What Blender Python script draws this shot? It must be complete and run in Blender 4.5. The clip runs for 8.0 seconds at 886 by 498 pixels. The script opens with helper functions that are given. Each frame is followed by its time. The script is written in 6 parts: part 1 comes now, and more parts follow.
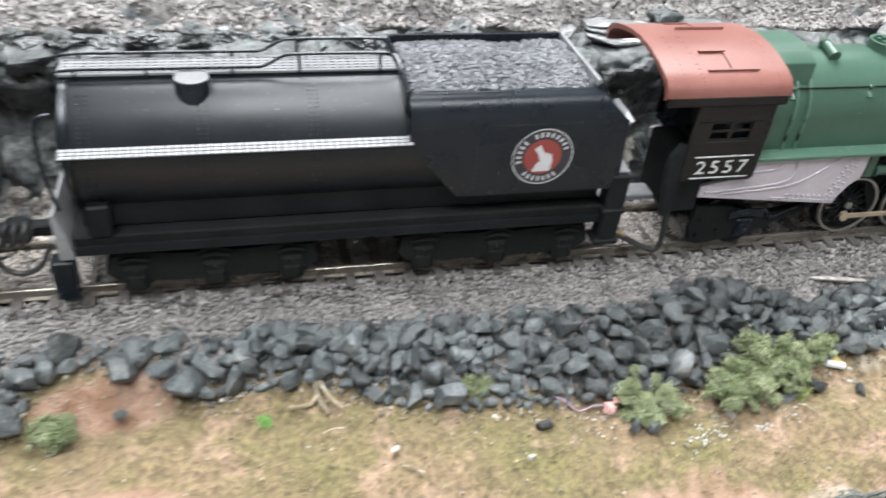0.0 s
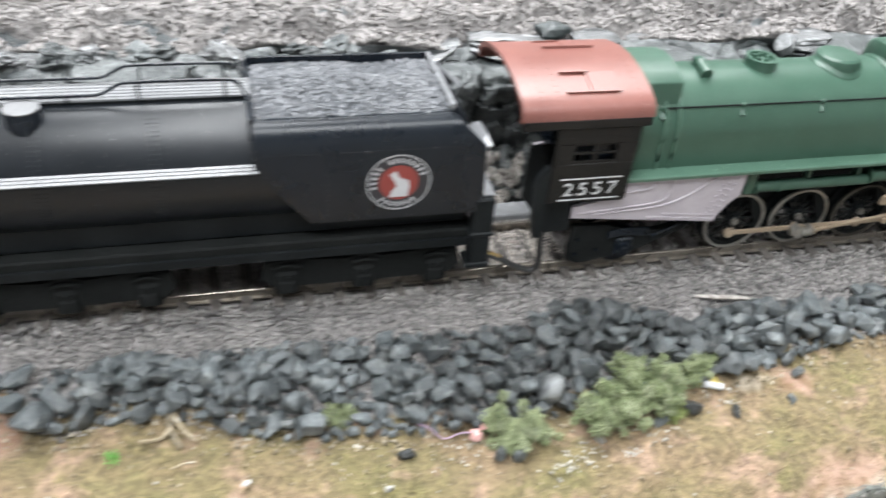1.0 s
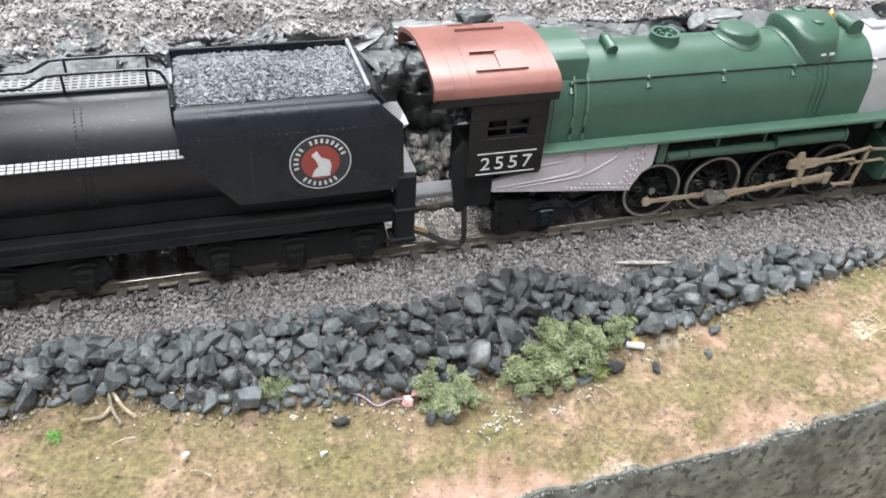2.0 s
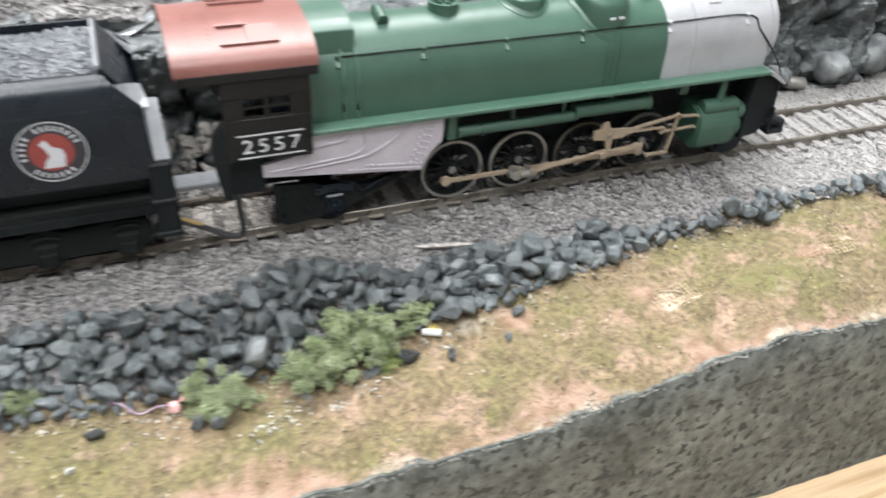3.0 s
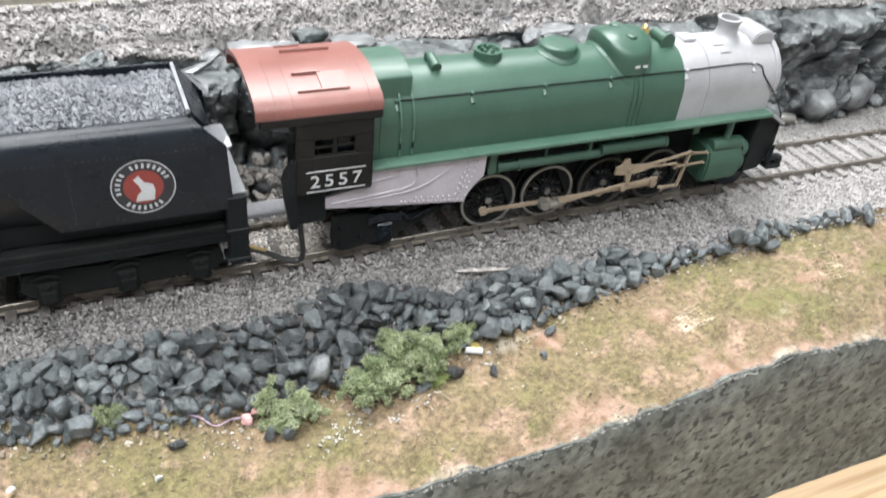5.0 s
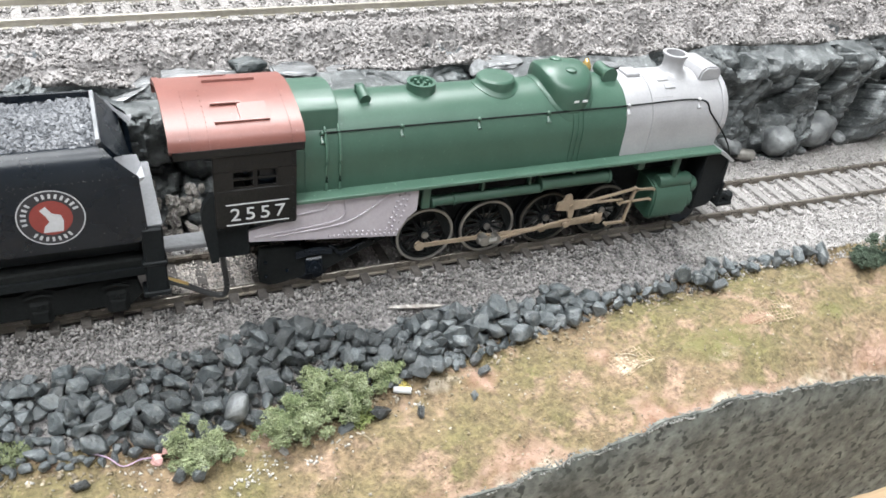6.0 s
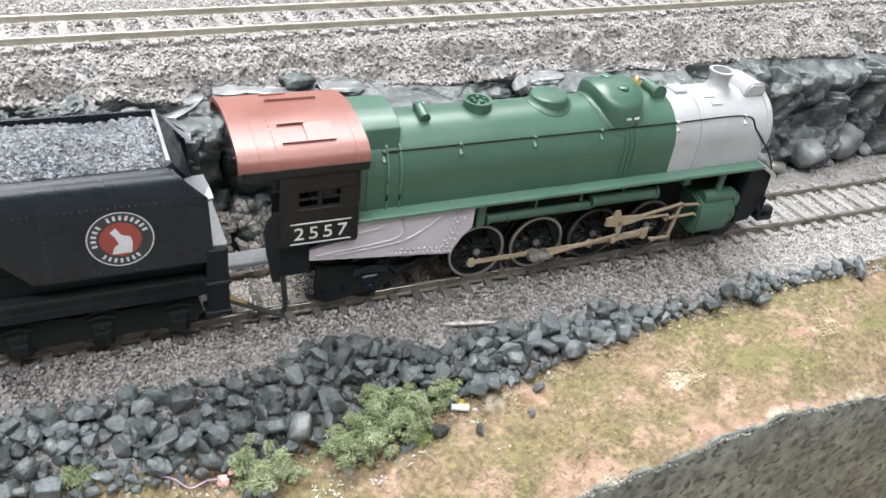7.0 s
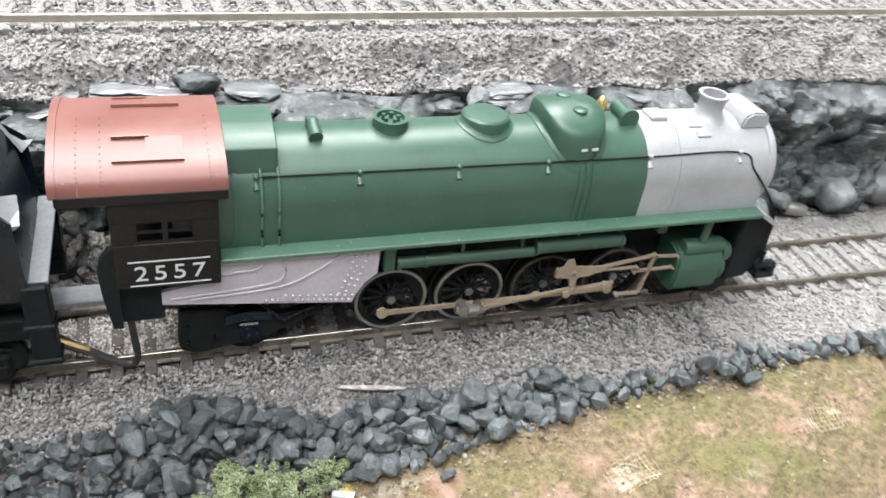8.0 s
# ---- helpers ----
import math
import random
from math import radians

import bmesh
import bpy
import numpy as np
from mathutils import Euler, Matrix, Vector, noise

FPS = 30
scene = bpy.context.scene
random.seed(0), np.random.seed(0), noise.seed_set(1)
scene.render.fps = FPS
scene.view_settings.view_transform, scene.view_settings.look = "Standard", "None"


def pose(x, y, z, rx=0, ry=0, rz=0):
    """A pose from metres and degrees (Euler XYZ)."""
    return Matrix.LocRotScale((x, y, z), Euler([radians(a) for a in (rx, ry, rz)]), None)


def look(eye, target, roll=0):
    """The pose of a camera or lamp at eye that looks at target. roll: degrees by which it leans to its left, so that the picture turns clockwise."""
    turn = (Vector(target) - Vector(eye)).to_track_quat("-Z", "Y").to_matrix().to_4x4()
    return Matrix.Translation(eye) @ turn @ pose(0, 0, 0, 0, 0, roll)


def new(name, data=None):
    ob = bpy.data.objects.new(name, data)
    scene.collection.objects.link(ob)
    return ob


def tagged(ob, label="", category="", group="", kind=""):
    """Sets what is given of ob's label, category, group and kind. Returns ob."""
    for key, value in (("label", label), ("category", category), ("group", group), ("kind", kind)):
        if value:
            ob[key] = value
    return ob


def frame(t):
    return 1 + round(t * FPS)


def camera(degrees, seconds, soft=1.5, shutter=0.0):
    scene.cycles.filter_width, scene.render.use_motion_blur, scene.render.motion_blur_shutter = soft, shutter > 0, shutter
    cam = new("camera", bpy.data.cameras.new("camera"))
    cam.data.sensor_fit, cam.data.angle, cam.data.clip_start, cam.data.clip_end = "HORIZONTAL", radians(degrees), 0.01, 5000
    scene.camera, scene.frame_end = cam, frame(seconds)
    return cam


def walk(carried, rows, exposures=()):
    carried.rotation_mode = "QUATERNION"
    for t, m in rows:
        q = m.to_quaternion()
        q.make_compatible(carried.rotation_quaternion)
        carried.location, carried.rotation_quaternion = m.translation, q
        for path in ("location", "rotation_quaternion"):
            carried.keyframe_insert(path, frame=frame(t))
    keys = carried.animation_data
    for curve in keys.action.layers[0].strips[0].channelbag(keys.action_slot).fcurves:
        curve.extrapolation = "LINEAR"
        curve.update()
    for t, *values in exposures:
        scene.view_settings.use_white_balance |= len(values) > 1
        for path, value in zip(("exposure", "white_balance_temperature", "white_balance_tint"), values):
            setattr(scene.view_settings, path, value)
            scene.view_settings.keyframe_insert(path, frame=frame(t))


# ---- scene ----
cam = camera(57.00, 8.0, soft=1.6, shutter=0.3)
PATH = [
    (0, (-0.11507, -0.14970, 0.12096), (-0.05941, 0.04167, -0.02997), 5.85),
    (0.2, (-0.13033, -0.15482, 0.12226), (-0.07816, 0.03794, -0.02815), 5.10),
    (0.4, (-0.14006, -0.15244, 0.12315), (-0.08148, 0.03754, -0.02843), 6.23),
    (0.5, (-0.13800, -0.15406, 0.12397), (-0.07905, 0.03645, -0.02680), 6.22),
    (0.7, (-0.11775, -0.15298, 0.12794), (-0.06399, 0.03709, -0.02530), 5.31),
    (1, (-0.08561, -0.14824, 0.12789), (-0.02772, 0.04018, -0.02588), 5.83),
    (1.2, (-0.06591, -0.14770, 0.12655), (-0.00740, 0.04078, -0.02691), 5.94),
    (2.3, (-0.07925, -0.16740, 0.12950), (-0.01092, 0.01880, -0.02268), 3.92),
    (2.5, (-0.07449, -0.16818, 0.12878), (-0.00173, 0.01577, -0.02408), 4.45),
    (2.8, (-0.05623, -0.16858, 0.12620), (0.02275, 0.01400, -0.02523), 4.93),
    (3, (-0.03556, -0.16850, 0.12058), (0.04373, 0.01460, -0.03004), 3.95),
    (3.3, (-0.00872, -0.16440, 0.10926), (0.07114, 0.02040, -0.03897), 2.96),
    (3.5, (0.00034, -0.15947, 0.10979), (0.08071, 0.02307, -0.04093), 3.33),
    (3.7, (-0.00097, -0.15524, 0.11258), (0.08082, 0.02559, -0.03944), 3.70),
    (4, (-0.01313, -0.15397, 0.11823), (0.07101, 0.02686, -0.03251), 4.44),
    (4.3, (-0.03601, -0.15682, 0.12687), (0.05058, 0.02338, -0.02323), 5.22),
    (4.5, (-0.05045, -0.16177, 0.13196), (0.03745, 0.01711, -0.01896), 5.87),
    (4.8, (-0.05959, -0.16695, 0.13134), (0.03146, 0.01080, -0.01904), 6.61),
    (5, (-0.06035, -0.17135, 0.13481), (0.03002, 0.00826, -0.01376), 6.48),
    (5.2, (-0.05218, -0.17315, 0.14247), (0.03911, 0.00968, -0.00154), 6.55),
    (6.3, (-0.04084, -0.17282, 0.13357), (0.05096, 0.01188, -0.00769), 7.21),
    (6.5, (-0.04859, -0.17149, 0.13444), (0.04413, 0.01325, -0.00619), 7.29),
    (7, (-0.05763, -0.16393, 0.13688), (0.03793, 0.01903, -0.00415), 7.69),
    (7.5, (-0.03788, -0.15166, 0.13133), (0.05900, 0.03000, -0.01049), 8.69),
    (7.7, (-0.02390, -0.14593, 0.13029), (0.06997, 0.03705, -0.01186), 8.93),
    (8, (-0.00921, -0.13950, 0.12742), (0.07001, 0.04913, -0.01626), 8.64),
]
walk(cam, [(t, look(eye, target, roll)) for t, eye, target, roll in PATH])

# ---- light ----
world = bpy.data.worlds.new("world")
scene.world = world
world.use_nodes = True
world.node_tree.nodes["Background"].inputs[0].default_value = (0.9, 0.95, 1.0, 1)
world.node_tree.nodes["Background"].inputs[1].default_value = 0.13


def area_lamp(name, eye, target, sx, sy, watts, colour):
    data = bpy.data.lights.new(name, "AREA")
    data.shape, data.size, data.size_y, data.energy, data.color = "RECTANGLE", sx, sy, watts, colour
    ob = new(name, data)
    ob.matrix_world = look(eye, target)
    return ob


KEY = area_lamp("ceiling_lamp_light", (-0.06, 0.52, 1.19), (-0.04, 0.0, 0.0), 1.5, 0.32, 56.5, (0.955, 0.98, 1.0))
TOP = area_lamp("ceiling_lamp_light", (-0.10, 0.06, 1.19), (-0.04, 0.0, 0.0), 1.5, 0.36, 29.5, (0.955, 0.98, 1.0))
ROOM = area_lamp("ceiling_lamp_light", (-0.14, -0.62, 1.18), (0.0, -0.2, 0.0), 1.4, 0.36, 28.5, (0.94, 0.975, 1.0))
scene.view_settings.exposure = 0.0

# ---- building helpers: all numbers in centimetres ----
C = 0.01
CY = 0.8625
rng = random.Random(5)


def colour4(c):
    return (c[0], c[1], c[2], 1.0)


def mat(name, c1, c2, rough=0.6, metal=0.0, fine=9.0, coarse=0.9, bump=0.3, rnd=0.0, grain=0.25, c3=None, rough_var=0.12, spots=0.0, spot_colour=(0.7, 0.7, 0.68), spot_scale=14.0, spec=0.5, coat=0.0, along=1.0, island=0.0):
    m = bpy.data.materials.new(name)
    m.use_nodes = True
    nt = m.node_tree
    n, l = nt.nodes, nt.links
    p = n["Principled BSDF"]
    tc = n.new("ShaderNodeTexCoord")
    mp = n.new("ShaderNodeMapping")
    mp.inputs["Scale"].default_value = (100 * along, 100, 100)
    l.new(tc.outputs["Object"], mp.inputs["Vector"])
    info = n.new("ShaderNodeObjectInfo")
    shift = n.new("ShaderNodeVectorMath")
    shift.operation = "ADD"
    comb = n.new("ShaderNodeCombineXYZ")
    mul = n.new("ShaderNodeMath")
    mul.operation = "MULTIPLY"
    mul.inputs[1].default_value = 40.0 if rnd else 0.0
    l.new(info.outputs["Random"], mul.inputs[0])
    l.new(mul.outputs[0], comb.inputs[0])
    l.new(mp.outputs[0], shift.inputs[0])
    l.new(comb.outputs[0], shift.inputs[1])

    def noise_node(scale, detail, rough_):
        t = n.new("ShaderNodeTexNoise")
        t.inputs["Scale"].default_value = scale
        t.inputs["Detail"].default_value = detail
        t.inputs["Roughness"].default_value = rough_
        l.new(shift.outputs[0], t.inputs["Vector"])
        return t

    big = noise_node(coarse, 3, 0.6)
    small = noise_node(fine, 4, 0.65)
    ramp = n.new("ShaderNodeMapRange")
    ramp.inputs[1].default_value, ramp.inputs[2].default_value = 0.36, 0.64
    l.new(big.outputs["Fac"], ramp.inputs[0])
    mix = n.new("ShaderNodeMix")
    mix.data_type = "RGBA"
    mix.inputs[6].default_value, mix.inputs[7].default_value = colour4(c1), colour4(c2)
    l.new(ramp.outputs[0], mix.inputs[0])
    out = mix.outputs[2]
    if c3:
        mid = noise_node(coarse * 2.7, 3, 0.6)
        r3 = n.new("ShaderNodeMapRange")
        r3.inputs[1].default_value, r3.inputs[2].default_value = 0.52, 0.66
        l.new(mid.outputs["Fac"], r3.inputs[0])
        m3 = n.new("ShaderNodeMix")
        m3.data_type = "RGBA"
        m3.inputs[7].default_value = colour4(c3)
        l.new(r3.outputs[0], m3.inputs[0])
        l.new(out, m3.inputs[6])
        out = m3.outputs[2]
    hsv = n.new("ShaderNodeHueSaturation")
    val = n.new("ShaderNodeMapRange")
    val.inputs[1].default_value, val.inputs[2].default_value = 0.3, 0.7
    val.inputs[3].default_value, val.inputs[4].default_value = 1 - grain, 1 + grain
    l.new(small.outputs["Fac"], val.inputs[0])
    vout = val.outputs[0]
    if rnd:
        rr = n.new("ShaderNodeMapRange")
        rr.inputs[3].default_value, rr.inputs[4].default_value = 1 - rnd, 1 + rnd
        l.new(info.outputs["Random"], rr.inputs[0])
        mm = n.new("ShaderNodeMath")
        mm.operation = "MULTIPLY"
        l.new(rr.outputs[0], mm.inputs[0])
        l.new(vout, mm.inputs[1])
        vout = mm.outputs[0]
    if island:
        geo = n.new("ShaderNodeNewGeometry")
        ir = n.new("ShaderNodeMapRange")
        ir.inputs[3].default_value, ir.inputs[4].default_value = 1 - island, 1 + island
        l.new(geo.outputs["Random Per Island"], ir.inputs[0])
        im = n.new("ShaderNodeMath")
        im.operation = "MULTIPLY"
        l.new(ir.outputs[0], im.inputs[0])
        l.new(vout, im.inputs[1])
        vout = im.outputs[0]
    l.new(vout, hsv.inputs["Value"])
    l.new(out, hsv.inputs["Color"])
    out = hsv.outputs["Color"]
    if spots:
        sp = noise_node(spot_scale, 2, 0.5)
        sr = n.new("ShaderNodeMapRange")
        sr.inputs[1].default_value, sr.inputs[2].default_value = 1.0 - spots - 0.03, 1.0 - spots + 0.03
        l.new(sp.outputs["Fac"], sr.inputs[0])
        ms = n.new("ShaderNodeMix")
        ms.data_type = "RGBA"
        ms.inputs[7].default_value = colour4(spot_colour)
        l.new(sr.outputs[0], ms.inputs[0])
        l.new(out, ms.inputs[6])
        out = ms.outputs[2]
    l.new(out, p.inputs["Base Color"])
    rv = n.new("ShaderNodeMapRange")
    rv.inputs[3].default_value, rv.inputs[4].default_value = max(0.02, rough - rough_var), min(1.0, rough + rough_var)
    l.new(big.outputs["Fac"], rv.inputs[0])
    l.new(rv.outputs[0], p.inputs["Roughness"])
    p.inputs["Metallic"].default_value = metal
    p.inputs["Specular IOR Level"].default_value = spec
    p.inputs["Coat Weight"].default_value = coat
    p.inputs["Coat Roughness"].default_value = 0.3
    if bump:
        b = n.new("ShaderNodeBump")
        b.inputs["Strength"].default_value = bump
        b.inputs["Distance"].default_value = 0.0006
        l.new(small.outputs["Fac"], b.inputs["Height"])
        l.new(b.outputs[0], p.inputs["Normal"])
    return m


GREEN = mat("green_plastic", (0.025, 0.062, 0.042), (0.032, 0.074, 0.051), 0.42, fine=16, bump=0.06, grain=0.06, spots=0.25, spot_colour=(0.12, 0.18, 0.145), spot_scale=26)
GREEN_WORN = mat("worn_green_edge", (0.046, 0.098, 0.069), (0.062, 0.120, 0.087), 0.42, fine=14, bump=0.1, grain=0.12, spots=0.27, spot_colour=(0.26, 0.34, 0.30), spot_scale=11)
RED = mat("brick_red_paint", (0.139, 0.052, 0.042), (0.165, 0.063, 0.051), 0.41, fine=14, bump=0.05, grain=0.06, spots=0.25, spot_colour=(0.42, 0.25, 0.21), spot_scale=22)
SILVER = mat("silver_grey_paint", (0.265, 0.264, 0.272), (0.31, 0.308, 0.317), 0.42, metal=0.12, fine=15, bump=0.05, grain=0.06)
LAVENDER = mat("pale_grey_lilac_plastic", (0.335, 0.305, 0.333), (0.385, 0.352, 0.38), 0.5, fine=14, bump=0.05, grain=0.07)
BLACK = mat("black_plastic", (0.0024, 0.0046, 0.0082), (0.004, 0.0068, 0.011), 0.28, fine=18, bump=0.06, grain=0.2, spots=0.25, spot_colour=(0.14, 0.14, 0.145), spot_scale=22, spec=0.34)
TANK_BLACK = mat("satin_black_paint", (0.0025, 0.0042, 0.0068), (0.004, 0.006, 0.009), 0.40, fine=18, bump=0.05, grain=0.2, rough_var=0.08, spots=0.27, spot_colour=(0.16, 0.16, 0.165), spot_scale=24, spec=0.42)
BLACK_DULL = mat("dusty_black_plastic", (0.005, 0.0063, 0.0072), (0.009, 0.0107, 0.0117), 0.55, fine=14, bump=0.15, grain=0.3, spots=0.22, spot_colour=(0.07, 0.07, 0.07), spot_scale=18, spec=0.15)
WHEEL_BLACK = mat("sooty_black", (0.008, 0.009, 0.009), (0.012, 0.013, 0.013), 0.8, fine=14, bump=0.1, grain=0.3, spec=0.08)
CAB_BLACK = mat("dusty_brown_black", (0.0065, 0.0063, 0.0063), (0.010, 0.0095, 0.009), 0.5, fine=14, bump=0.2, grain=0.3, spots=0.24, spot_colour=(0.05, 0.046, 0.042), spot_scale=22, spec=0.2)
BRONZE = mat("bronze_rods", (0.25, 0.195, 0.14), (0.31, 0.245, 0.18), 0.5, metal=0.25, fine=10, bump=0.1, grain=0.12)
STEEL = mat("dull_steel", (0.29, 0.28, 0.26), (0.37, 0.355, 0.33), 0.42, metal=0.85, fine=10, bump=0.08, grain=0.12)
# Darker copy of STEEL; its colour stands in for shade under the valve gear.
SHADED_STEEL = mat("shaded_steel", (0.07, 0.064, 0.055), (0.10, 0.092, 0.08), 0.4, metal=0.7, fine=10, bump=0.08, grain=0.2)
RAIL = mat("tarnished_rail", (0.19, 0.168, 0.145), (0.27, 0.245, 0.215), 0.28, metal=0.7, fine=6, coarse=0.7, bump=0.12, grain=0.2)
RAIL_FAR = mat("yellowed_rail", (0.33, 0.308, 0.262), (0.41, 0.386, 0.335), 0.38, metal=0.55, fine=6, coarse=0.7, bump=0.12, grain=0.12)
TIE = mat("dark_brown_tie", (0.052, 0.046, 0.042), (0.09, 0.08, 0.073), 0.75, fine=9, bump=0.4, grain=0.3, rnd=0.2)
TIE_PALE = mat("pale_dusty_tie", (0.155, 0.146, 0.139), (0.19, 0.18, 0.172), 0.8, fine=9, bump=0.4, grain=0.25, rnd=0.1)
TIE_GREY = mat("dusty_grey_tie", (0.135, 0.128, 0.122), (0.18, 0.171, 0.164), 0.8, fine=9, bump=0.4, grain=0.25, rnd=0.12)
BRASS = mat("bright_brass", (0.65, 0.45, 0.17), (0.72, 0.52, 0.22), 0.28, metal=0.9, fine=10, bump=0.05, grain=0.1)
WHITE = mat("white_lettering", (0.44, 0.45, 0.46), (0.51, 0.52, 0.53), 0.5, fine=20, bump=0.0, grain=0.06)
FADED_WHITE = mat("faded_white_paint", (0.35, 0.36, 0.38), (0.42, 0.43, 0.45), 0.5, fine=20, bump=0.0, grain=0.1)
HERALD_RED = mat("herald_red", (0.17, 0.027, 0.023), (0.20, 0.033, 0.028), 0.45, fine=20, bump=0.0, grain=0.08)
HERALD_BLACK = mat("herald_black", (0.012, 0.013, 0.018), (0.016, 0.017, 0.022), 0.45, fine=20, bump=0.0, grain=0.08)
GRATING = mat("grey_grating", (0.145, 0.149, 0.156), (0.185, 0.189, 0.195), 0.5, fine=16, bump=0.1, grain=0.2)
LID_GREY = mat("dusty_lid", (0.12, 0.122, 0.127), (0.16, 0.162, 0.167), 0.6, fine=12, bump=0.1, grain=0.12)
PLATE_GREY = mat("dusty_sheen_grey_plate", (0.15, 0.153, 0.162), (0.20, 0.203, 0.212), 0.45, fine=12, bump=0.1, grain=0.15)
COAL = mat("coal_load", (0.058, 0.062, 0.070), (0.118, 0.122, 0.131), 0.5, fine=10, bump=0.3, grain=0.3, coarse=0.7, island=0.28)
ORANGE = mat("orange_wood_side", (0.245, 0.073, 0.026), (0.285, 0.088, 0.033), 0.6, fine=10, bump=0.15, grain=0.15)
OLIVE = mat("olive_grey_paint", (0.036, 0.041, 0.032), (0.052, 0.058, 0.046), 0.65, fine=10, bump=0.2, grain=0.2)
OLIVE_LIGHT = mat("pale_olive_roof", (0.115, 0.12, 0.106), (0.15, 0.155, 0.138), 0.65, fine=10, bump=0.2, grain=0.15)
ROCK = mat("blue_grey_slate", (0.0285, 0.0338, 0.0357), (0.0665, 0.075, 0.0785), 0.40, fine=9, coarse=1.1, bump=1.0, rnd=0.55, island=0.4, grain=0.35, c3=(0.092, 0.098, 0.098), spots=0.27, spot_colour=(0.19, 0.20, 0.20), spot_scale=8, spec=0.6, rough_var=0.2)
CLIFF = mat("dark_glossy_rock", (0.042, 0.048, 0.05), (0.102, 0.111, 0.112), 0.4, fine=8, coarse=0.8, bump=1.0, rnd=0.3, grain=0.45, c3=(0.16, 0.17, 0.171), spots=0.30, spot_colour=(0.225, 0.237, 0.238), spot_scale=5)
# Dark stone; also carries the shade of the crest's recesses in its colour.
DARK_ROCK = mat("dark_shaded_rock", (0.016, 0.021, 0.022), (0.04, 0.047, 0.048), 0.4, fine=5, coarse=0.8, bump=1.0, rnd=0.3, grain=0.45, c3=(0.07, 0.078, 0.078), spots=0.25, spot_colour=(0.2, 0.21, 0.21), spot_scale=4)
# The bright stretched spots are streak highlights put into the colour.
LEDGE = mat("pale_glint_ledge", (0.05, 0.053, 0.055), (0.15, 0.153, 0.156), 0.3, fine=7, coarse=1.6, bump=1.0, rnd=0.2, grain=0.5, along=0.25, c3=(0.09, 0.094, 0.096), spots=0.35, spot_colour=(0.38, 0.39, 0.40), spot_scale=4.5)
BOULDER = mat("grey_boulder", (0.105, 0.111, 0.112), (0.20, 0.207, 0.208), 0.55, fine=4, coarse=0.9, bump=0.8, rnd=0.2, grain=0.35, c3=(0.10, 0.105, 0.11))
CRYSTAL = mat("pale_crystal", (0.16, 0.165, 0.17), (0.30, 0.305, 0.31), 0.45, fine=6, coarse=1.5, bump=0.6, grain=0.3, c3=(0.16, 0.165, 0.17))
GAP_STONE = mat("tan_grey_stone", (0.19, 0.172, 0.157), (0.31, 0.287, 0.265), 0.7, fine=6, coarse=1.2, bump=0.8, rnd=0.3, grain=0.35, c3=(0.36, 0.34, 0.32))
PALE_STONE = mat("pale_stone", (0.28, 0.275, 0.26), (0.40, 0.395, 0.375), 0.6, fine=8, bump=0.4, rnd=0.15, grain=0.15)
# Very pale: light falling through the train's gaps is put into this colour.
GRIT_TAN = mat("tan_grit", (0.46, 0.415, 0.38), (0.58, 0.535, 0.495), 0.85, fine=9, coarse=2.0, bump=0.2, grain=0.15, island=0.3)
GRAVEL = mat("ballast_stone", (0.158, 0.149, 0.144), (0.23, 0.218, 0.211), 0.75, fine=9, coarse=0.8, bump=0.4, grain=0.3, island=0.5, c3=(0.105, 0.100, 0.099))
GRAVEL_DUST = mat("dusty_ballast_stone", (0.265, 0.250, 0.242), (0.325, 0.308, 0.298), 0.8, fine=9, coarse=2.0, bump=0.2, grain=0.15, island=0.25, c3=(0.24, 0.228, 0.22))
GRAVEL_PALE = mat("pale_ballast_stone", (0.185, 0.173, 0.167), (0.25, 0.234, 0.227), 0.75, fine=7, coarse=0.5, bump=0.4, grain=0.3, island=0.28, c3=(0.14, 0.132, 0.129))
BUSH = mat("lichen_green", (0.125, 0.16, 0.07), (0.23, 0.262, 0.145), 0.9, fine=6, coarse=1.2, bump=0.2, grain=0.4, c3=(0.30, 0.33, 0.21))
BUSH_PALE = mat("yellow_green_lichen", (0.19, 0.23, 0.075), (0.27, 0.31, 0.13), 0.9, fine=6, coarse=1.2, bump=0.2, grain=0.35)
PLASTER_CRUST = mat("pale_grey_plaster", (0.085, 0.086, 0.08), (0.175, 0.171, 0.158), 0.85, fine=9, coarse=0.4, bump=0.4, grain=0.3, island=0.3)
CRUMB_PALE = mat("pale_crumb", (0.27, 0.255, 0.225), (0.40, 0.385, 0.35), 0.85, fine=9, coarse=0.9, bump=0.4, grain=0.3, island=0.35)
CRUMB = mat("tan_crumb", (0.15, 0.12, 0.075), (0.25, 0.21, 0.15), 0.85, fine=9, coarse=0.9, bump=0.4, grain=0.3, island=0.35, c3=(0.32, 0.29, 0.24))
TURF = mat("olive_tan_turf", (0.19, 0.145, 0.088), (0.145, 0.126, 0.058), 0.95, fine=9, coarse=0.5, bump=0.3, grain=0.3, island=0.25, c3=(0.25, 0.185, 0.13))
GAUZE = mat("tan_gauze", (0.21, 0.155, 0.10), (0.30, 0.22, 0.15), 0.85, fine=9, coarse=0.8, bump=0.3, grain=0.3, c3=(0.42, 0.34, 0.25))
BUSH_DARK = mat("dark_lichen_green", (0.035, 0.055, 0.035), (0.06, 0.085, 0.055), 0.8, fine=9, coarse=1.6, bump=0.3, grain=0.3)
TUFT = mat("bright_green_flock", (0.10, 0.26, 0.05), (0.14, 0.32, 0.07), 0.8, fine=9, bump=0.3, grain=0.25)
YELLOW = mat("yellow_flock", (0.45, 0.36, 0.09), (0.5, 0.42, 0.14), 0.8, fine=9, bump=0.3, grain=0.25)
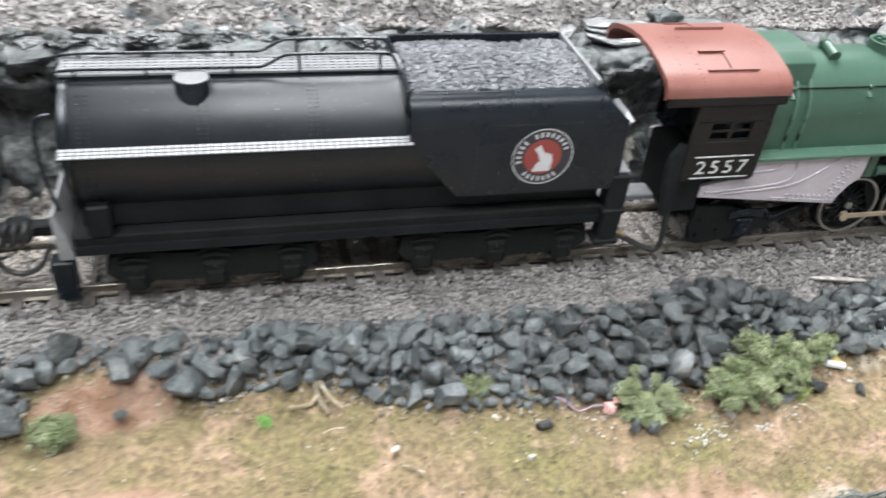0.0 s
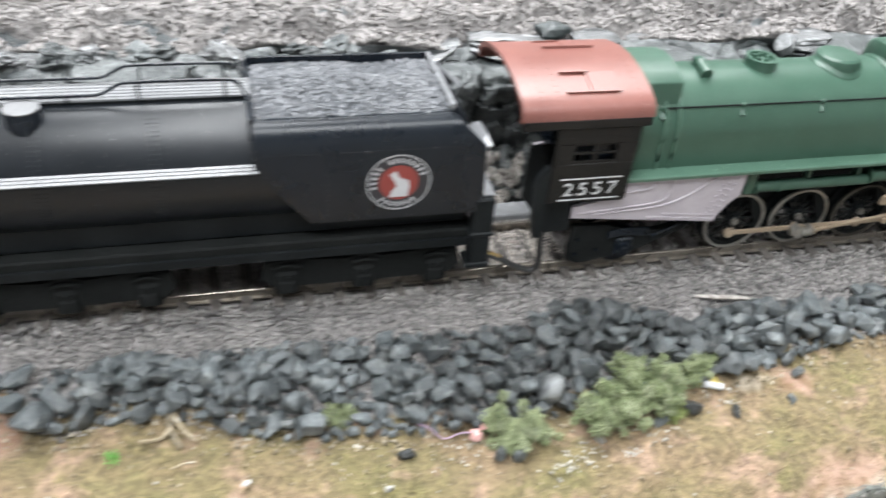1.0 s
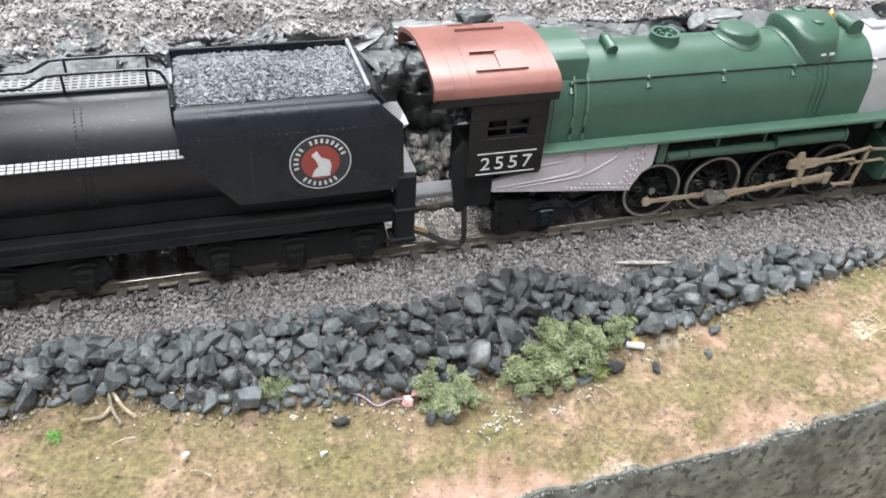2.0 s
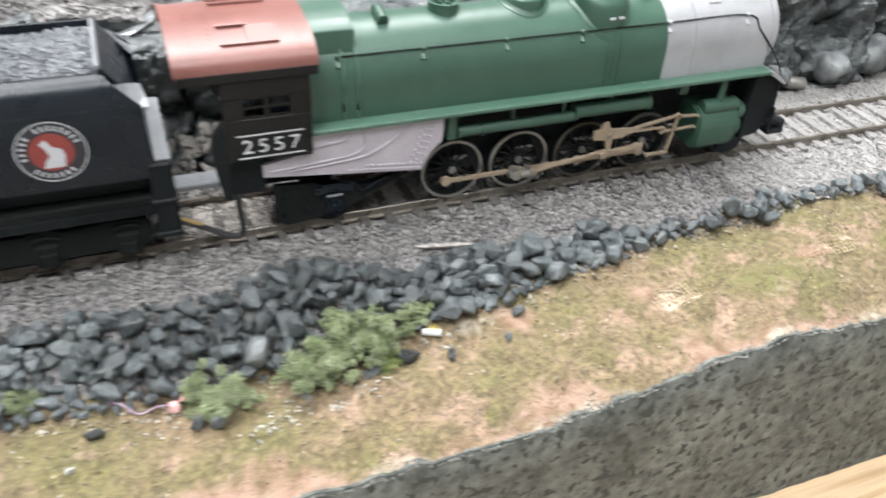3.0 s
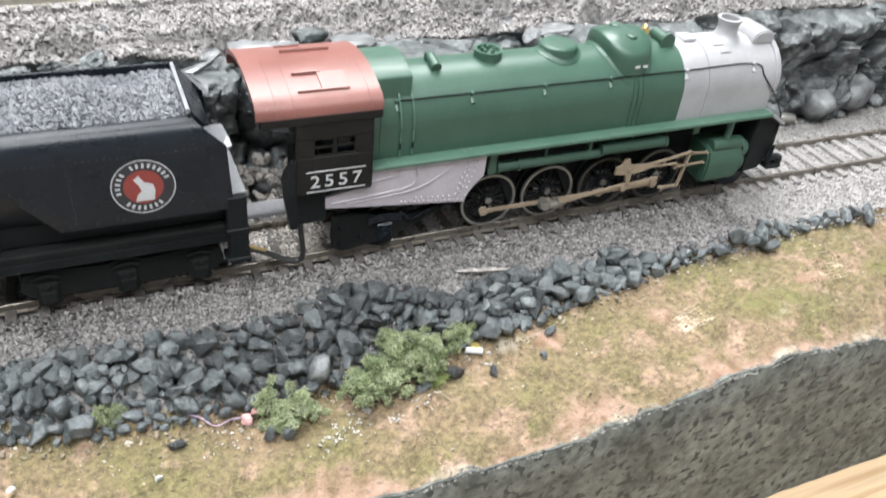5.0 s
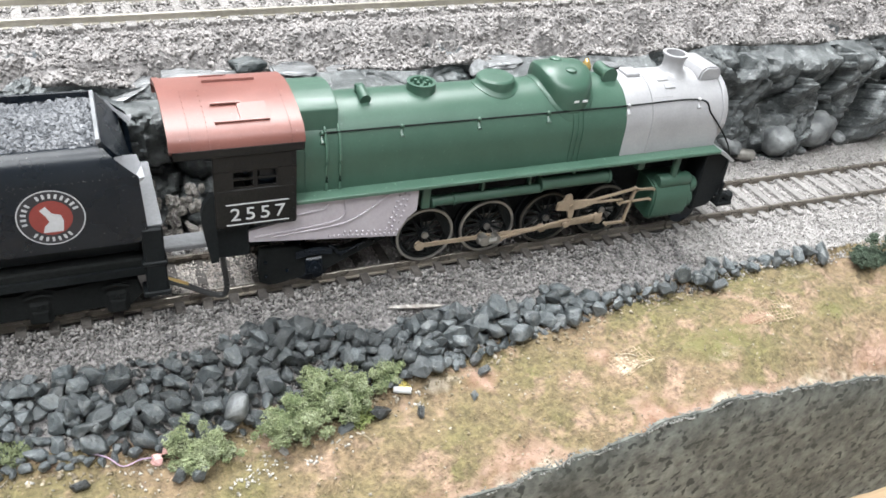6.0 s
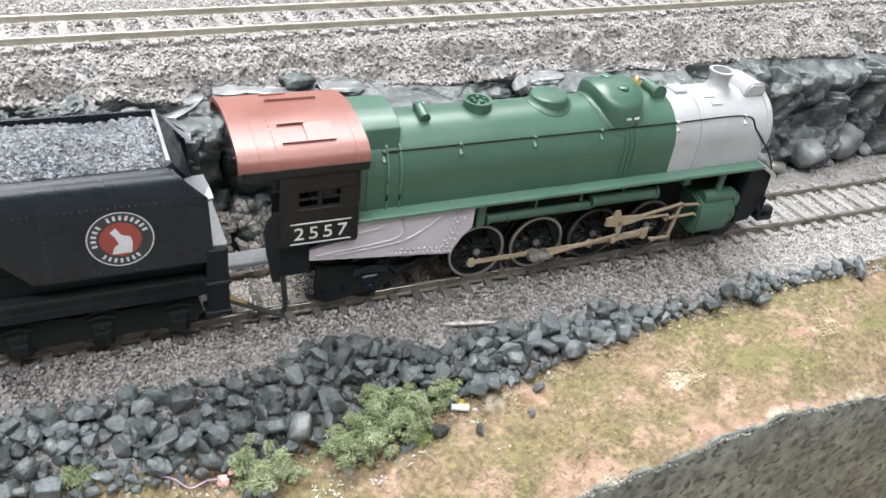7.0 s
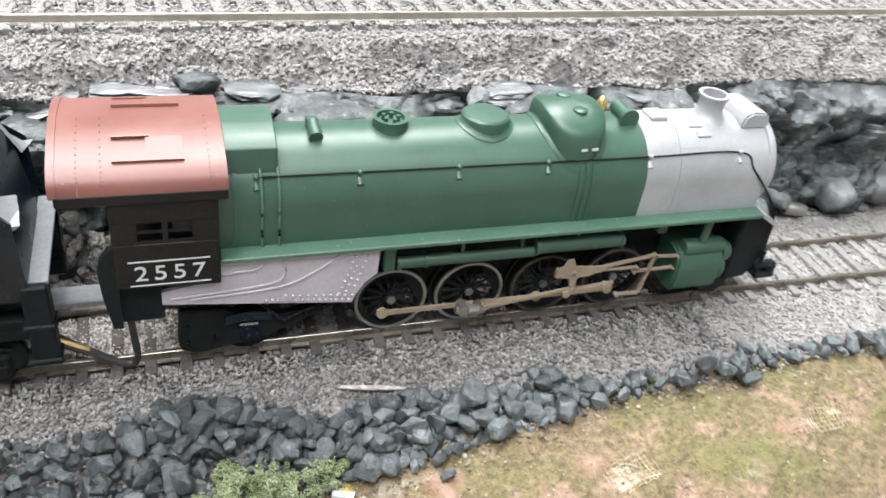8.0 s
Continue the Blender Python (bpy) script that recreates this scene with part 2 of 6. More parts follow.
PINK = mat("pink_foam", (0.46, 0.25, 0.235), (0.53, 0.33, 0.31), 0.7, fine=9, bump=0.4, grain=0.2)
LILAC = mat("lilac_thread", (0.27, 0.19, 0.27), (0.33, 0.24, 0.32), 0.7, fine=9, bump=0.2, grain=0.15)
RUBBER = mat("black_wire", (0.012, 0.012, 0.013), (0.018, 0.018, 0.018), 0.4, fine=12, bump=0.05, grain=0.2)
PINE = mat("pine_board", (0.56, 0.40, 0.25), (0.62, 0.46, 0.30), 0.5, fine=3.0, coarse=0.9, bump=0.05, grain=0.2, c3=(0.44, 0.29, 0.165), along=0.05)
FASCIA = mat("grey_green_fascia", (0.066, 0.072, 0.064), (0.122, 0.128, 0.115), 0.85, fine=2.6, coarse=0.45, bump=1.0, grain=0.6, spots=0.40, spot_colour=(0.028, 0.032, 0.028), spot_scale=3.4)
DIM_WALL = mat("grey_painted_wall", (0.70, 0.70, 0.695), (0.74, 0.74, 0.735), 0.9, fine=0.4, coarse=0.02, bump=0.05, grain=0.03)
PLASTER = mat("off_white_wall", (0.70, 0.69, 0.66), (0.74, 0.73, 0.70), 0.9, fine=0.4, coarse=0.02, bump=0.05, grain=0.03)
CARPET = mat("grey_floor", (0.34, 0.33, 0.32), (0.40, 0.39, 0.38), 0.9, fine=0.6, coarse=0.05, bump=0.1, grain=0.1)
LAMP_WHITE = mat("lamp_housing_white", (0.75, 0.75, 0.74), (0.78, 0.78, 0.77), 0.5, fine=0.6, coarse=0.05, bump=0.0, grain=0.03)


def finish(bm, name, material, smooth=None):
    """One mesh from a bmesh in centimetres."""
    for v in bm.verts:
        v.co *= C
    bmesh.ops.recalc_face_normals(bm, faces=bm.faces)
    me = bpy.data.meshes.new(name)
    bm.to_mesh(me)
    bm.free()
    me.materials.append(material)
    if smooth is not None:
        me.polygons.foreach_set("use_smooth", [True] * len(me.polygons))
        me.set_sharp_from_angle(angle=radians(smooth))
    return me


def part(name, bm, material, parent, label="", smooth=35):
    ob = new(name, finish(bm, name, material, smooth))
    ob.parent = parent
    if label:
        tagged(ob, label=label)
    return ob


def thing(name, label, category, group="", kind=""):
    return tagged(new(name), label=label, category=category, group=group, kind=kind)


def solid(name, bm, material, label, category, group="", kind="", smooth=35):
    return tagged(new(name, finish(bm, name, material, smooth)), label=label, category=category, group=group, kind=kind)


def box(bm, x0, x1, y0, y1, z0, z1, bevel=0.0, m=None):
    r = bmesh.ops.create_cube(bm, size=1.0)
    vs = r["verts"]
    for v in vs:
        v.co = Vector(((x0 + x1) / 2 + v.co.x * (x1 - x0), (y0 + y1) / 2 + v.co.y * (y1 - y0), (z0 + z1) / 2 + v.co.z * (z1 - z0)))
    if m is not None:
        bmesh.ops.transform(bm, matrix=m, verts=vs)
    if bevel:
        es = list({e for v in vs for e in v.link_edges})
        bmesh.ops.bevel(bm, geom=es, offset=bevel, segments=1, affect="EDGES", clamp_overlap=True)
    return bm


def rod(bm, a, b, r0, r1=None, n=10):
    """A capped round bar from a to b."""
    a, b = Vector(a), Vector(b)
    d = b - a
    m = Matrix.Translation((a + b) / 2) @ d.to_track_quat("Z", "Y").to_matrix().to_4x4()
    bmesh.ops.create_cone(bm, cap_ends=True, segments=n, radius1=r0, radius2=r0 if r1 is None else r1, depth=d.length, matrix=m)
    return bm


def tube(bm, pts, r, n=8):
    """A round wire through pts, smoothed."""
    pts = [Vector(p) for p in pts]
    line = []
    for i in range(len(pts) - 1):
        p0, p1, p2, p3 = pts[max(i - 1, 0)], pts[i], pts[i + 1], pts[min(i + 2, len(pts) - 1)]
        for k in range(5):
            t = k / 5
            line.append(0.5 * (2 * p1 + (p2 - p0) * t + (2 * p0 - 5 * p1 + 4 * p2 - p3) * t * t + (3 * p1 - p0 - 3 * p2 + p3) * t ** 3))
    line.append(pts[-1])
    rings = []
    for i, p in enumerate(line):
        d = (line[min(i + 1, len(line) - 1)] - line[max(i - 1, 0)]).normalized()
        q = d.to_track_quat("Z", "Y")
        rings.append([bm.verts.new(p + q @ Vector((r * math.cos(a), r * math.sin(a), 0))) for a in (2 * math.pi * k / n for k in range(n))])
    for a, b in zip(rings, rings[1:]):
        for k in range(n):
            bm.faces.new((a[k], a[(k + 1) % n], b[(k + 1) % n], b[k]))
    bm.faces.new(rings[0])
    bm.faces.new(rings[-1])
    return bm


def lathe(bm, profile, origin, axis="Z", n=32, sx=1.0, sy=1.0, close=True):
    """A turned form: profile of (radius, height) along the axis."""
    origin = Vector(origin)
    rings = []
    for r, h in profile:
        ring = []
        for k in range(n):
            a = 2 * math.pi * k / n
            u, v = r * math.cos(a) * sx, r * math.sin(a) * sy
            p = {"Z": (u, v, h), "X": (h, u, v), "Y": (u, h, v)}[axis]
            ring.append(bm.verts.new(origin + Vector(p)))
        rings.append(ring)
    for a, b in zip(rings, rings[1:]):
        for k in range(n):
            bm.faces.new((a[k], a[(k + 1) % n], b[(k + 1) % n], b[k]))
    if close:
        for ring in (rings[0], rings[-1]):
            bm.faces.new(ring)
    return bm


def prism(bm, poly, y0, y1, plane="xz"):
    """A flat outline pushed through from y0 to y1 (or along x, with plane yz; along z, with plane xy)."""
    def put(u, v, w):
        return {"xz": (u, w, v), "yz": (w, u, v), "xy": (u, v, w)}[plane]
    a = [bm.verts.new(put(u, v, y0)) for u, v in poly]
    b = [bm.verts.new(put(u, v, y1)) for u, v in poly]
    n = len(poly)
    for k in range(n):
        bm.faces.new((a[k], a[(k + 1) % n], b[(k + 1) % n], b[k]))
    bm.faces.new(a)
    bm.faces.new(b)
    return bm


def B():
    return bmesh.new()


def text_mesh(body, width, height, thick):
    """Letters as a flat mesh, width by height, lying in x and z."""
    cu = bpy.data.curves.new("letters", "FONT")
    cu.body, cu.extrude, cu.space_character, cu.offset = body, 0.02, 1.3, 0.0
    ob = new("letters", cu)
    bpy.context.view_layer.update()
    me = bpy.data.meshes.new_from_object(ob.evaluated_get(bpy.context.evaluated_depsgraph_get()))
    bpy.data.objects.remove(ob)
    bpy.data.curves.remove(cu)
    co = np.empty(len(me.vertices) * 3)
    me.vertices.foreach_get("co", co)
    co = co.reshape(-1, 3)
    lo, hi = co.min(0), co.max(0)
    size = np.maximum(hi - lo, 1e-6)
    out = np.zeros_like(co)
    out[:, 0] = ((co[:, 0] - lo[0]) / size[0] - 0.5) * width
    out[:, 2] = ((co[:, 1] - lo[1]) / size[1] - 0.5) * height
    out[:, 1] = -((co[:, 2] - lo[2]) / size[2] - 0.5) * thick
    me.vertices.foreach_set("co", (out * C).ravel())
    me.update()
    return me


def lump(seed, points=16, sx=1.0, sy=1.0, sz=1.0, worn=0.0):
    """An angular stone about one centimetre across, as a bmesh."""
    r = random.Random(seed)
    bm = bmesh.new()
    vs = []
    for k in range(points):
        d = Vector((r.gauss(0, 1), r.gauss(0, 1), r.gauss(0, 1))).normalized() * (0.42 + 0.12 * r.random())
        vs.append(bm.verts.new((d.x * sx, d.y * sy, d.z * sz)))
    res = bmesh.ops.convex_hull(bm, input=vs)
    bmesh.ops.delete(bm, geom=[v for v in bm.verts if not v.link_faces], context="VERTS")
    if worn:
        bmesh.ops.bevel(bm, geom=list(bm.edges), offset=worn, segments=1, affect="EDGES", clamp_overlap=True)
    return bm


# ---- the lie of the land ----
def foot(x):
    return np.interp(x, (-40, -18, -16.5, -15.4, -13, -11, -8.5, -4, 0, 3, 5.5, 7.5, 8.5, 12.5, 16, 50), (-3.8, -3.9, -3.6, -2.7, -2.4, -2.8, -3.3, -3.7, -3.5, -3.3, -3.0, -2.9, -2.7, -2.7, -2.6, -2.6))


def foot_z(x):
    return np.interp(x, (-40, -16, -11, -7, -3, 2, 5, 7, 9, 11, 13, 50), (-1.35, -1.35, -1.25, -1.7, -1.75, -1.55, -1.35, -1.1, -0.85, -0.65, -0.5, -0.5))


def mid_z(x):
    return np.interp(x, (-40, -16, -11, -7, -3, 2, 5, 7, 9, 11, 13, 17, 50), (-1.45, -1.45, -1.4, -1.75, -1.8, -1.65, -1.45, -1.25, -0.95, -0.6, -0.5, -0.7, -0.7))


def stone_foot(x):
    """The lower edge of the stones, with the bare earth slope left free."""
    return np.interp(x, (-40, -19, -18.0, -17.0, -16.4, -15.9, -15.0, -14.3, -13.4, -12.7, -11.3, -10.4, -9.5, -8.5), (-3.6, -3.5, -3.3, -3.1, -2.9, -1.95, -1.8, -1.85, -2.3, -2.7, -2.6, -2.6, -3.0, -3.3)) * (x < -8.5) + foot(x) * (x >= -8.5)


def lip_z(x):
    return np.interp(x, (-40, -10, -1.3, 3, 5.4, 7.2, 10, 12, 14.5, 18, 50), (-2.3, -2.3, -2.25, -2.0, -1.65, -1.4, -1.15, -1.2, -1.45, -1.7, -1.7))


LIP_Y = -6.65
BED = -0.37


def cliff_foot(x):
    return 3.45 + 0.25 * np.sin(x * 0.55) + 0.15 * np.sin(x * 1.7 + 1) + np.interp(x, (-40, -19.5, -17.8, -15.5, -14, -10, 15, 20, 50), (-0.35, -0.1, 0.35, 0.35, -0.05, 0, 0, 0.3, 0.6))


def cliff_top(x):
    return 4.85 + 0.18 * np.sin(x * 0.8 + 0.5) + 0.1 * np.sin(x * 2.3)


def land(x, y):
    """The height of the ground, smooth."""
    yf, zf = foot(x), foot_z(x)
    out = np.full(np.shape(x), BED, float)
    k = np.clip((-0.95 - y) / (-0.95 - yf), 0, 1)
    slope = BED + (zf - BED) * k
    out = np.where(y < -0.95, slope, out)
    k2 = np.clip((yf - y) / (yf + 4.6), 0, 1)
    g = zf + (mid_z(x) - zf) * k2
    out = np.where(y < yf, g, out)
    k3 = np.clip((-4.6 - y) / (-4.6 - LIP_Y), 0, 1)
    out = np.where(y < -4.6, mid_z(x) + (lip_z(x) - mid_z(x)) * k3 ** 1.4, out)
    cf, ct = cliff_foot(x), cliff_top(x)
    k4 = np.clip((y - cf) / (ct - cf), 0, 1)
    out = np.where(y > cf, BED + (3.72 - BED) * (1 - (1 - k4) ** 1.6), out)
    k5 = np.clip((y - ct) / (7.0 - ct), 0, 1)
    out = np.where(y > ct, 3.72 + 0.5 * k5, out)
    return out


def land_z(x, y):
    return float(land(np.array([float(x)]), np.array([float(y)]))[0])

# ---- room ----
def room():
    x0, x1, y0, y1, z0, z1 = -200, 220, -210, 190, -95, 125
    for name, b, m in (
        ("floor", (x0, x1, y0, y1, z0 - 5, z0), CARPET),
        ("ceiling", (x0, x1, y0, y1, z1, z1 + 5), PLASTER),
        ("wall_north", (x0, x1, y1, y1 + 8, z0, z1), DIM_WALL),
        ("wall_south", (x0, x1, y0 - 8, y0, z0, z1), DIM_WALL),
        ("wall_west", (x0 - 8, x0, y0, y1, z0, z1), DIM_WALL),
        ("wall_east", (x1, x1 + 8, y0, y1, z0, z1), DIM_WALL),
    ):
        solid(name, box(B(), *b), m, f"plain {name.split('_')[0]} of the room round the model railway", name.split("_")[0], kind="structure")
    for lamp in (KEY, TOP, ROOM):
        p = lamp.matrix_world.translation / C
        bm = box(B(), p.x - 80, p.x + 80, p.y - 20, p.y + 20, 121.5, 124.9, 0.8)
        solid("ceiling_lamp", bm, LAMP_WHITE, "white flat fluorescent ceiling lamp housing", "lamp", group="ceiling lamps")


room()


# ---- ground ----
def ground_material():
    m = mat("scenic_ground", (0.158, 0.112, 0.065), (0.113, 0.098, 0.041), 0.9, fine=6, coarse=0.42, bump=1.0, grain=0.5, c3=(0.235, 0.160, 0.111))
    nt = m.node_tree
    n, l = nt.nodes, nt.links
    p = n["Principled BSDF"]
    [x for x in n if x.bl_idname == "ShaderNodeBump"][0].inputs["Distance"].default_value = 0.0014
    base = p.inputs["Base Color"].links[0].from_socket
    vec = [x for x in n if x.bl_idname == "ShaderNodeVectorMath"][0].outputs[0]

    def layer(attr, c1, c2, scale):
        at = n.new("ShaderNodeAttribute")
        at.attribute_name = attr
        t = n.new("ShaderNodeTexNoise")
        t.inputs["Scale"].default_value, t.inputs["Detail"].default_value = scale, 4
        l.new(vec, t.inputs["Vector"])
        r = n.new("ShaderNodeMapRange")
        r.inputs[1].default_value, r.inputs[2].default_value = 0.35, 0.65
        l.new(t.outputs["Fac"], r.inputs[0])
        c = n.new("ShaderNodeMix")
        c.data_type = "RGBA"
        c.inputs[6].default_value, c.inputs[7].default_value = colour4(c1), colour4(c2)
        l.new(r.outputs[0], c.inputs[0])
        add = n.new("ShaderNodeMath")
        add.operation = "MULTIPLY_ADD"
        add.inputs[1].default_value, add.inputs[2].default_value = 0.5, -0.25
        l.new(t.outputs["Fac"], add.inputs[0])
        s = n.new("ShaderNodeMath")
        l.new(at.outputs["Fac"], s.inputs[0])
        l.new(add.outputs[0], s.inputs[1])
        k = n.new("ShaderNodeMapRange")
        k.inputs[1].default_value, k.inputs[2].default_value = 0.38, 0.62
        l.new(s.outputs[0], k.inputs[0])
        return k.outputs[0], c.outputs[2]

    out = base
    for attr, c1, c2, scale in (("earth", (0.172, 0.095, 0.058), (0.28, 0.188, 0.140), 2.2), ("moss", (0.098, 0.096, 0.028), (0.146, 0.133, 0.053), 1.6), ("dust", (0.22, 0.18, 0.13), (0.35, 0.30, 0.235), 3.0), ("bare", (0.16, 0.11, 0.06), (0.55, 0.47, 0.36), 4.5), ("stone_bed", (0.13, 0.122, 0.12), (0.27, 0.255, 0.25), 6.0), ("dusty_lit_bed", (0.25, 0.238, 0.23), (0.32, 0.305, 0.295), 3.0), ("upper_bed", (0.13, 0.123, 0.12), (0.28, 0.265, 0.26), 5.0), ("crag", (0.045, 0.051, 0.054), (0.13, 0.14, 0.145), 2.5)):
        k, c = layer(attr, c1, c2, scale)
        mx = n.new("ShaderNodeMix")
        mx.data_type = "RGBA"
        l.new(k, mx.inputs[0])
        l.new(out, mx.inputs[6])
        l.new(c, mx.inputs[7])
        out = mx.outputs[2]
    l.new(out, p.inputs["Base Color"])
    return m


def fbm(X, Y, scale, seed, octaves=4):
    """Smooth value noise on arrays."""
    tot, amp, norm = np.zeros_like(X), 1.0, 0.0
    r = np.random.RandomState(seed)
    table = r.rand(256, 256)
    for o in range(octaves):
        u, v = X * scale * 2 ** o + 37.2 * o + 500, Y * scale * 2 ** o + 11.7 * o + 500
        i, j = np.floor(u).astype(int), np.floor(v).astype(int)
        fu, fv = u - i, v - j
        fu, fv = fu * fu * (3 - 2 * fu), fv * fv * (3 - 2 * fv)
        g = lambda a, b: table[a % 256, b % 256]
        tot += amp * ((g(i, j) * (1 - fu) + g(i + 1, j) * fu) * (1 - fv) + (g(i, j + 1) * (1 - fu) + g(i + 1, j + 1) * fu) * fv)
        norm += amp
        amp *= 0.5
    return tot / norm - 0.5


def relief(X, Y):
    """The height of the ground with its bumps, and the shares of crag and upper shelf."""
    Z = land(X, Y)
    ct, cf, yf = cliff_top(X), cliff_foot(X), foot(X)
    crag = np.clip(np.minimum((Y - cf + 0.1) / 0.3, (ct + 0.15 - Y) / 0.3), 0, 1)
    upper = np.clip((Y - ct) / 0.35, 0, 1)
    Z = Z + np.where(Y < yf + 0.3, fbm(X, Y, 0.35, 3) * 0.5 + fbm(X, Y, 1.8, 4) * 0.42, 0)
    Z = Z + np.where((Y > yf) & (Y < cf), fbm(X, Y, 2.5, 5) * 0.10 - 0.02, 0)
    dist2 = np.abs(Y - (8.75 + 0.045 * X))
    rough = fbm(X, Y * 1.6, 0.5, 6) * 1.3 + np.minimum(fbm(X, Y * 1.5, 1.2, 7), 0.03) * 3.0
    Z = Z + upper * np.clip((dist2 - 1.6) / 0.7, 0, 1) * rough
    Z = Z + 0.11 * np.clip((X - 12.2) / 0.8, 0, 1) * np.clip((Y + 1.3) / 0.3, 0, 1) * np.clip((3.2 - Y) / 0.3, 0, 1)
    hollow = upper * np.clip((Y - ct - 0.3) / 0.4, 0, 1) * np.clip((dist2 - 1.7) / 0.4, 0, 1) * np.clip((fbm(X, Y * 2.4, 0.33, 55) - 0.12) / 0.05, 0, 1)
    Z = Z - 0.4 * hollow
    Z = Z + crag * (upper < 0.1) * (fbm(X, Y, 0.7, 8) * 0.5 - 0.9)
    return Z, np.maximum(crag, hollow), upper


def ground():
    xs = np.concatenate([np.arange(-60, -22, 0.6), np.arange(-22, 27, 0.11), np.arange(27, 75, 0.6)])
    ys = np.concatenate([np.arange(LIP_Y, 2.8, 0.10), np.arange(2.8, 7.2, 0.10), np.arange(7.2, 14, 0.25), np.arange(14, 40, 1.0)])
    X, Y = np.meshgrid(xs, ys, indexing="ij")
    Z, crag, upper = relief(X, Y)
    yf = foot(X)
    Y2 = Y + crag * (upper < 0.1) * 0.9
    Y2[:, 0] = LIP_Y + 0.0 * Y2[:, 0] + fbm(X[:, 0], Y[:, 0], 1.2, 15) * 0.12
    nx, ny = X.shape
    co = np.stack([X, Y2, Z], -1).reshape(-1, 3) * C
    idx = np.arange(nx * ny).reshape(nx, ny)
    quads = np.stack([idx[:-1, :-1], idx[1:, :-1], idx[1:, 1:], idx[:-1, 1:]], -1).reshape(-1, 4)
    me = bpy.data.meshes.new("ground")
    me.vertices.add(len(co))
    me.vertices.foreach_set("co", co.ravel())
    me.loops.add(quads.size)
    me.loops.foreach_set("vertex_index", quads.ravel())
    me.polygons.add(len(quads))
    me.polygons.foreach_set("loop_start", np.arange(0, quads.size, 4))
    me.polygons.foreach_set("use_smooth", np.ones(len(quads), bool))
    me.update()
    earth = np.clip(1.0 - (Y - LIP_Y) / 1.6, 0, 1) * 0.64 + np.exp(-(((X + 14.9) / 1.5) ** 2 + ((Y + 2.45) / 0.55) ** 2)) * 1.1 + np.exp(-(((X + 15.0) / 3.5) ** 2 + ((Y + 4.9) / 0.5) ** 2)) * 0.5 + np.exp(-(((X - 7.4) / 1.4) ** 2 + ((Y + 4.2) / 0.7) ** 2)) * 0.45 + np.exp(-(((X - 4.6) / 0.9) ** 2 + ((Y + 3.6) / 0.7) ** 2)) * 0.5 + np.exp(-(((X - 12.6) / 1.0) ** 2 + ((Y + 4.45) / 0.3) ** 2)) * 1.1 + fbm(X, Y, 0.5, 21) * 1.0
    bare = np.exp(-(((X - 8.1) / 0.45) ** 2 + ((Y + 4.6) / 0.35) ** 2)) * 0.9 + np.exp(-(((X - 13.9) / 0.5) ** 2 + ((Y + 4.25) / 0.2) ** 2)) * 0.6
    moss = np.exp(-(((X - 11.5) / 1.8) ** 2 + ((Y + 4.9) / 0.8) ** 2)) * 0.55 + np.exp(-(((X - 5.0) / 1.0) ** 2 + ((Y + 5.0) / 0.6) ** 2)) * 0.5 + np.exp(-(((X - 16.0) / 1.8) ** 2 + ((Y + 4.6) / 0.6) ** 2)) * 0.5 + fbm(X, Y, 0.4, 23) * 0.8
    dust = np.exp(-(((X - 11.0) / 1.0) ** 2 + ((Y + 5.3) / 0.4) ** 2)) * 0.5 + np.exp(-(((X - 3.2) / 0.7) ** 2 + ((Y + 3.5) / 0.3) ** 2)) * 0.5 + np.clip(1 - (Y - LIP_Y) / 0.7, 0, 1) * 0.5 + np.exp(-(((X - 15.5) / 1.6) ** 2 + ((Y + 3.2) / 0.3) ** 2)) * 0.55 + fbm(X, Y, 0.7, 25) * 0.75
    # dusty_lit_bed: dust between the rails; past x 11.8 also painted light beyond the engine.
    for name, val in (("earth", earth), ("moss", moss), ("dust", dust), ("bare", bare), ("stone_bed", np.clip((Y - stone_foot(X) - 0.3) / 0.4, 0, 1)), ("dusty_lit_bed", np.clip((Y - stone_foot(X) - 0.2) / 0.5, 0, 1) * np.maximum(np.clip((X - 11.8) / 1.2, 0, 1), (Y > 0.05) & (Y < 1.7))), ("upper_bed", upper), ("crag", crag)):
        at = me.attributes.new(name, "FLOAT", "POINT")
        at.data.foreach_set("value", val.astype(np.float32).ravel())
    me.materials.append(ground_material())
    tagged(new("ground", me), label="modelled ground of tan grass, ballast bed and rough upper shelf", category="ground", kind="structure")


ground()


def fascia():
    xs = np.concatenate([np.arange(-60, -22, 1.0), np.arange(-22, 27, 0.2), np.arange(27, 75, 1.0)])
    tops = relief(xs, xs * 0 + LIP_Y)[0] + fbm(xs, xs * 0, 1.6, 31) * 0.10 + 0.05
    bm = B()
    rows = []
    for x, t in zip(xs, tops):
        zs = [t - 0.5, t - 0.06, t, t - 0.25] + [t - 0.25 + (-9.0 - t + 0.25) * k / 8 for k in range(1, 9)]
        ysd = [0.45, 0.10, -0.03, -0.14] + [-0.16] * 8
        w = [0.0, 0.06, 0.06, 0.05] + [0.05] * 8
        rows.append([bm.verts.new((x, LIP_Y + y + s * (noise.noise(Vector((x * 1.3, z * 1.3, 4.0)))), z + (0.05 * noise.noise(Vector((x * 2.1, 0, 7.0))) if i < 3 else 0))) for i, (y, z, s) in enumerate(zip(ysd, zs, w))])
    for a, b in zip(rows, rows[1:]):
        for k in range(len(a) - 1):
            bm.faces.new((a[k], b[k], b[k + 1], a[k + 1]))
    solid("layout_fascia", bm, FASCIA, "grey-green roughly painted edge of the layout board", "fascia", kind="structure", smooth=60)


fascia()


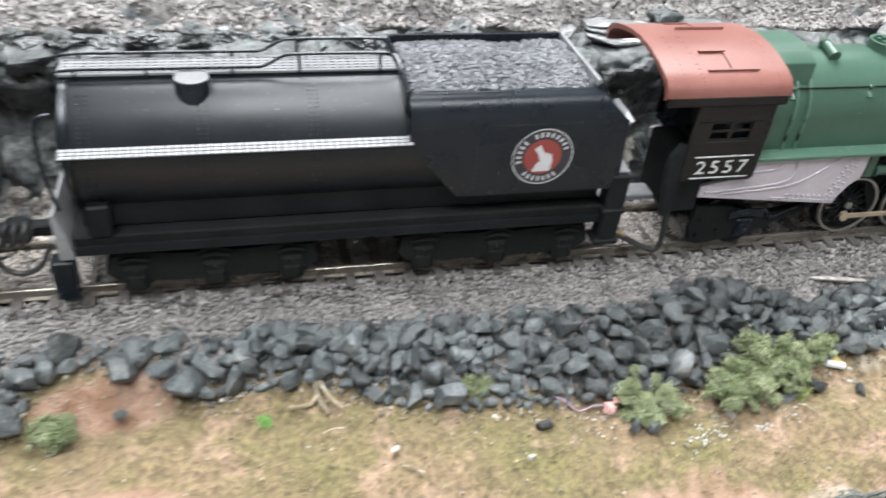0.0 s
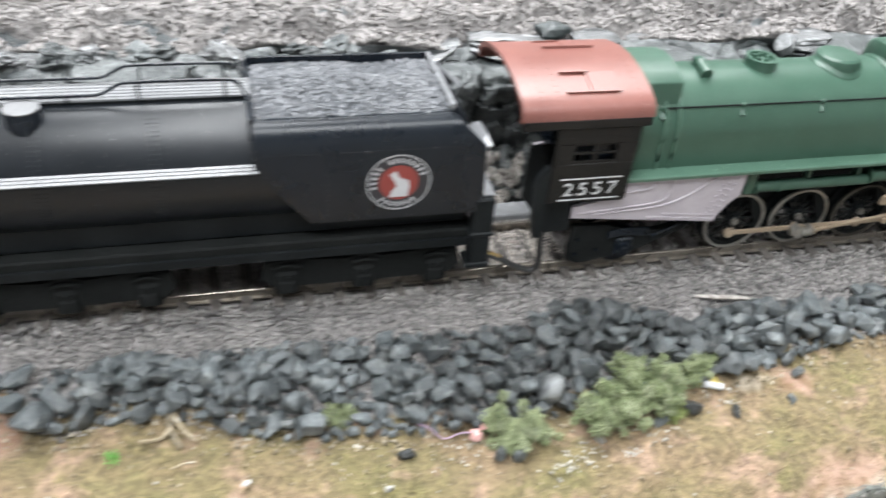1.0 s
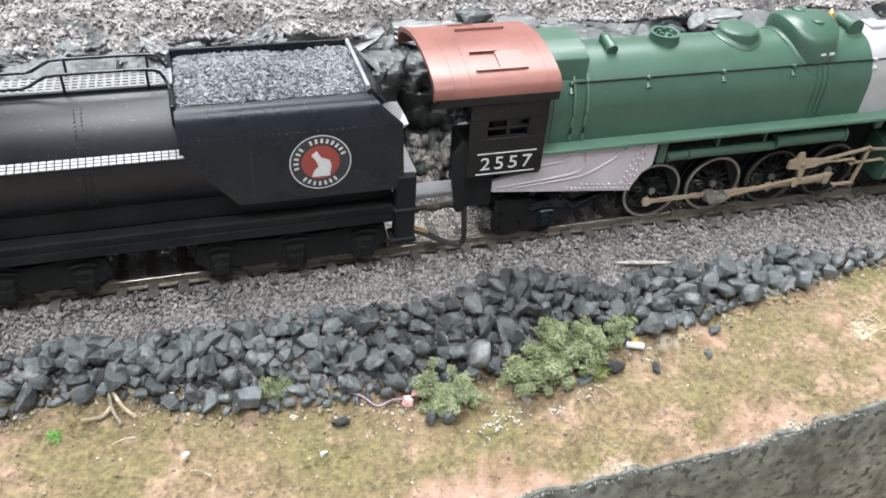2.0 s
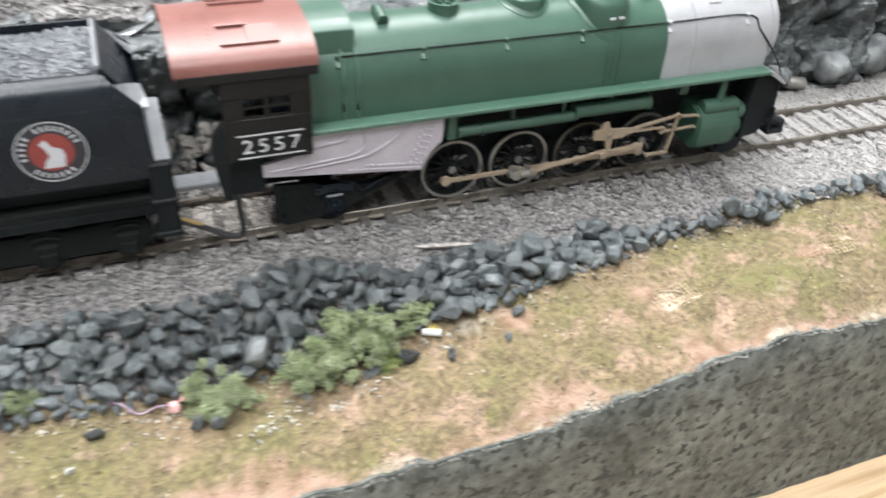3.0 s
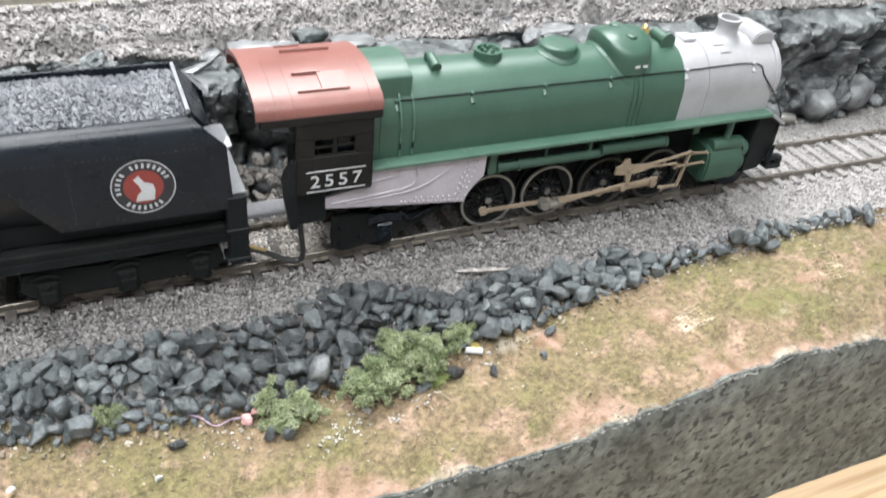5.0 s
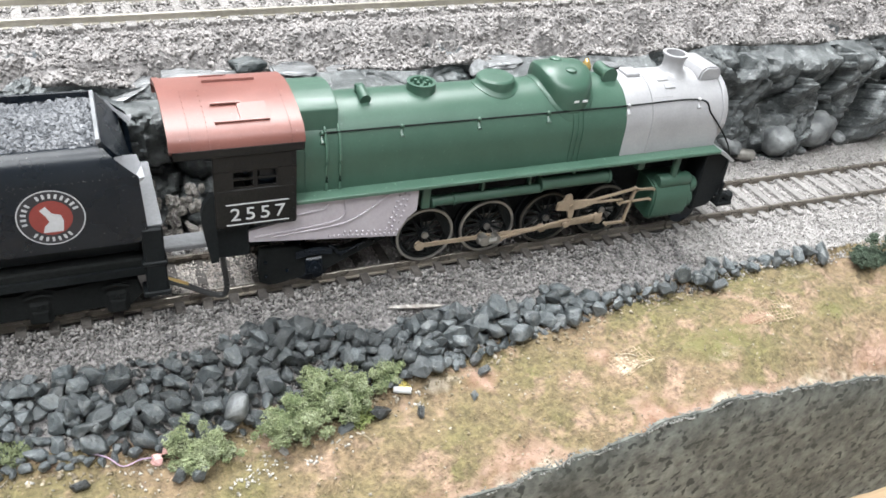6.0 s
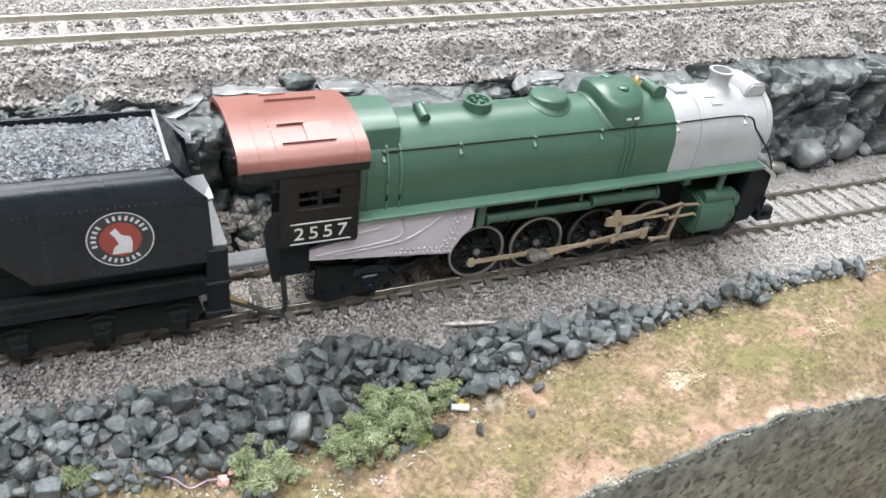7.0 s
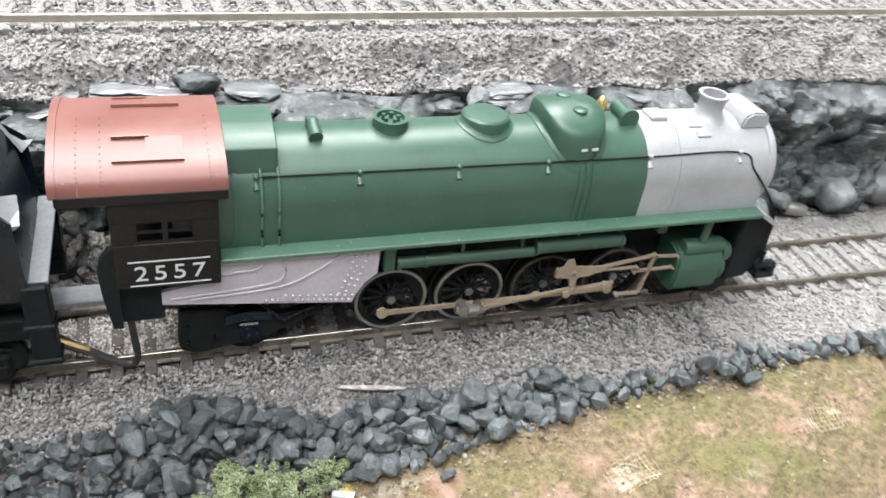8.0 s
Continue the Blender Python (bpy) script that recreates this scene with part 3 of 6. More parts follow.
def table():
    bm = box(B(), -60, 75, -15.0, 38, -9.6, -7.75, 0.15)
    solid("table_top", bm, PINE, "pale varnished pine table top under the layout", "table", kind="structure")


table()


# ---- tracks ----
def track(name, label, place, x0, x1, rail_mat, tie_mat, tie_gap, seed, lift=0.07, half=0.125):
    """Two rails on ties along x; place carries the centre line at the rail tops into the world."""
    top = thing(name, label, "railway track")
    r = random.Random(seed)
    profile = [(-0.12, -0.25), (-0.12, -0.225), (-0.035, -0.205), (-0.035, -0.09), (-0.05, -0.07), (-0.05, -0.012), (-0.035, 0.0), (0.035, 0.0), (0.05, -0.012), (0.05, -0.07), (0.035, -0.09), (0.035, -0.205), (0.12, -0.225), (0.12, -0.25)]
    for s in (-1, 1):
        bm = prism(B(), [(s * CY + u, v) for u, v in profile], x0, x1, "yz")
        bmesh.ops.transform(bm, matrix=place, verts=bm.verts)
        part("rail", bm, rail_mat, top, smooth=30)
    bm = box(B(), -half, half, -1.32, 1.32, -0.45 + lift, -0.245 + lift, 0.02)
    shared = finish(bm, "tie", tie_mat, 30)
    n = int((x1 - x0) / tie_gap)
    for k in range(n):
        ob = new("tie", shared)
        m = place @ Matrix.Translation((x0 + (k + 0.5) * tie_gap + r.uniform(-0.03, 0.03), r.uniform(-0.03, 0.03), r.uniform(-0.02, 0.0))) @ Matrix.Rotation(r.uniform(-0.03, 0.03), 4, "Z")
        ob.matrix_world = Matrix.LocRotScale(m.translation * C, m.to_quaternion(), None)
        ob.parent = top
    return top


track("model_track", "model railway track with tarnished rails on dark brown ties", Matrix.Translation((0, CY, 0)), -58, 12.3, RAIL, TIE, 0.72, 1)
track("model_track", "model railway track with dusty rails on grey ties", Matrix.Translation((12.36, CY, 0)) @ Matrix.Rotation(-0.012, 4, "Z"), 0.0, 58, RAIL, TIE_GREY, 0.72, 2, 0.11)
FAR = Matrix.Translation((0, 8.78, 4.6)) @ Matrix.Rotation(0.045, 4, "Z")
track("upper_track", "upper model track with yellowed rails on dusty grey ties", FAR, -55, 60, RAIL_FAR, TIE_PALE, 0.75, 3, 0.06, 0.15)


# ---- loose ballast ----
def chips(name, label, category, material, pts, seed, size, kinds=8, points=8, flat=1.0):
    """Small stones joined into one mesh, one at each of pts (an array of places)."""
    r = np.random.RandomState(seed)
    pts = np.asarray(pts, float)
    which = r.randint(0, kinds, len(pts))
    verts, tris, base = [], [], 0
    for k in range(kinds):
        bm = lump(900 + k, points, 1, 1, flat)
        bmesh.ops.triangulate(bm, faces=bm.faces)
        bm.verts.index_update()
        v = np.array([w.co for w in bm.verts])
        f = np.array([[w.index for w in q.verts] for q in bm.faces])
        bm.free()
        p = pts[which == k]
        n = len(p)
        q = r.normal(size=(n, 4))
        q /= np.linalg.norm(q, axis=1)[:, None]
        w, x, y, z = q.T
        R = np.stack([np.stack([1 - 2 * (y * y + z * z), 2 * (x * y - z * w), 2 * (x * z + y * w)], -1), np.stack([2 * (x * y + z * w), 1 - 2 * (x * x + z * z), 2 * (y * z - x * w)], -1), np.stack([2 * (x * z - y * w), 2 * (y * z + x * w), 1 - 2 * (x * x + y * y)], -1)], 1)
        s_ = size * r.uniform(0.55, 1.5, n)
        vv = np.einsum("nij,kj->nki", R, v) * s_[:, None, None] + p[:, None, :]
        verts.append(vv.reshape(-1, 3))
        tris.append((f[None] + (base + np.arange(n) * len(v))[:, None, None]).reshape(-1, 3))
        base += n * len(v)
    co, tr = np.concatenate(verts) * C, np.concatenate(tris)
    me = bpy.data.meshes.new(name)
    me.vertices.add(len(co))
    me.vertices.foreach_set("co", co.ravel())
    me.loops.add(tr.size)
    me.loops.foreach_set("vertex_index", tr.ravel())
    me.polygons.add(len(tr))
    me.polygons.foreach_set("loop_start", np.arange(0, tr.size, 3))
    me.update()
    me.materials.append(material)
    ob = new(name, me)
    return tagged(ob, label=label, category=category, kind="stuff")


def scatter(n, x0, x1, y0, y1, seed):
    r = np.random.RandomState(seed)
    return r.uniform(x0, x1, n), r.uniform(y0, y1, n), r


def off_rails(Y):
    return (np.abs(Y) > 0.15) & (np.abs(Y - 2 * CY) > 0.15)


def ballast():
    X, Y, r = scatter(78000, -24, 12.4, -2.9, 3.6, 41)
    keep = off_rails(Y) & (Y > stone_foot(X)) & (Y < cliff_foot(X) + 0.2) & ((Y > -1.6) | (r.rand(len(X)) < 0.4))
    X, Y = X[keep], Y[keep]
    Z = relief(X, Y)[0] + r.uniform(-0.02, 0.06, len(X)) + 0.12 * ((Y > 0) & (Y < 2.5)) + 0.10 * np.clip(1 - np.abs(Y + 0.45) / 0.5, 0, 1) * (1 + 0.9 * fbm(X, Y, 0.9, 77))
    inner = (Y > 0.1) & (Y < 2 * CY - 0.1)
    chips("track_ballast", "grey-brown crushed stone ballast on the track bed", "gravel", GRAVEL, np.stack([X, Y, Z], -1)[~inner], 1, 0.105)
    some = inner & (r.rand(len(X)) < 0.6)
    chips("inner_ballast", "pale dusty grit filling the space between the rails", "gravel", GRAVEL_DUST, np.stack([X, Y, Z], -1)[some], 11, 0.085)
    # Paler chips in the two train gaps only, standing in for light let through.
    X, Y, r = scatter(2600, -3.4, -0.6, 0.1, 2 * CY - 0.1, 44)
    X2, Y2, r = scatter(4200, -18.2, -15.2, 0.1, 3.6, 45)
    X2, Y2 = X2[off_rails(Y2)], Y2[off_rails(Y2)]
    X, Y = np.concatenate([X, X2]), np.concatenate([Y, Y2])
    chips("spilt_grit", "pale tan grit in the gaps of the train, coloured as if lit", "gravel", GRIT_TAN, np.stack([X, Y, relief(X, Y)[0] + np.where(X < -10, 0.07, 0.0) + r.uniform(0.10, 0.2, len(X))], -1), 12, 0.075)
    # Dusty, and paler than the rest to paint the engine's shadow edge at x 12.3.
    X, Y, r = scatter(30000, 12.3, 36, -2.7, 3.8, 42)
    keep = off_rails(Y) & (r.rand(len(X)) < np.where(X > 24, 0.5, 1.0))
    X, Y = X[keep], Y[keep]
    Z = relief(X, Y)[0] + r.uniform(0.03, 0.10, len(X))
    chips("pale_ballast", "dusty ballast round the clear track, paler as if out of the engine's shadow", "gravel", GRAVEL_DUST, np.stack([X, Y, Z], -1), 2, 0.07)
    X, Y, r = scatter(46000, -20, 32, 4.6, 9.0, 43)
    keep = (Y > cliff_top(X) - 0.05) & (Y < 7.7 + 0.045 * X)
    keep &= relief(X, Y)[1] < r.uniform(0.1, 1.0, len(X))
    X, Y = X[keep], Y[keep]
    Z = relief(X, Y)[0] + r.uniform(-0.04, 0.04, len(X))
    chips("upper_ballast", "pale grey crushed stone on the upper shelf", "gravel", GRAVEL_PALE, np.stack([X, Y, Z], -1), 3, 0.15, flat=0.5)
    X, D, r = scatter(22000, -20, 32, -1.4, 2.6, 44)
    keep = np.abs(np.abs(D) - CY) > 0.15
    X, D = X[keep], D[keep]
    chips("upper_track_ballast", "pale ballast between the upper rails", "gravel", GRAVEL_DUST, np.stack([X, 8.78 + 0.045 * X + D, 4.40 + r.uniform(-0.04, 0.03, len(X))], -1), 4, 0.085)


ballast()


# ---- stones of the embankment ----
STONES = [finish(lump(100 + k, 15, 1.05, 0.78 + 0.03 * (k % 5), 0.74 + 0.05 * (k % 4), 0.075), "stone", ROCK, 30) for k in range(16)]


def top_y(x):
    return np.interp(x, (-40, -19, -17.5, -16, -14.3, -12, -9, -7, -5.5, -2.2, -1.3, -0.3, 1, 2.3, 3.8, 5.1, 6.3, 7.3, 8.1, 10, 13, 50), (-1.8, -1.8, -1.55, -1.35, -1.25, -1.4, -1.4, -1.4, -1.5, -1.45, -1.1, -1.1, -1.5, -1.75, -1.6, -1.6, -1.75, -1.6, -2.2, -2.2, -2.1, -2.1))


def put_stone(name, mesh, x, y, z, size, turn, parent=None):
    ob = new(name, mesh)
    ob.matrix_world = Matrix.LocRotScale(Vector((x, y, z)) * C, Euler(turn), Vector(size))
    ob.parent = parent
    return ob


def embankment():
    top = thing("stone_embankment", "sloping bank of loose blue-grey slate chips beside the track", "rock pile")
    r = random.Random(77)
    placed = []
    spare_v, spare_f = [], []
    tries = 0
    while len(placed) < 1600 and tries < 45000:
        tries += 1
        x = r.uniform(-26, 17)
        t, f = float(top_y(x)), float(stone_foot(x))
        size = r.choice((0.26, 0.32, 0.38, 0.44, 0.5, 0.56, 0.64, 0.76)) * (1.0 if x < 2.5 else 1.18)
        y = r.uniform(f + 0.05, t - 0.3 * size)
        if (x > 8.5 and r.random() < 0.3) or (x < -12.3 and r.random() < 0.75):
            continue
        lift = 0.0
        near = [(q, s) for q, s in placed if abs(q.x - x) < 0.9 and abs(q.y - y) < 0.9]
        bad = False
        for q, s in near:
            d = math.hypot(q.x - x, q.y - y)
            if d < (0.275 if y < t - 0.5 else 0.33) * (s + size) * (0.85 if 2.5 < x < 9 else 1.0):
                bad = True
                break
        if bad:
            continue
        z = land_z(x, y) + r.uniform(0.12, 0.5) * size + lift
        placed.append((Vector((x, y, z)), size))
    for k in range(190):
        x = r.uniform(-12, 5)
        t, f = float(top_y(x)), float(stone_foot(x))
        y = f + (t - f) * r.uniform(0.25, 0.8)
        s = r.uniform(0.4, 0.68)
        placed.append((Vector((x, y, land_z(x, y) + 0.2 + 0.4 * s)), s))
    for x, y, s in ((-0.1, -1.6, 0.9), (0.35, -1.75, 0.75), (-1.25, -1.75, 0.85), (-0.85, -1.4, 0.75), (-0.55, -1.95, 0.9), (7.4, -1.95, 0.9), (8.2, -2.3, 0.75), (7.7, -2.4, 0.75), (-1.2, -2.6, 0.95), (5.2, -1.95, 0.85), (4.3, -2.2, 0.8), (9.4, -2.35, 0.6), (12.6, -2.2, 0.85), (-17.57, -1.75, 1.15), (-18.8, -1.9, 0.9), (-18.2, -2.2, 0.9), (-17.0, -2.65, 0.85), (-17.15, -3.2, 0.8), (-16.55, -3.0, 1.0), (-17.65, -3.3, 0.7), (-18.5, -3.2, 0.95), (-18.9, -2.7, 1.0), (-16.35, -2.15, 0.95), (-15.85, -1.95, 0.8), (-15.55, -1.5, 0.9), (-14.45, -2.0, 1.0), (-14.2, -1.65, 0.85), (-13.2, -2.4, 1.1), (-12.7, -2.05, 0.9), (-13.6, -1.6, 0.7)):
        placed.append((Vector((x, y, land_z(x, y) + 0.28 * s)), 0.88 * s))
    placed.sort(key=lambda p: abs(p[0].x + 1.0))
    for k, (q, s) in enumerate(placed):
        turn = (r.uniform(-0.7, 0.7), r.uniform(-0.7, 0.7), r.uniform(0, 6.28))
        sc = (s * r.uniform(0.9, 1.25), s * r.uniform(0.75, 1.1), s * r.uniform(0.8, 1.15))
        mesh = STONES[r.randrange(16)]
        if k < 300:
            put_stone("stone", mesh, q.x, q.y, q.z, sc, turn, top)
        else:
            m = Matrix.LocRotScale(q * C, Euler(turn), Vector(sc))
            o = len(spare_v)
            spare_v.extend(m @ v.co for v in mesh.vertices)
            spare_f.extend([o + i for i in p.vertices] for p in mesh.polygons)
    me = bpy.data.meshes.new("loose_rubble")
    me.from_pydata(spare_v, [], spare_f)
    me.materials.append(ROCK)
    ob = tagged(new("loose_rubble", me), kind="stuff")
    ob.parent = top


embankment()

# ---- locomotive ----
BZ, BR = 3.66, 1.2


def spoked_wheel(loco, x, side, z, r, spokes, crank, tyre):
    """A driving wheel: black spokes, hub and balance weight, with a bright tyre."""
    y = CY + side * 0.82
    out = side * 0.14
    wheel = part("driving_wheel", lathe(B(), [(r - 0.16, -0.10), (r - 0.04, -0.10), (r - 0.04, 0.10), (r - 0.16, 0.10), (r - 0.16, -0.10)], (x, y, z), "Y", 40, close=False), WHEEL_BLACK, loco, "black spoked driving wheel")
    part("hub", lathe(B(), [(0.02, -0.12), (0.16, -0.12), (0.16, 0.12), (0.08, 0.14), (0.02, 0.14)], (x, y, z), "Y", 16), BLACK_DULL, wheel)
    for k in range(spokes):
        a = 2 * math.pi * k / spokes
        d = Vector((math.cos(a), 0, math.sin(a)))
        part("spoke", rod(B(), Vector((x, y, z)) + d * 0.12, Vector((x, y, z)) + d * (r - 0.10), 0.035, 0.028, 6), WHEEL_BLACK, wheel)
    bm = B()
    a0 = crank + math.pi
    poly = [(x + (r - 0.1) * math.cos(a0 + t), z + (r - 0.1) * math.sin(a0 + t)) for t in (-0.8, -0.5, -0.2, 0.1, 0.4, 0.8)]
    prism(bm, poly, y - 0.08, y + 0.08)
    part("balance_weight", bm, WHEEL_BLACK, wheel)
    bm = B()
    lathe(bm, [(r - 0.075, 0.0), (r - 0.075, out), (r - 0.01, out * 1.05), (r, out * 0.95), (r, out * 0.5), (r - 0.075, 0.0)], (x, y, z), "Y", 44, close=False)
    part("tyre", bm, tyre, wheel, "bright steel tyre" if tyre is STEEL else "dark steel tyre, valve gear shade in its colour")
    part("flange", lathe(B(), [(r - 0.075, out * 0.45), (r - 0.004, out * 0.45), (r - 0.004, -out * 0.9), (r + 0.06, -out * 1.0), (r + 0.06, -out * 1.35), (r - 0.075, -out * 1.35)], (x, y, z), "Y", 44, close=False), BLACK_DULL, wheel, "black wheel tread and flange")
    bm = B()
    rod(bm, (x, y, z), (x, y + out * 1.3, z), 0.11, 0.1, 14)
    part("axle_end", bm, STEEL, wheel)
    return wheel


def bar(bm, a, b, w, y, t=0.07):
    """A flat rod in x and z between two pins."""
    a, b = Vector(a), Vector(b)
    d = (b - a).normalized()
    s = Vector((-d.y, d.x)) * w / 2
    prism(bm, [tuple(a + s), tuple(b + s), tuple(b - s), tuple(a - s)], y - t / 2, y + t / 2)


def dome_flange(cx, hx, hy, power, wide):
    """A filleted skirt round a dome's foot that follows the boiler's skin."""
    bm, n, rings = B(), 48, []
    for grow, lift in ((wide, -0.02), (wide, 0.02), (wide * 0.45, 0.03), (0.01, 0.055), (-0.03, 0.12)):
        ring = []
        for k in range(n):
            a = 2 * math.pi * k / n
            c, d = math.cos(a), math.sin(a)
            u, v = math.copysign(abs(c) ** power, c) * (hx + grow), math.copysign(abs(d) ** power, d) * (hy + grow)
            v = max(-BR + 0.005, min(BR - 0.005, v))
            ring.append(bm.verts.new((cx + u, CY + v, BZ + math.sqrt(BR * BR - v * v) + lift * (1 - 0.3 * abs(v)))))
        rings.append(ring)
    for a, b in zip(rings, rings[1:]):
        for k in range(n):
            bm.faces.new((a[k], a[(k + 1) % n], b[(k + 1) % n], b[k]))
    return bm


def locomotive():
    loco = thing("model_steam_locomotive", "green and silver model steam locomotive with brick-red cab roof", "model train")

    # boiler and smokebox
    def arch(r, x0, x1, foot_at=2.8):
        """The barrel's section: round above, straight sides down to the running boards."""
        poly = [(CY - r, foot_at)] + [(CY - r * math.cos(math.pi * k / 48), BZ + r * math.sin(math.pi * k / 48)) for k in range(49)] + [(CY + r, foot_at)]
        return prism(B(), poly, x0, x1, "yz")

    bm = arch(BR, -0.05, 9.55)
    boiler = part("boiler", bm, GREEN, loco, "satin dark green boiler barrel", 40)
    for x in (7.84, 8.0, 8.16):
        bm = arch(BR + 0.024, x - 0.04, x + 0.04)
        part("boiler_band", bm, GREEN, boiler)
    bm = arch(BR + 0.005, 9.55, 12.95)
    smoke = part("smokebox", bm, SILVER, loco, "silver-grey smokebox", 40)
    bm = lathe(B(), [(BR - 0.05, 12.9), (BR + 0.05, 12.92), (BR + 0.06, 13.05), (BR + 0.02, 13.12), (BR - 0.12, 13.15), (0.95, 13.18), (0.5, 13.28), (0.05, 13.3)], (0, CY, BZ), "X", 64)
    part("smokebox_front", bm, SILVER, smoke, "silver smokebox door and rim", 40)
    bm = arch(BR + 0.03, 10.42, 10.5)
    part("band", bm, SILVER, smoke)

    def on_skin(x, deg, r=BR):
        """A point of the boiler's skin; deg from straight up towards the viewer's side."""
        a = radians(deg)
        return Vector((x, CY - r * math.sin(a), BZ + r * math.cos(a)))

    bm = B()
    for k in range(7):
        p = on_skin(10.35, 12 + 5 * k)
        bmesh.ops.create_icosphere(bm, subdivisions=1, radius=0.025, matrix=Matrix.Translation(p))
    for k in range(6):
        p = on_skin(10.55 + 0.12 * k, 48)
        bmesh.ops.create_icosphere(bm, subdivisions=1, radius=0.025, matrix=Matrix.Translation(p))
    part("rivets", bm, SILVER, smoke)
    for x, d in ((11.0, 20), (11.15, 33)):
        bm = box(B(), -0.19, 0.19, -0.08, 0.08, -0.03, 0.04, 0.015, Matrix.Translation(on_skin(x, d)) @ Matrix.Rotation(radians(d), 4, "X"))
        part("maker_plate", bm, SILVER, smoke)
    bm = box(B(), 9.9, 10.35, CY - 0.25, CY + 0.25, BZ + BR - 0.06, BZ + BR + 0.09, 0.03)
    part("hatch", bm, SILVER, smoke)

    # chimney
    top = 5.39
    bm = lathe(B(), [(0.55, 4.72), (0.42, 4.82), (0.32, 4.95), (0.30, 5.1), (0.32, top - 0.12), (0.37, top - 0.06), (0.37, top), (0.28, top), (0.26, top - 0.35)], (11.62, CY, 0), "Z", 36)
    part("chimney", bm, SILVER, loco, "silver-grey tapered chimney", 40)
    # feedwater heater across the smokebox top
    bm = prism(B(), [(12.22, 4.7), (12.27, 5.0), (12.45, 5.13), (12.85, 5.11), (13.02, 4.96), (13.0, 4.7)], CY - 0.58, CY + 0.58)
    bmesh.ops.bevel(bm, geom=list(bm.edges), offset=0.05, segments=2, affect="EDGES")
    part("feedwater_heater", bm, SILVER, loco, "silver feedwater heater box", 50)

    # domes
    bm = lathe(B(), [(0.44, 4.55), (0.40, 4.78), (0.37, 4.98), (0.385, 5.05), (0.30, 5.05), (0.28, 4.95), (0.0, 4.93)], (3.68, CY, 0), "Z", 36, close=False)
    turret = part("turret", bm, GREEN, loco, "green open-topped turret ring")
    for k in range(5):
        a = 2 * math.pi * k / 5
        bm = rod(B(), (3.68 + 0.16 * math.cos(a), CY + 0.16 * math.sin(a), 4.9), (3.68 + 0.16 * math.cos(a), CY + 0.16 * math.sin(a), 5.07), 0.055, 0.045, 8)
        part("valve", bm, GREEN, turret)
    bm = lathe(B(), [(0.56, 4.3), (0.55, 4.8), (0.535, 4.98), (0.515, 5.03), (0.46, 5.07), (0.02, 5.12)], (5.82, CY, 0), "Z", 44)
    steam = part("steam_dome", bm, GREEN, loco, "round green steam dome", 26)
    part("dome_flange", dome_flange(5.82, 0.56, 0.56, 1.0, 0.09), GREEN, steam, smooth=60)

    bm = B()
    n, rings = 48, []
    prof = [(0.76, 1.06, 4.1), (0.755, 1.05, 4.5), (0.75, 1.045, 4.8), (0.745, 1.035, 5.02), (0.735, 1.015, 5.17), (0.70, 0.975, 5.25), (0.63, 0.89, 5.295), (0.4, 0.55, 5.325), (0.02, 0.02, 5.34)]
    for hx, hy, z in prof:
        ring = []
        for k in range(n):
            a = 2 * math.pi * k / n
            c, d = math.cos(a), math.sin(a)
            u, v = math.copysign(abs(c) ** 0.8, c) * hx, math.copysign(abs(d) ** 0.8, d) * hy
            ring.append(bm.verts.new((7.82 + u, CY + v, z - 0.34 * v * v * min(1.0, max(0.0, (z - 4.6) / 0.5)))))
        rings.append(ring)
    for a, b in zip(rings, rings[1:]):
        for k in range(n):
            bm.faces.new((a[k], a[(k + 1) % n], b[(k + 1) % n], b[k]))
    bm.faces.new(rings[-1])
    dome = part("sand_dome", bm, GREEN, loco, "large square-shouldered green sand dome", 30)
    part("dome_flange", dome_flange(7.82, 0.75, 1.03, 0.8, 0.10), GREEN, dome, smooth=60)
    for dx, dy in ((-0.04, 0.30), (0.06, -0.40)):
        bm = lathe(B(), [(0.17, 5.2), (0.165, 5.27), (0.1, 5.295), (0.02, 5.30)], (7.82 + dx, CY + dy, 0.06 if dy > 0 else 0.015), "Z", 20)
        part("lid", bm, GREEN, dome)
    for dx in (-0.14, 0.12):
        bm = box(B(), -0.075, 0.075, -0.01, 0.01, -0.03, 0.03, 0.0, Matrix.Translation((7.97 + dx, CY - 1.045, 4.62)) @ Matrix.Rotation(radians(-2), 4, "X"))
        part("white_mark", bm, WHITE, dome, "small white lettering mark")

    # small fittings along the top
    bm = lathe(B(), [(0.13, 4.8), (0.12, 4.98), (0.16, 5.0), (0.15, 5.1), (0.09, 5.2), (0.05, 5.28), (0.02, 5.3)], (8.68, CY + 0.1, 0.05), "Z", 18)
    part("bell", bm, BRASS, loco, "small bright brass bell")
    bm = rod(B(), (9.25, CY - 0.25, 4.95), (9.25, CY + 0.35, 4.98), 0.17, 0.17, 16)
    rod(bm, (9.25, CY - 0.35, 4.95), (9.25, CY - 0.25, 4.95), 0.24, 0.24, 18)
    box(bm, 9.1, 9.4, CY - 0.2, CY + 0.3, 4.7, 4.95, 0.03)
    part("generator", bm, GREEN, loco, "green turbo generator")
    bm = box(B(), 1.95, 2.12, CY - 0.4, CY + 0.1, 4.68, 4.86, 0.03)
    rod(bm, (2.03, CY - 0.46, 4.86), (2.03, CY - 0.02, 4.97), 0.145, 0.13, 14)
    box(bm, 1.90, 2.14, CY - 0.03, CY + 0.12, 4.80, 5.08, 0.03)
    part("safety_valve", bm, GREEN, loco)

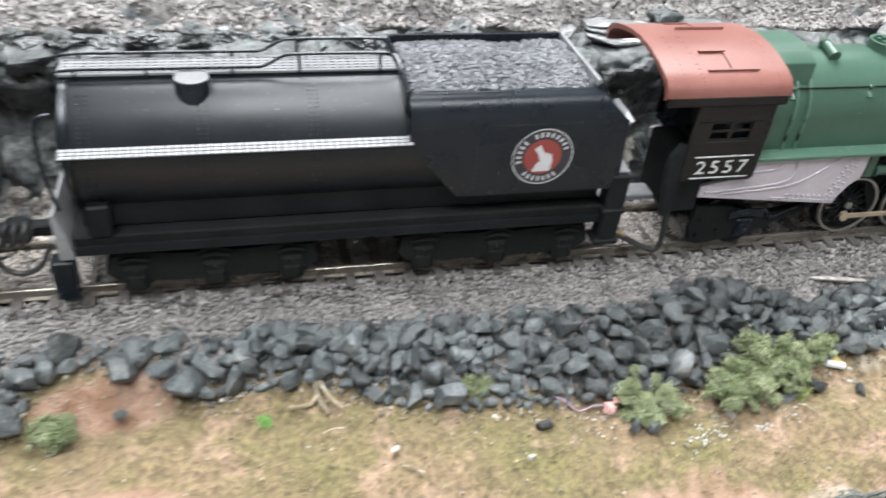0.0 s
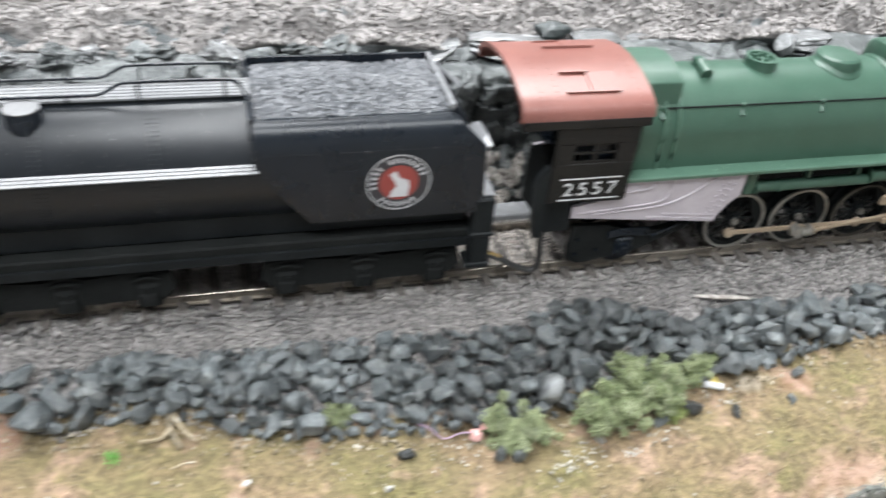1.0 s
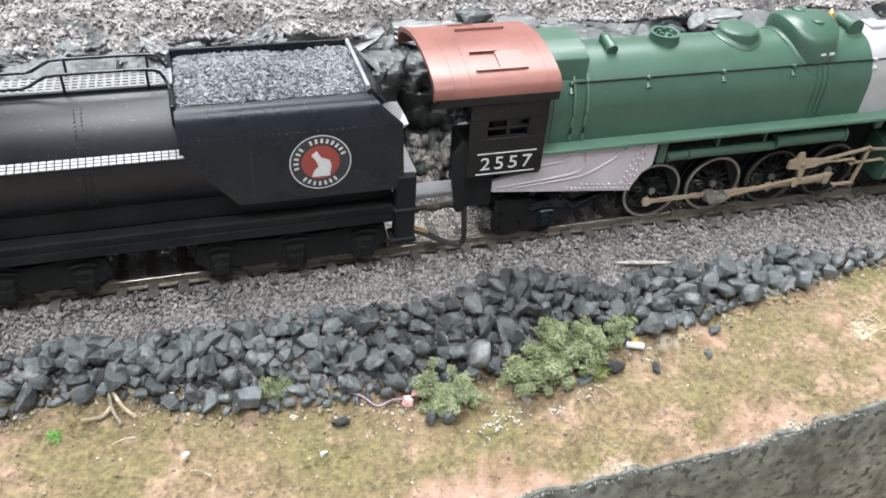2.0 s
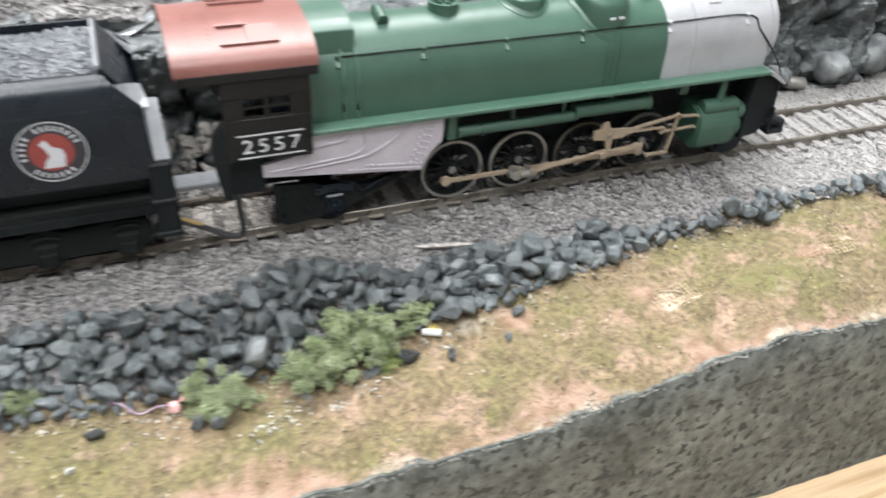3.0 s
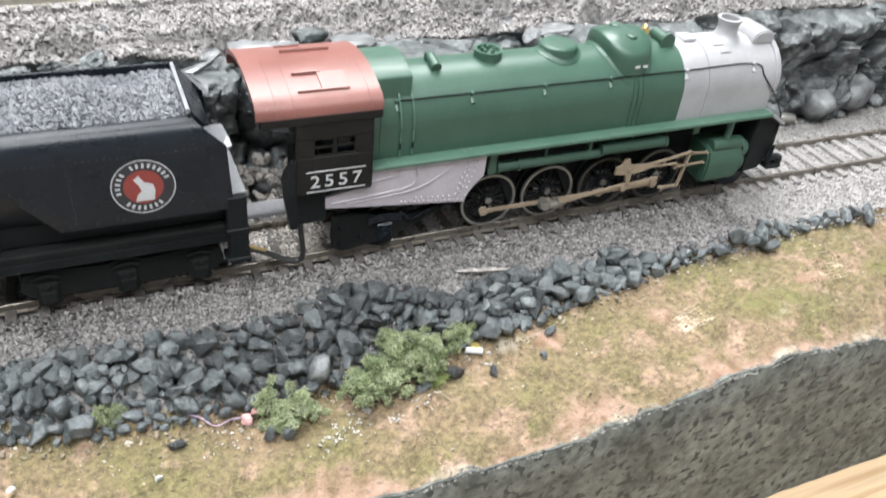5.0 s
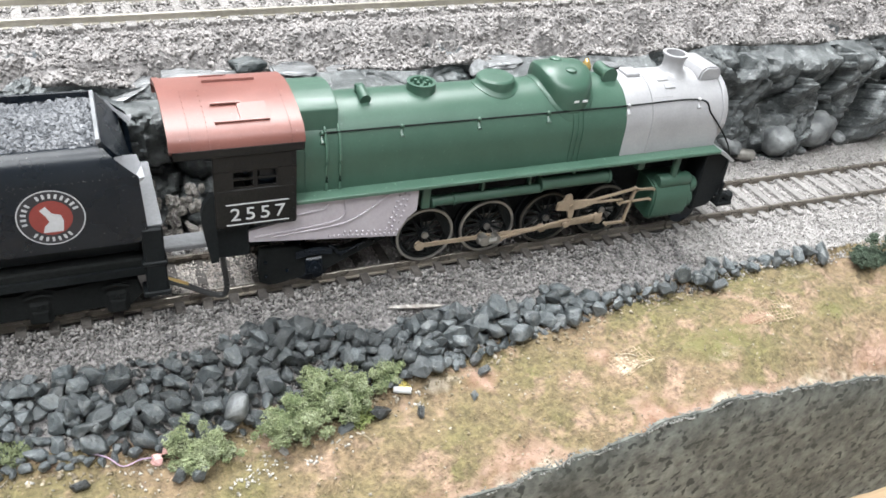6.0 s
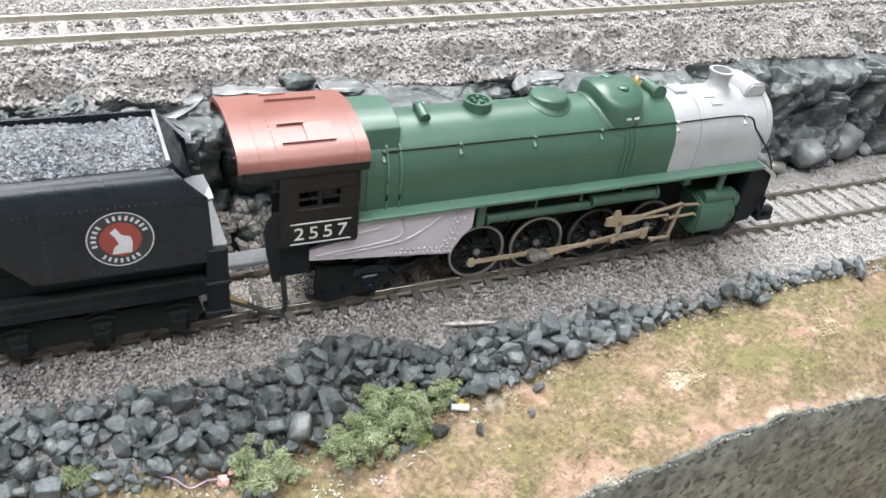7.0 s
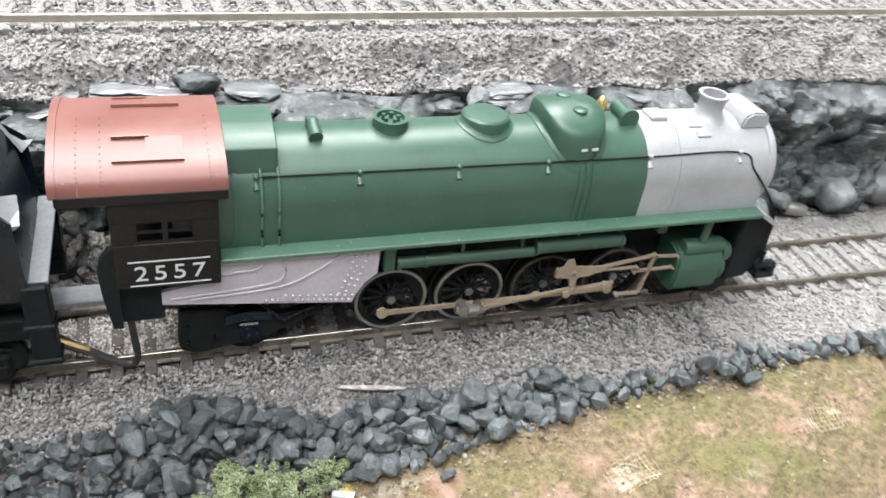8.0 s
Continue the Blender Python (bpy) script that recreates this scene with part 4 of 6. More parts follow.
    # firebox casing ahead of the cab
    prof = [(CY - 0.94, 4.0), (CY - 0.94, 4.91), (CY - 0.91, 4.95), (CY - 0.6, 5.08), (CY - 0.25, 5.15), (CY, 5.16)]
    poly = prof + [(2 * CY - u, v) for u, v in reversed(prof[:-1])]
    bm = prism(B(), poly, 0.2, 1.2, "yz")
    bmesh.ops.bevel(bm, geom=list(bm.edges), offset=0.02, segments=1, affect="EDGES")
    part("firebox_casing", bm, GREEN, loco, "green box-shaped firebox casing", 25)
    for x in (0.86, 1.2):
        pts = [on_skin(x, d, BR + 0.035) for d in (42, 55, 70, 85)] + [Vector((x, CY - BR - 0.03, 3.3)), Vector((x, CY - BR - 0.03, 2.86))]
        part("pipe", tube(B(), pts, 0.036), GREEN_WORN, boiler)
    bm = arch(BR + 0.02, 0.32, 0.38)
    part("boiler_band", bm, GREEN, boiler)

    # handrails with stanchions on both sides
    for side in (1, -1):
        def hr(x, lift=0.10):
            p = on_skin(x, 56, BR + lift - 0.05)
            return Vector((p.x, CY + side * (CY - p.y) * -1 if side == -1 else p.y, p.z))
        ends = [hr(0.78), hr(2.83), hr(4.96), hr(7.03), hr(9.6), hr(12.05)]
        fall = [Vector((12.5, ends[-1].y - side * 0.15, 3.95)), Vector((13.05, ends[-1].y - side * 0.25, 3.35)), Vector((13.5, ends[-1].y - side * 0.28, 2.75)), Vector((13.62, ends[-1].y - side * 0.28, 2.3)), Vector((13.5, ends[-1].y - side * 0.25, 1.75))]
        rail = part("handrail", tube(B(), ends + fall, 0.022), WHEEL_BLACK, loco, "thin dark handrail wire")
        for x in (0.78, 2.83, 4.96, 7.03, 9.6, 12.05):
            p, q = hr(x, 0.13), hr(x, -0.02)
            bm = rod(B(), q, p, 0.05, 0.04, 8)
            bmesh.ops.create_icosphere(bm, subdivisions=2, radius=0.06, matrix=Matrix.Translation(hr(x)))
            low = on_skin(x, 68, BR + 0.01)
            rod(bm, (q.x, q.y, q.z), (x, CY + side * (low.y - CY), low.z), 0.05, 0.075, 8)
            part("stanchion", bm, SILVER if x > 9.5 else GREEN, rail)

    # running boards
    for side in (1, -1):
        ya, yb = (-0.73, -0.3) if side == 1 else (2 * CY + 0.3, 2 * CY + 0.73)
        bm = box(B(), 0.02, 13.0, ya, yb, 2.75, 2.86, 0.02)
        part("running_board", bm, GREEN_WORN, loco, "green running board with rubbed pale edge")
        yo = -0.52 if side == 1 else 2 * CY + 0.52
        yp = -0.38 if side == 1 else 2 * CY + 0.38
        bm = rod(B(), (3.72, yp, 2.15), (7.05, yp, 2.15), 0.15, 0.15, 18)
        rod(bm, (7.0, yp, 2.27), (9.3, yp, 2.27), 0.2, 0.2, 18)
        for x, z, r in ((3.78, 2.15, 0.18), (4.4, 2.15, 0.18), (7.05, 2.27, 0.23), (9.25, 2.27, 0.23)):
            rod(bm, (x - 0.04, yp, z), (x + 0.04, yp, z), r, r, 18)
        tank = part("air_tank", bm, GREEN, loco, "long green air tanks under the running board")
        part("hanger", box(B(), 3.42, 3.68, yp - 0.13, yp + 0.16, 2.0, 2.74, 0.03), GREEN, tank)
        for x in (5.25, 6.7, 8.1):
            part("hanger", box(B(), x - 0.04, x + 0.04, yp - 0.03, yp + 0.17, 2.2, 2.74, 0.01), GREEN, tank)
        bm = box(B(), 10.25, 10.5, yo + side * 0.06, yo + side * 0.3, 2.35, 2.74, 0.03)
        part("bracket", bm, GREEN, loco)

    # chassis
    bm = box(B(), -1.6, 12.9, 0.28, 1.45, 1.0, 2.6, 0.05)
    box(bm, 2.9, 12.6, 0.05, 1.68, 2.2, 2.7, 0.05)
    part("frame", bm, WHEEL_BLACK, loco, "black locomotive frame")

    # ashpan skirt
    for side in (1, -1):
        y = -0.55 if side == 1 else 2 * CY + 0.55
        bm = prism(B(), [(-1.14, 1.78), (2.74, 1.34), (2.82, 1.55), (3.0, 1.85), (3.26, 2.08), (3.28, 2.74), (0.0, 2.74), (0.0, 2.3), (-1.14, 2.09)], y - 0.05, y + 0.05)
        skirt = part("ashpan_skirt", bm, LAVENDER, loco, "pale lilac-grey riveted ashpan skirt")
        bm = B()
        spots = [(0.9 + 0.125 * k, 1.63 - 0.0142 * k, 1) for k in range(15)] + [(1.3 + 0.16 * k, 1.70 - 0.018 * k, 1) for k in range(10)]
        spots += [(2.45 + 0.14 * i + 0.05 * j, 1.62 + 0.16 * j + 0.05 * (i % 2), 1) for j in range(7) for i in range(4) if 2.45 + 0.14 * i + 0.05 * j < 2.72 + 0.075 * j]
        for u, v, _ in spots:
            bmesh.ops.create_icosphere(bm, subdivisions=1, radius=0.042, matrix=Matrix.Translation((u, y - side * 0.05, v)))
        part("rivets", bm, LAVENDER, skirt)
        if side == 1:
            bm = tube(B(), [(0.05, y - 0.06, 2.40), (0.4, y - 0.06, 2.44), (0.72, y - 0.06, 2.47), (0.86, y - 0.06, 2.62)], 0.026)
            part("pipe", bm, LAVENDER, skirt)
            bm = tube(B(), [(1.26, y - 0.06, 2.72), (1.28, y - 0.06, 2.3), (1.05, y - 0.06, 2.08), (0.2, y - 0.06, 1.98), (-1.0, y - 0.06, 1.9)], 0.026)
            part("pipe", bm, LAVENDER, skirt)
            bm = tube(B(), [(2.5, y - 0.06, 2.72), (2.0, y - 0.06, 2.34), (1.4, y - 0.06, 2.02), (0.8, y - 0.06, 1.92), (-0.6, y - 0.06, 1.84)], 0.026)
            part("pipe", bm, LAVENDER, skirt)

    # wheels
    R = 0.86
    XS = (3.80, 5.72, 7.66, 9.60)
    pin = Vector((-0.27, -0.14))
    # The two wheels by the valve gear get tyres coloured as if shaded.
    for x in XS:
        for side in (-1, 1):
            spoked_wheel(loco, x, side, R, R, 14, math.atan2(pin.y, pin.x), STEEL if x < 7 else SHADED_STEEL)
        part("axle", rod(B(), (x, 0.1, R), (x, 2 * CY - 0.1, R), 0.09), BLACK, loco)
    for side in (1, -1):
        y = -0.36 if side == 1 else 2 * CY + 0.36
        P = [Vector((x + pin.x, R + pin.y)) for x in XS]
        bm = B()
        bar(bm, P[0], P[1], 0.11, y)
        bar(bm, P[1], P[3], 0.10, y)
        for p in P:
            rod(bm, (p.x, y - 0.05, p.y), (p.x, y + 0.05, p.y), 0.13, 0.13, 18)
        part("side_rod", bm, BRONZE, loco, "pale bronze side rod")
        yo = y - side * 0.12
        bm = B()
        bar(bm, P[1] + Vector((0.1, -0.02)), (9.35, 0.98), 0.125, yo)
        rod(bm, (P[1].x + 0.1, yo - 0.06, P[1].y - 0.02), (P[1].x + 0.1, yo + 0.06, P[1].y - 0.02), 0.17, 0.17, 18)
        part("main_rod", bm, BRONZE, loco, "pale bronze main rod")
        bm = B()
        rod(bm, (P[1].x + 0.35, yo - side * 0.08, P[1].y - 0.02), (P[1].x + 0.1, yo - side * 0.08, P[1].y - 0.02), 0.12, 0.12, 10)
        rod(bm, (P[1].x - 0.2, yo - side * 0.06, P[1].y), (P[1].x + 0.5, yo - side * 0.06, P[1].y - 0.03), 0.10, 0.08, 10)
        rod(bm, (P[1].x, yo - side * 0.16, P[1].y), (P[1].x, yo + side * 0.1, P[1].y), 0.16, 0.16, 12)
        rod(bm, (P[1].x + 0.38, yo - side * 0.14, P[1].y), (P[1].x + 0.38, yo + side * 0.1, P[1].y), 0.12, 0.12, 12)
        part("crank_pin", bm, STEEL, loco, "dark steel crank pin and nuts")
        # valve gear
        yv = y - side * 0.2
        bm = prism(B(), [(7.64, 1.42), (7.66, 1.66), (7.84, 1.70), (7.92, 1.88), (8.06, 1.9), (8.14, 1.68), (8.5, 1.64), (8.98, 1.60), (8.98, 1.5), (8.5, 1.38), (8.24, 1.36), (8.24, 1.1), (8.1, 1.1), (8.02, 1.36)], yv - 0.04, yv + 0.04)
        part("valve_link", bm, BRONZE, loco, "bronze valve gear link")
        for a, b, w in (((8.14, 1.46), (10.3, 1.79), 0.06), ((8.7, 1.5), (9.87, 1.47), 0.05), ((8.05, 0.88), (9.1, 1.0), 0.13), ((5.95, 0.70), (8.2, 1.02), 0.06), ((10.3, 1.79), (10.13, 0.64), 0.075), ((10.13, 0.64), (9.5, 0.66), 0.065), ((10.3, 1.75), (10.95, 1.7), 0.05), ((9.8, 1.34), (10.9, 1.36), 0.05), ((8.12, 1.5), (8.2, 0.95), 0.10)):
            bm = B()
            bar(bm, a, b, w, yv + side * 0.02, 0.08)
            for q in (a, b):
                rod(bm, (q[0], yv - 0.07, q[1]), (q[0], yv + 0.07, q[1]), w * 0.75, w * 0.75, 12)
            part("valve_rod", bm, BRONZE, loco)
        # cylinders
        yc = -0.28 if side == 1 else 2 * CY + 0.28
        bm = B()
        poly = [(yc - side * 0.42, 0.75), (yc - side * 0.46, 1.2), (yc - side * 0.42, 1.62), (yc - side * 0.25, 1.82), (yc + side * 0.3, 1.9), (yc + side * 0.6, 1.9), (yc + side * 0.6, 0.7), (yc - side * 0.25, 0.6)]
        prism(bm, poly, 10.95, 12.3, "yz")
        bmesh.ops.bevel(bm, geom=list(bm.edges), offset=0.06, segments=2, affect="EDGES")
        cyl = part("cylinder", bm, GREEN, loco, "green cylinder block")
        bm = lathe(B(), [(0.42, 12.3), (0.42, 12.42), (0.36, 12.5), (0.02, 12.52)], (0, yc, 1.15), "X", 28)
        lathe(bm, [(0.28, 12.3), (0.28, 12.5), (0.22, 12.58), (0.02, 12.6)], (0, yc - side * 0.08, 1.6), "X", 24)
        part("cylinder_cover", bm, GREEN, cyl)
        part("valve_chest", lathe(B(), [(0.02, 11.1), (0.2, 11.12), (0.22, 11.2), (0.22, 12.2), (0.17, 12.28), (0.02, 12.3)], (0, yc - side * 0.16, 1.86), "X", 22), GREEN, cyl)
        part("steam_pipe", rod(B(), (11.62, yc - side * 0.2, 1.8), (11.62, yc - side * 0.2, 2.76), 0.11, 0.11, 14), GREEN, loco)

    # pilot and front beam
    bm = prism(B(), [(12.75, 0.6), (12.75, 2.6), (13.05, 2.74), (13.3, 2.5), (13.75, 2.3), (13.8, 1.5), (13.55, 1.0), (13.4, 0.7)], -0.45, 2 * CY + 0.45)
    bmesh.ops.bevel(bm, geom=list(bm.edges), offset=0.05, segments=1, affect="EDGES")
    part("pilot_beam", bm, BLACK_DULL, loco, "black pilot and buffer beam")
    bm = prism(B(), [(12.98, 2.86), (13.3, 2.7), (13.62, 2.45), (13.62, 2.36), (13.25, 2.6), (12.98, 2.76)], -0.7, -0.05)
    part("step_plate", bm, SILVER, loco)
    bm = box(B(), 13.6, 14.15, CY - 0.2, CY + 0.2, 0.85, 1.25, 0.06)
    box(bm, 14.05, 14.4, CY - 0.32, CY + 0.1, 0.75, 1.3, 0.08)
    part("coupler", bm, BLACK_DULL, loco, "black front knuckle coupler")
    bm = box(B(), 13.55, 13.95, -0.6, -0.2, 1.0, 1.18, 0.04)
    box(bm, 13.6, 14.2, -0.66, -0.25, 0.72, 0.88, 0.04)
    box(bm, 13.6, 13.7, -0.62, -0.5, 0.72, 1.6, 0.03)
    box(bm, 13.95, 14.25, -0.62, -0.3, 0.7, 1.15, 0.08)
    part("footstep", bm, BLACK_DULL, loco)
    for side in (-1, 1):
        y = CY + side * 0.82
        bm = lathe(B(), [(0.05, 0.13), (0.3, 0.12), (0.42, 0.12), (0.45, 0.1), (0.45, -0.08), (0.51, -0.1), (0.51, -0.14), (0.05, -0.14)], (12.75, y, 0.46), "Y", 28, sy=1.0)
        part("pony_wheel", bm, BLACK, loco, "small black leading wheel")
        # trailing truck
        for x, r in ((0.55, 0.5),):
            bm = lathe(B(), [(0.05, 0.13), (0.3, 0.12), (r - 0.04, 0.12), (r, 0.1), (r, -0.08), (r + 0.06, -0.1), (r + 0.06, -0.14), (0.05, -0.14)], (x, y, r), "Y", 30)
            part("trailing_wheel", bm, BLACK, loco, "small black trailing wheel")
        yt = y + side * 0.28
        yo = yt + side * 0.09
        bm = prism(B(), [(-0.9, 0.62), (-0.85, 1.3), (0.1, 1.25), (0.5, 1.0), (1.4, 0.95), (2.4, 1.25), (2.55, 1.1), (1.6, 0.72), (0.9, 0.35), (0.2, 0.3), (-0.3, 0.16), (-0.6, 0.12), (-0.85, 0.25)], yt - 0.09, yt + 0.09)
        bmesh.ops.bevel(bm, geom=list(bm.edges), offset=0.03, segments=1, affect="EDGES")
        truck = part("trailing_truck", bm, WHEEL_BLACK, loco, "black trailing truck side frame")
        bm = box(B(), 0.33, 0.80, min(yo, yo + side * 0.08), max(yo, yo + side * 0.08), 0.34, 0.86, 0.04)
        rod(bm, (0.565, yo, 0.58), (0.565, yo + side * 0.16, 0.58), 0.19, 0.16, 18)
        rod(bm, (0.565, yo + side * 0.15, 0.58), (0.565, yo + side * 0.20, 0.58), 0.07, 0.05, 12)
        part("axle_box", bm, BLACK, truck, "glossy black axle box with round cover")
        bm = B()
        for k in range(5):
            tube(bm, [(0.08, yo + side * 0.05, 0.90 + 0.045 * k), (0.565, yo + side * 0.06, 0.98 + 0.045 * k), (1.05, yo + side * 0.05, 0.90 + 0.045 * k)], 0.022)
        part("leaf_spring", bm, BLACK, truck)
        for x, z in ((-0.7, 0.9), (-0.7, 0.45), (-0.15, 0.55), (1.3, 0.8), (1.75, 0.95), (2.2, 1.1)):
            part("bolt", rod(B(), (x, yo, z), (x, yo + side * 0.05, z), 0.05, 0.04, 8), BLACK, truck)
        bm = tube(B(), [(0.95, yo + side * 0.06, 1.18), (1.12, yo + side * 0.07, 1.06), (1.2, yo + side * 0.07, 0.92), (1.36, yo + side * 0.07, 0.9), (1.6, yo + side * 0.07, 1.02), (1.95, yo + side * 0.06, 1.16)], 0.03)
        part("brake_pipe", bm, BLACK, truck, "bent black pipe on the truck")

    # cab
    CW = 1.665
    for side in (1, -1):
        y = CY - side * CW
        ya, yb = sorted((y, y + side * 0.09))
        if side == -1:
            part("cab_side", box(B(), -1.0, 0.0, ya, yb, 2.43, 4.48, 0.015), CAB_BLACK, loco, "short black far side of the cab")
            continue
        bm = box(B(), -1.92, 0.0, ya, yb, 2.40, 3.42, 0.015)
        box(bm, -1.92, 0.0, ya, yb, 3.92, 4.48, 0.015)
        box(bm, -1.92, -1.52, ya, yb, 3.42, 3.92)
        box(bm, -0.45, 0.0, ya, yb, 3.42, 3.92)
        wall = part("cab_side", bm, CAB_BLACK, loco, "black cab side with window opening")
        yw = ya + 0.05 if side == 1 else yb - 0.05
        bm = B()
        for x in (-1.52, -1.02, -0.97, -0.48):
            box(bm, x, x + 0.05, yw - 0.03, yw + 0.03, 3.42, 3.92)
        for z in (3.42, 3.65, 3.87):
            box(bm, -1.52, -0.45, yw - 0.025, yw + 0.025, z, z + 0.05)
        part("window_frame", bm, CAB_BLACK, wall)
        bm = B()
        yr = ya - 0.004 if side == 1 else yb + 0.004
        for z in (3.03, 2.47):
            box(bm, -1.68, -0.19, yr - 0.006, yr + 0.006, z - 0.014, z + 0.014)
        part("white_line", bm, WHITE, wall, "thin white painted lines")
        me = text_mesh("2557", 1.30, 0.34, 0.012)
        me.materials.append(WHITE)
        num = new("cab_number", me)
        num.matrix_world = Matrix.LocRotScale(Vector((-0.93, yr, 2.75)) * C, Euler((0, 0, 0 if side == 1 else math.pi)), None)
        num.parent = wall
        tagged(num, label="white painted cab number")
        bm = B()
        for k in range(9):
            bmesh.ops.create_icosphere(bm, subdivisions=1, radius=0.022, matrix=Matrix.Translation((-0.08, yr, 2.55 + 0.21 * k)))
        for k in range(10):
            bmesh.ops.create_icosphere(bm, subdivisions=1, radius=0.02, matrix=Matrix.Translation((-1.8 + 0.19 * k, yr, 4.1)))
        part("rivets", bm, BLACK_DULL, wall)
        bm = prism(B(), [(-1.9, 1.4), (-1.9, 3.3), (-2.0, 3.3), (-2.18, 3.05), (-2.24, 2.8), (-2.2, 2.2), (-2.08, 1.4)], ya + side * 0.1 - 0.05, yb + side * 0.1 + 0.05)
        box(bm, -2.05, -1.1, ya + side * 0.25, ya + side * 0.4, 1.35, 2.43, 0.05)
        part("cab_steps", bm, BLACK_DULL, loco, "black cab steps and rear post")
    for side in (1, -1):
        y = CY - side * (CW + 0.005)
        part("eave", box(B(), -2.76 if side == 1 else -1.0, 0.19, y - 0.045, y + 0.035, 4.32, 4.57, 0.035), CAB_BLACK, loco, "black eave strip under the cab roof")
    bm = box(B(), -0.09, 0.01, CY - CW + 0.09, CY + CW - 0.09, 2.43, 4.55)
    part("cab_front", bm, BLACK_DULL, loco)
    bm = box(B(), -0.98, 0.0, CY - CW + 0.09, CY + CW - 0.09, 2.3, 2.45)
    part("cab_floor", bm, BLACK, loco)
    bm = box(B(), -0.95, -0.1, CY - 1.45, CY + 1.45, 2.45, 4.45, 0.12)
    part("backhead", bm, BLACK, loco, "black boiler backhead inside the cab")
    prof = [(-1.71, 4.555), (-1.70, 4.65), (-1.65, 4.77), (-1.53, 4.89), (-1.3, 4.99), (-0.95, 5.09), (-0.5, 5.18), (0.0, 5.22)]
    outer = [(CY + u, v) for u, v in prof] + [(CY - u, v) for u, v in reversed(prof[:-1])]
    inner = [(CY + u * 0.95, v - 0.08) for u, v in prof] + [(CY - u * 0.95, v - 0.08) for u, v in reversed(prof[:-1])]
    bm = prism(B(), outer + list(reversed(inner)), -2.83, 0.2, "yz")
    roof = part("cab_roof", bm, RED, loco, "glossy brick-red arched cab roof", 40)
    ribs = [(CY + u * 1.012, v + 0.02) for u, v in prof] + [(CY - u * 1.012, v + 0.02) for u, v in reversed(prof[:-1])]
    bm = prism(B(), ribs + list(reversed(outer)), -2.83, -2.69, "yz")
    part("roof_rim", bm, RED, roof)
    for y, z, a in ((CY - 1.02, 5.065, 16), (CY + 0.75, 5.115, -14)):
        m = Matrix.Translation((-1.08, y, z)) @ Matrix.Rotation(radians(a), 4, "X")
        part("roof_hatch", box(B(), -0.10, 0.55, -0.27, 0.3, 0.0, 0.035, 0.0, m), RED, roof, "red sliding roof hatch")
        part("hatch_runner", box(B(), -0.68, 0.55, -0.32, -0.27, 0.0, 0.055, 0.0, m), RED, roof)
        part("hatch_runner", box(B(), -0.68, -0.02, 0.3, 0.35, 0.0, 0.055, 0.0, m), RED, roof)
    bm = B()
    for x in (-2.35, -1.95, -0.1):
        for k in range(16):
            i = k / 15 * 6.9
            j = int(i)
            u = prof[j][0] + (prof[j + 1][0] - prof[j][0]) * (i - j)
            v = prof[j][1] + (prof[j + 1][1] - prof[j][1]) * (i - j)
            bmesh.ops.create_icosphere(bm, subdivisions=1, radius=0.017, matrix=Matrix.Translation((x, CY + u, v + 0.003)))
    part("rivets", bm, RED, roof)
    return loco


locomotive()


def coupling():
    bm = box(B(), -3.6, -1.5, CY - 0.28, CY + 0.28, 0.95, 1.12, 0.03)
    solid("drawbar", bm, PLATE_GREY, "flat grey metal drawbar between engine and tender", "drawbar")
    w = thing("connecting_wire", "black wire with brass tip hanging between engine and tender", "wire")
    part("wire", tube(B(), [(-3.3, -0.2, 0.75), (-2.75, -0.3, 0.55), (-2.2, -0.42, 0.28), (-1.85, -0.48, 0.18), (-1.72, -0.5, 0.4), (-1.75, -0.5, 1.0), (-1.78, -0.45, 1.6)], 0.075), RUBBER, w)
    part("plug", tube(B(), [(-3.2, -0.17, 0.73), (-2.9, -0.25, 0.62), (-2.65, -0.3, 0.51)], 0.085), BRASS, w, "brass plug")
    part("wire", tube(B(), [(-3.2, 0.05, 0.7), (-2.75, -0.1, 0.45), (-2.3, -0.3, 0.3), (-2.0, -0.42, 0.2)], 0.04), RUBBER, w)


coupling()

# ---- tender ----
TZ, TR = 3.22, 1.48


